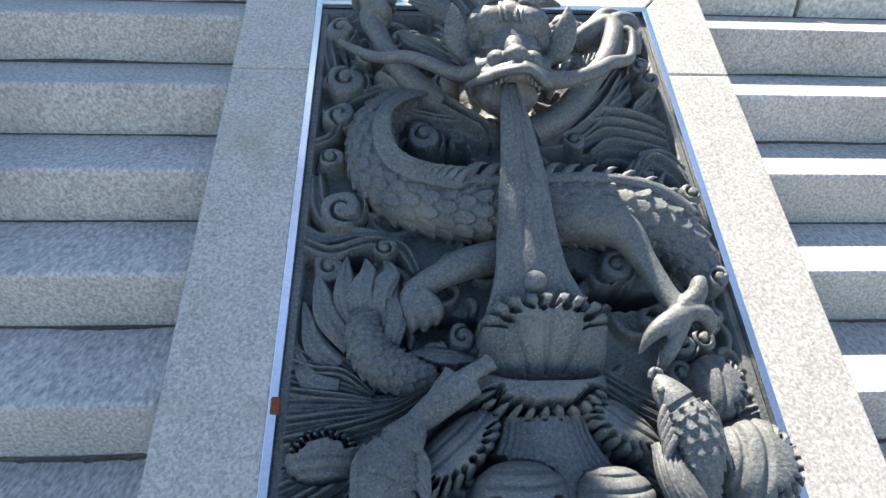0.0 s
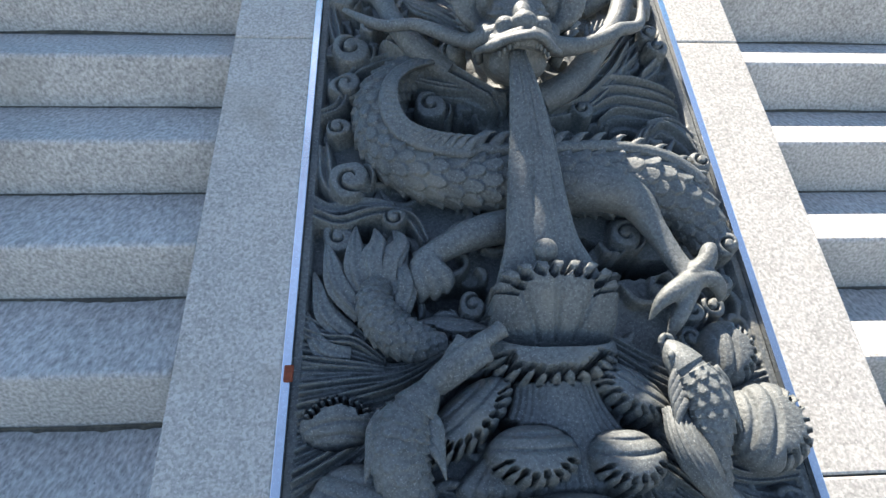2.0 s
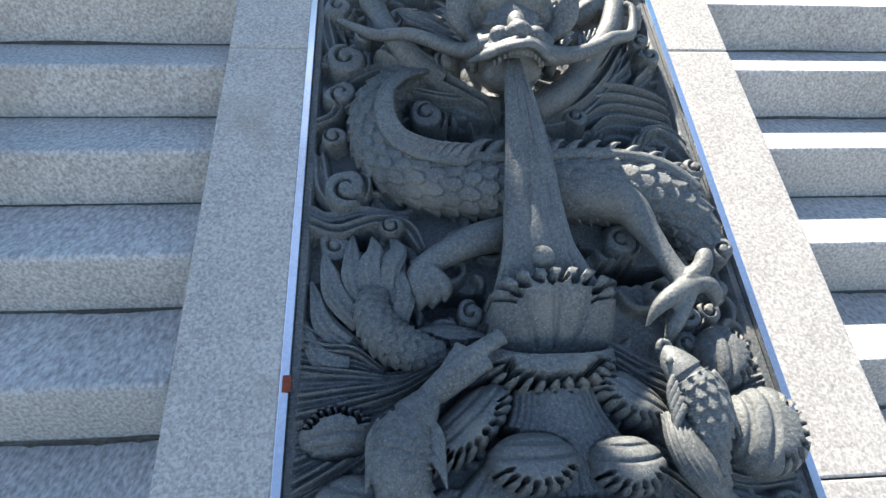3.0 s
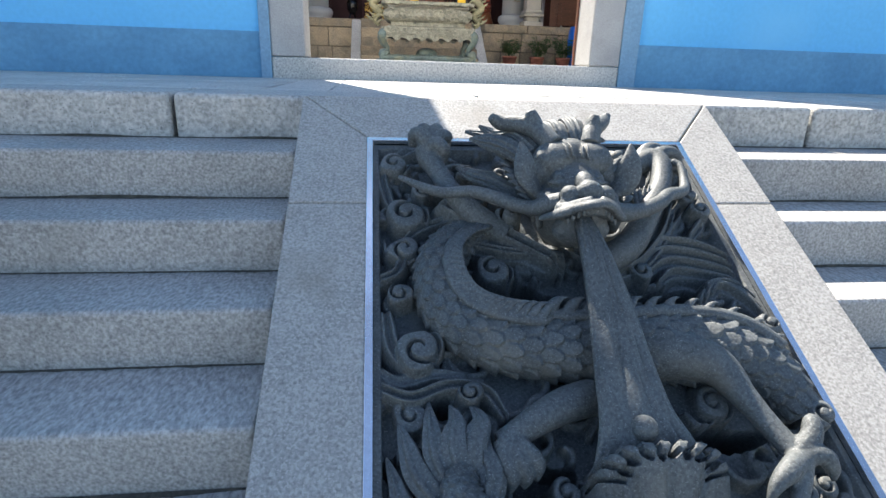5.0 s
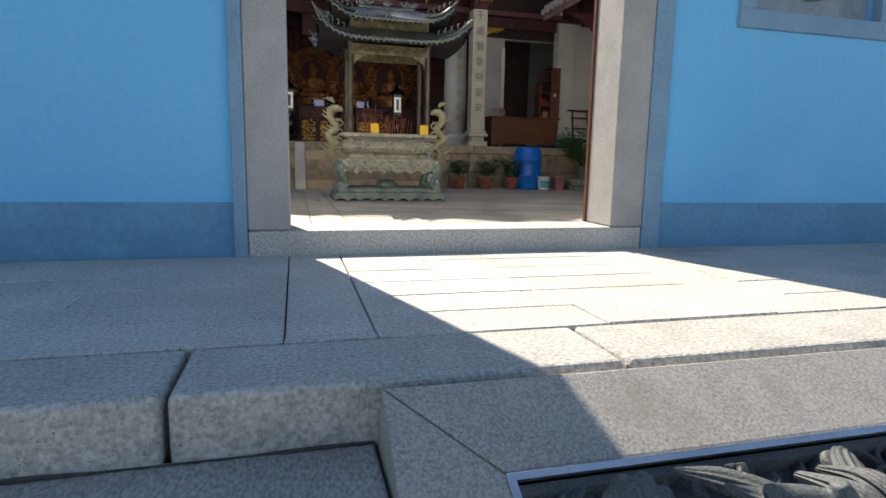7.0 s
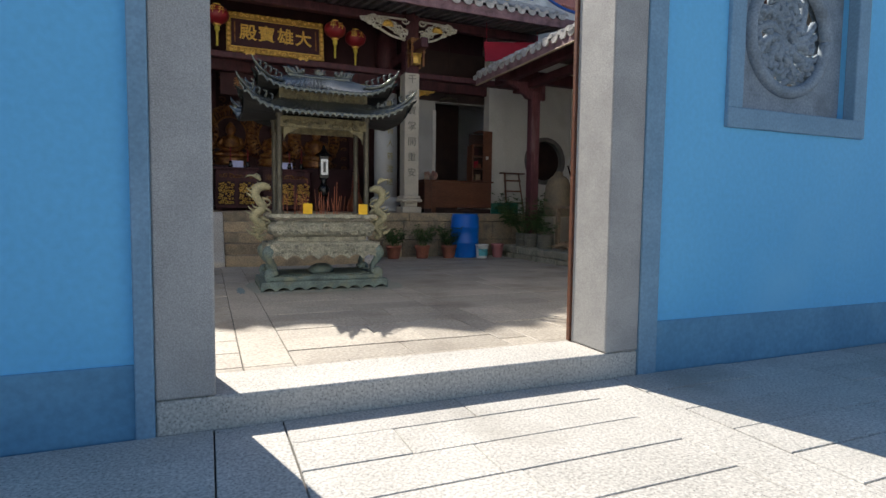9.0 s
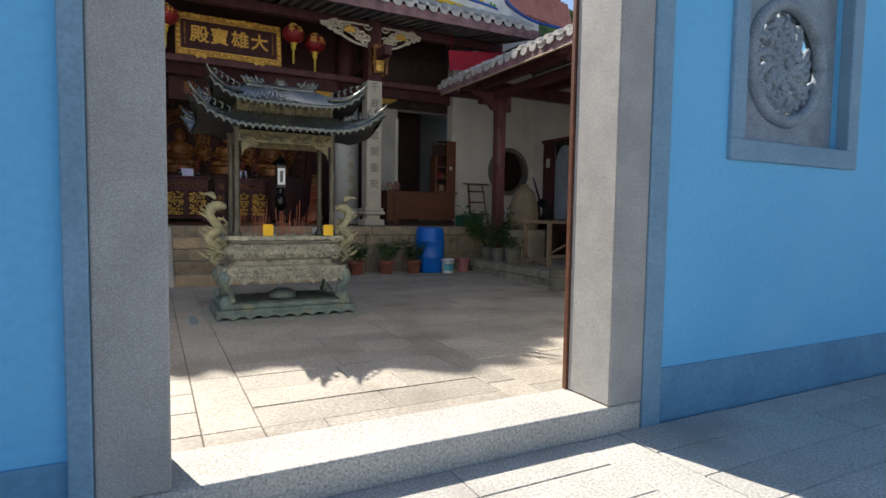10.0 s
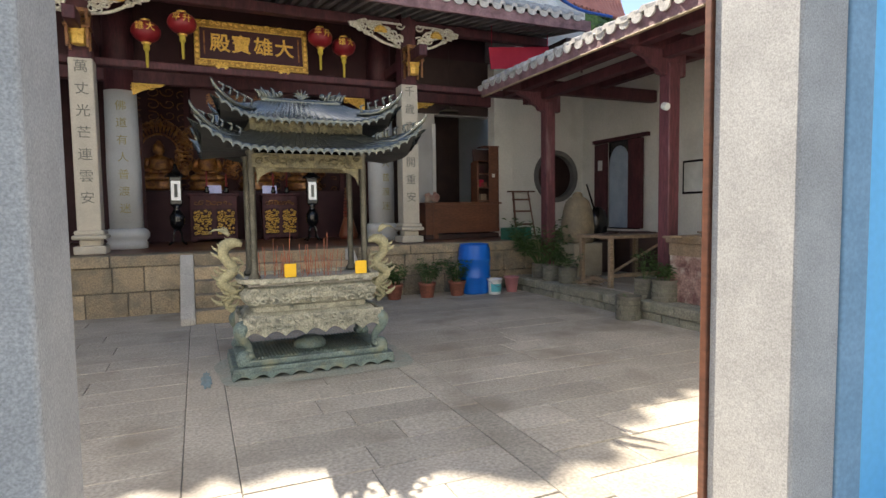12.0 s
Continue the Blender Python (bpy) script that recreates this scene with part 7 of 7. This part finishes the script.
for x in (-1.18, 1.48):
    e = thing("palace_lamp", "black lacquered standing lamp with a lit white panel", "lamp", (x, 11.0, HALL), "standing lamps")
    bm = lathe(bmesh.new(), ((0.06, 0.28), (0.13, 0.40), (0.14, 0.56), (0.08, 0.66), (0.05, 0.72), (0.11, 0.80)), n=20)
    part("urn", bm, BLACK, e, smooth=True)
    for k in range(4):
        a = math.pi / 4 + k * math.pi / 2
        part("leg", sweep(bmesh.new(), [(0.03 * math.cos(a), 0.03 * math.sin(a), 0.36, 0.02), (0.10 * math.cos(a), 0.10 * math.sin(a), 0.22, 0.018), (0.11 * math.cos(a), 0.11 * math.sin(a), 0.08, 0.016), (0.22 * math.cos(a), 0.22 * math.sin(a), 0.012, 0.02)], n=12, sides=7), BLACK, e)
    part("case", block(-0.105, -0.105, 0.80, 0.105, 0.105, 1.34, 0.01), BLACK, e)
    part("panel", block(-0.085, -0.113, 0.88, 0.085, -0.106, 1.26, 0.002), WHITE_GLOW, e, "lit white lamp panel")
    part("tablet", block(-0.03, -0.118, 0.94, 0.03, -0.114, 1.20), GREY_PAINT, e, "dark tablet on the panel")
    part("roof", lathe(bmesh.new(), ((0.20, 1.34), (0.19, 1.37), (0.09, 1.44), (0.05, 1.50), (0.02, 1.60)), n=8), BLACK, e)
bm = bmesh.new()
for k in range(9):
    lathe(bm, ((0.10 - 0.006 * k, 0), (0.12 - 0.006 * k, 0.03), (0.10 - 0.006 * k, 0.06)), (0, 0, 0.5 + k * 0.075), 16)
lathe(bm, ((0.2, 0), (0.22, 0.1), (0.10, 0.5)), (0, 0, 0), 16)
obj("lamp_tower", bm, mat("red_lamp_tower", (0.30, 0.06, 0.04), (0.2, 0.1, 0.04), rough=0.4, metal=0.2), label="tapering red tiered offering lamp tower", category="lamp", smooth=True).location = (2.32, 11.2, HALL)
for x in (-2.3, -1.9):
    e = thing("couplet_board", "tall dark board with gilt characters beside the altar", "board", (x, 11.9, HALL), "couplet boards")
    part("board", block(-0.12, -0.02, 0, 0.12, 0.02, 2.6, 0.006), PANEL_MAROON, e)
    lettering("inscription", "法\n輪\n常\n轉\n佛\n日", 0.17, pose(0, -0.022, 1.4, 90, 0, 0), OLD_GOLD, e, 2.0, 0.003)
for x, h in ((-0.6, 0.34), (-0.2, 0.28), (0.8, 0.3), (1.1, 0.36)):
    e = thing("altar_vase", "small dark vase with red candles on the altar", "vase", (x, 12.0, HALL + 1.05), "altar vases")
    part("vase", lathe(bmesh.new(), ((0.04, 0), (0.06, 0.04), (0.035, 0.10), (0.045, 0.15)), n=14), BLACK, e, smooth=True)
    part("candle", lathe(bmesh.new(), ((0.018, 0.15), (0.018, 0.15 + h)), n=8), LANTERN_RED, e)
for x in (-0.45, 0.75):
    obj("tablet_display", block(x - 0.16, 12.25, HALL + 1.052, x + 0.16, 12.28, HALL + 1.24, 0.004), glow("pale_screen_%d" % (x > 0), (0.35, 0.36, 0.55), 0.12), label="small pale lit offering tablet on the altar", category="tablet", group="lit tablets")

# east bay of the hall: wall, dark doorway, counter and cabinet
wb = bmesh.new()
box(wb, 3.55, 10.3, HALL, 4.10, 10.5, 4.9)
box(wb, 4.10, 10.3, 3.7, 5.42, 10.5, 4.9)
obj("hall_wall_east", wb, mat("grey_plaster", (0.42, 0.415, 0.40), (0.34, 0.335, 0.32), rough=0.85, scale=1.5, fine=0.08, bump=0.2), label="greyish plastered hall wall round a dark doorway", category="wall", kind="structure")
# dark timber board covering the pale wall; its colour carries the shadow there
obj("dark_transom", block(3.2, 10.22, 3.72, 5.41, 10.28, 4.92), DARK, label="dark timber board over the east bay, shadow put into its colour", category="panelling", kind="structure")
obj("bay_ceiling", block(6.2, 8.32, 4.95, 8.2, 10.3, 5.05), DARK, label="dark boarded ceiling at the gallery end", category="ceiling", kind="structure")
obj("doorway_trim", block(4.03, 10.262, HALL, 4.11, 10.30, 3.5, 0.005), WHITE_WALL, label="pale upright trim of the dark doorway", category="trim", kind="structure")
# near-black sheet whose colour stands in for the shade inside the doorway
obj("dark_room", block(3.6, 12.0, HALL, 5.5, 12.1, 4.9), DARK, label="near-black sheet standing for the unlit room behind the doorway", category="wall", kind="structure")
CT = thing("counter", "long brown wooden counter with plain front panel", "counter", (4.55, 9.85, HALL))
part("top", block(-1.02, -0.30, 0.74, 0.82, 0.30, 0.78, 0.006), BROWN_WOOD, CT)
part("front_panel", block(-0.76, -0.26, 0.13, 0.78, -0.235, 0.74, 0.004), BROWN_WOOD, CT)
part("side_panel", block(-0.98, -0.26, 0.10, -0.80, 0.26, 0.74, 0.006), BROWN_WOOD, CT)
part("end_post", block(-0.80, -0.28, 0, -0.70, 0.26, 0.74, 0.006), BROWN_WOOD, CT)
part("skirting", block(-0.98, -0.24, 0, 0.78, 0.24, 0.10, 0.004), DARK, CT, "dark recessed foot")
part("rail", block(-0.70, -0.265, 0.13, 0.78, -0.26, 0.19, 0.003), BROWN_WOOD, CT)
CB = thing("open_cabinet", "red-brown wooden cabinet with open shelves and papers", "cabinet", (5.18, 10.0, HALL + 0.785))
part("side", block(0.22, -0.16, 0, 0.26, 0.16, 1.22, 0.004), BROWN_WOOD, CB)
part("side", block(-0.26, -0.16, 0, -0.22, 0.16, 0.90, 0.004), BROWN_WOOD, CB)
part("back", block(-0.22, 0.13, 0, 0.22, 0.15, 1.20), DARK, CB)
part("door", block(0.02, -0.185, 0.0, 0.27, -0.165, 1.22, 0.004), BROWN_WOOD, CB, "plain red-brown door")
for z in (0.02, 0.32, 0.62, 0.90):
    part("shelf", block(-0.22, -0.15, z, 0.22, 0.13, z + 0.025, 0.003), BROWN_WOOD, CB)
part("top", block(-0.1, -0.19, 1.22, 0.28, 0.16, 1.25, 0.004), BROWN_WOOD, CB)
part("notice", block(0.10, -0.19, 0.55, 0.17, -0.187, 0.63), PAPER, CB, "small white notice")
for k, (z, w, h) in enumerate(((0.345, 0.05, 0.16), (0.345, 0.08, 0.10), (0.645, 0.06, 0.18), (0.045, 0.07, 0.14))):
    obj("small_box", block(-w, -0.08, 0, w, 0.08, h, 0.005), (RED_CLOTH, TERRACOTTA, PANEL_MAROON, GREY_WOOD)[k], label="small box on the cabinet shelf", category="box", group="boxes on the shelves").location = (5.18 - 0.12 + 0.05 * (k % 2), 9.98, HALL + 0.785 + z)
bm = bmesh.new()
for k in range(14):
    ball(bm, (random.uniform(-0.14, 0.14), random.uniform(-0.08, 0.08), random.uniform(0.05, 0.2)), random.uniform(0.04, 0.075), u=7, v=5)
obj("bundle", bm, mat("pale_bundle", (0.40, 0.30, 0.24), (0.32, 0.16, 0.13), rough=0.7), label="heap of pale wrapped bundles on the counter", category="bundle").location = (3.85, 9.85, HALL + 0.77)
bm = lathe(bmesh.new(), ((0.22, 0), (0.21, 0.03), (0.06, 0.09), (0.03, 0.14)), n=24)
obj("ceiling_lamp", bm, mat("bronze_shade", (0.10, 0.08, 0.06), rough=0.5, metal=0.3), label="round dull hanging lamp in the east bay", category="lamp", smooth=True).location = (4.35, 10.05, 3.72)
bm = lathe(bmesh.new(), ((0.008, 0), (0.008, 1.2)), n=6)
part("cord", bm, DARK, bpy.data.objects["ceiling_lamp"]).location = (0, 0, 0.13)

# painted ridge and wooded hill above the roofs
PR = thing("painted_ridge", "white plastered ridge end painted with flowers, blue edged", "roof ridge", kind="structure")
bm = prism(bmesh.new(), [(3.6, 5.75), (6.05, 5.45), (6.3, 5.55), (6.0, 5.75), (5.8, 6.0), (5.72, 6.3), (5.7, 6.7), (3.6, 6.7)], "y", 8.38, 8.5)
part("wall", bm, ROOF_WHITE, PR)
part("band", sweep(bmesh.new(), [(3.6, 8.36, 5.95, 0.03), (5.1, 8.36, 5.82, 0.03), (5.65, 8.36, 5.75, 0.02)], n=14, sides=6), ROOF_BLUE, PR, "blue glazed band")
part("edge", sweep(bmesh.new(), [(5.72, 8.36, 6.7, 0.03), (5.80, 8.36, 6.1, 0.03), (6.05, 8.36, 5.85, 0.03), (6.6, 8.36, 5.66, 0.03), (7.4, 8.36, 5.62, 0.03)], n=24, sides=6), ROOF_BLUE, PR, "blue glazed edge")
part("yellow_band", sweep(bmesh.new(), [(3.6, 8.3, 5.70, 0.05), (4.6, 8.3, 5.62, 0.05), (6.1, 8.3, 5.42, 0.04)], n=14, sides=6), ROOF_YELLOW, PR, "yellow glazed moulding")
for k in range(7):
    bm = bmesh.new()
    for j in range(4):
        ball(bm, (3.9 + 0.27 * k + random.uniform(-0.07, 0.07), 8.375, 5.86 - 0.03 * k + 0.16 + random.uniform(-0.04, 0.05)), random.uniform(0.02, 0.05), 1, 0.3, 1, 7, 5)
    part("painted_flower", bm, (ROOF_GREEN, ROOF_RED, ROOF_YELLOW)[k % 3], PR)
ER = thing("gallery_ridge", "curved pale red tiled roof sweep beyond the gallery", "roof", kind="structure")
bm = bmesh.new()
for k in range(22):
    x = 5.95 + 0.1 * k
    sweep(bm, [(x, 9.0, 6.9 - 0.02 * k, 0.045), (x + 0.05, 8.75, 6.2 - 0.02 * k, 0.045), (x + 0.3, 8.42, 5.80 - 0.012 * k, 0.045)], n=8, sides=6)
part("tile_rolls", bm, ROOF_RED, ER)
part("yellow_end", block(6.05, 8.1, 5.20, 6.25, 8.3, 5.42, 0.03), ROOF_YELLOW, ER, "yellow glazed end tile")

HILL = mat("far_foliage", (0.07, 0.12, 0.03), (0.04, 0.075, 0.022), rough=0.8, scale=0.25, grain=1.5, fine=0.4, bump=0, island=0.4)
bm = bmesh.new()
hs = random.Random(5)
for k in range(900):
    x, f = hs.uniform(5, 130), hs.random()
    y = 75 + 45 * f + 0.12 * x
    z = 6 + 52 * f + 5 * math.sin(x * 0.08)
    r = hs.uniform(1.6, 3.6)
    n0 = len(bm.verts)
    bmesh.ops.create_icosphere(bm, subdivisions=1, radius=r, matrix=Matrix.Translation((x, y, z)) @ Matrix.Diagonal((1, 1, hs.uniform(0.7, 1.2), 1)))
for v in bm.verts:
    v.co += Vector(noise.noise_vector(v.co * 0.5)) * 1.1
bm2 = obj("wooded_hill", bm, HILL, label="distant hillside covered with green trees", category="trees", kind="stuff")
bm = bmesh.new()
g = [[bm.verts.new((-20 + 10 * i, 80 + 8 * j + 0.12 * (10 * i), -1.5 + 9 * j + 5 * math.sin(i * 0.8))) for i in range(16)] for j in range(7)]
for j in range(6):
    for i in range(15):
        bm.faces.new((g[j][i], g[j][i + 1], g[j + 1][i + 1], g[j + 1][i]))
obj("hill_slope", bm, HILL, label="green slope of the distant hill", category="hill", kind="structure")

# carved stone window in the blue wall
W = thing("window_1", "recessed grey stone window with a round pierced carving", "window", kind="structure")
WS = mat("blue_grey_stone", (0.26, 0.31, 0.36), (0.20, 0.245, 0.29), rough=0.75, scale=6, grain=60, fine=0.25, bump=0.35, stain=(0.15, 0.17, 0.19), stain_scale=3, stain_cut=0.55)
for a in ((2.06, -0.03, 1.61, 3.50, 0.06, 1.746), (2.06, -0.03, 3.244, 3.50, 0.06, 3.38), (2.06, -0.03, 1.742, 2.196, 0.06, 3.248), (3.364, -0.03, 1.742, 3.50, 0.06, 3.248)):
    part("frame_bar", block(*a, 0.01), BLUE_TRIM, W)
pc, pz, pr = 2.78, 2.32, 0.40
pn = bmesh.new()
ringA, ringB = [], []
for y in (0.10, 0.16):
    a = [pn.verts.new((pc + pr * 0.92 * math.cos(2 * math.pi * k / 48), y, pz + pr * 0.92 * math.sin(2 * math.pi * k / 48))) for k in range(48)]
    b = []
    for k in range(48):
        dx, dz = math.cos(2 * math.pi * k / 48), math.sin(2 * math.pi * k / 48)
        t = min(((3.37 if dx > 0 else 2.19) - pc) / dx if abs(dx) > 1e-6 else 9e9, ((3.25 if dz > 0 else 1.74) - pz) / dz if abs(dz) > 1e-6 else 9e9)
        b.append(pn.verts.new((pc + dx * t, y, pz + dz * t)))
    for k in range(48):
        pn.faces.new((a[k], a[(k + 1) % 48], b[(k + 1) % 48], b[k]))
bmesh.ops.recalc_face_normals(pn, faces=pn.faces[:])
part("panel", pn, WS, W, "grey stone panel")
part("ring", sweep(bmesh.new(), [(pc + pr * math.cos(a), 0.095, pz + pr * math.sin(a), 0.045) for a in np.linspace(0, 2 * math.pi, 17)], n=64, sides=10, up=(0, 1, 0)), WS, W, "raised stone ring", smooth=True)
dc = bmesh.new()
rs = random.Random(3)
for k in range(74):
    a, q = rs.uniform(0, 6.28), pr * 0.88 * math.sqrt(rs.random())
    cx, cz = pc + q * math.cos(a), pz + q * math.sin(a)
    r = rs.uniform(0.035, 0.06)
    sweep(dc, [(cx + r * (1 - i / 8) * math.cos(i + k), 0.13 + rs.uniform(-0.02, 0.02), cz + r * (1 - i / 8) * math.sin(i + k), 0.024) for i in range(6)], n=10, sides=6)
for k in range(12):
    a = k * 0.55
    sweep(dc, [(pc, 0.15, pz, 0.03), (pc + 0.18 * math.cos(a), 0.13, pz + 0.18 * math.sin(a), 0.035), (pc + 0.37 * math.cos(a + 0.4), 0.15, pz + 0.37 * math.sin(a + 0.4), 0.03)], n=10, sides=6)
part("pierced_carving", dc, WS, W, "pierced floral stone carving", smooth=True)


# ---- paving, wall stones: separate pieces ----
rng = random.Random(11)


def paver(parent, x0, y0, x1, y1, top, thick, material, gap=0.003, bevel=0.004):
    dz = rng.uniform(-0.0025, 0.0025)
    part("slab", block(x0 + gap, y0 + gap, top - thick, x1 - gap, y1 - gap, top + dz, bevel, 1), material, parent)


def courses(parent, x0, x1, y0, y1, depth, lo, hi, top, thick, material, along="x", gap=0.003):
    """Rows of slabs of uneven length, broken like a bond."""
    rows = max(1, round((y1 - y0 if along == "x" else x1 - x0) / depth))
    a0, a1 = (x0, x1) if along == "x" else (y0, y1)
    b0, b1 = (y0, y1) if along == "x" else (x0, x1)
    w = (b1 - b0) / rows
    for r in range(rows):
        p = a0
        first = rng.uniform(0.3, 1.0)
        while p < a1 - 1e-6:
            q = p + rng.uniform(lo, hi) * first
            first = 1.0
            if a1 - q < lo * 0.5:
                q = a1
            q = min(q, a1)
            if along == "x":
                paver(parent, p, b0 + r * w, q, b0 + (r + 1) * w, top, thick, material, gap)
            else:
                paver(parent, b0 + r * w, p, b0 + (r + 1) * w, q, top, thick, material, gap)
            p = q


PF = thing("floor", "pale granite slab paving of the terrace with dark joints", "floor", kind="structure")
courses(PF, -6.5, -1.128, -1.78, -0.03, 0.29, 1.0, 2.0, 0.0, 0.044, GRANITE, gap=0.002)
paver(PF, -1.128, -1.72, -0.815, -0.03, 0.0, 0.044, GRANITE, 0.005)
paver(PF, -1.128, -1.78, -0.815, -1.72, 0.0, 0.044, GRANITE, 0.002)
courses(PF, -0.815, 0.86, -1.78, -0.03, 0.29, 0.8, 1.7, 0.0, 0.044, GRANITE, gap=0.002)
paver(PF, 0.86, -1.78, 1.18, -0.03, 0.0, 0.044, GRANITE, 0.0045)
courses(PF, 1.18, 6.5, -1.78, -0.03, 0.29, 1.0, 2.0, 0.0, 0.044, GRANITE, gap=0.002)
EDGE_STONE = mat("pitted_granite_edge", (0.44, 0.425, 0.385), (0.37, 0.355, 0.325), rough=0.85, scale=5, grain=70, fine=0.35, bump=0.9, depth=0.006, speck=(0.14, 0.14, 0.135), speck_scale=110, speck_cut=0.65, piece=0.07, stain=(0.30, 0.28, 0.23), stain_scale=2.0, stain_cut=0.6)
joints = [-6.5, -4.2, -2.75, -1.412, -0.10, 1.43, 2.9, 4.6, 6.5]
for a, b in zip(joints, joints[1:]):
    g = 0.010 if abs(b) > 1.4 else 0.004
    part("edge_stone", block(a + 0.008, -2.165, -0.20, b - 0.008, -1.784, 0.0, 0.022, 3), EDGE_STONE, PF)

CF = thing("court_floor", "worn grey-brown stone paving of the courtyard with stains", "floor", kind="structure")
courses(CF, -0.655, 0.885, 0.372, 6.85, 0.335, 0.6, 1.3, COURT, 0.05, COURT_STONE)
courses(CF, -0.955, -0.655, 0.372, 8.1, 0.3, 1.0, 1.9, COURT, 0.05, COURT_STONE, "y")
courses(CF, 0.885, 1.125, 0.372, 8.1, 0.24, 1.0, 1.9, COURT, 0.05, COURT_STONE, "y")
courses(CF, -6.0, -0.955, 0.372, 8.1, 0.37, 1.2, 2.4, COURT, 0.05, COURT_STONE)
courses(CF, 1.125, 4.66, 0.372, 8.1, 0.37, 1.2, 2.4, COURT, 0.05, COURT_STONE)

HP = thing("hall_plinth", "tan ashlar plinth of the hall with a cap course", "plinth", kind="structure")
part("core", block(-8.7, PY + 0.02, 0.03, 8.75, PY + 0.158, HALL - 0.01), JOINT, HP)
for z0, z1, lo, hi in ((COURT - 0.02, 0.42, 0.28, 0.55), (0.42, 0.80, 0.35, 0.62), (0.80, HALL, 0.9, 1.7)):
    p = -4.6
    while p < 5.3:
        q = p + rng.uniform(lo, hi)
        out = rng.uniform(0, 0.018) + (0.02 if z0 > 0.7 else 0)
        part("stone", block(p + 0.006, PY - out, z0 + 0.005, q - 0.006, PY + (0.5 if z0 > 0.7 else 0.1), z1 - (0 if z0 > 0.7 else 0.005), 0.014, 2), HALL_STONE, HP)
        p = q
KB = thing("gallery_kerb", "rough mossy stone kerb of the gallery", "kerb", kind="structure")
KERB_STONE = mat("mossy_kerb", (0.27, 0.255, 0.20), (0.19, 0.185, 0.145), rough=0.85, scale=6, grain=50, fine=0.35, bump=0.7, depth=0.008, piece=0.15, stain=(0.10, 0.105, 0.07), stain_scale=4, stain_cut=0.55)
p = 0.4
while p < 8.05:
    q = min(p + rng.uniform(0.5, 1.0), 8.08)
    part("stone", block(4.66 + rng.uniform(-0.015, 0.015), p + 0.005, COURT + 0.10, 5.05, q - 0.005, GF, 0.025, 2), KERB_STONE, KB)
    p = q
p = 0.4
while p < 8.05:
    q = min(p + rng.uniform(0.25, 0.5), 8.08)
    part("stone", block(4.68 + rng.uniform(-0.012, 0.012), p + 0.006, 0.03, 5.0, q - 0.006, COURT + 0.097, 0.015, 2), KERB_STONE, KB)
    p = q
courses(thing("gallery_paving", "grey stone gallery paving slabs", "floor", kind="structure"), 5.05, 7.9, 0.4, 8.08, 0.5, 0.8, 1.5, GF, 0.05, COURT_STONE)

# weathered green stain round the burner's base
GREEN_STAIN = mat("green_stain", (0.29, 0.31, 0.265), (0.35, 0.33, 0.275), rough=0.7, scale=6, grain=40, fine=0.25, bump=0.2)
BLUE_STAIN = mat("blue_green_stain", (0.16, 0.25, 0.28), (0.24, 0.29, 0.29), rough=0.7, scale=8, grain=40, fine=0.25, bump=0.2)
for cx, cy, hx, hy, m in ((BX + 0.05, BY - 0.05, 0.92, 0.60, GREEN_STAIN), (-0.80, 4.05, 0.045, 0.26, BLUE_STAIN)):
    bm = bmesh.new()
    k = 72
    ring = []
    for i in range(k):
        a = 2 * math.pi * i / k
        c, s = math.cos(a), math.sin(a)
        e = 6 if hx > 0.5 else 2
        q = (abs(c) ** e + abs(s) ** e) ** (-1 / e) * (1 + (0.06 if hx > 0.5 else 0.45) * noise.noise((3 * c, 3 * s, cx)))
        ring.append(bm.verts.new((cx + hx * c * q, cy + hy * s * q, COURT + 0.0045)))
    bm.faces.new(ring)
    part("stain", bm, m, CF, "green-grey stain on the paving")
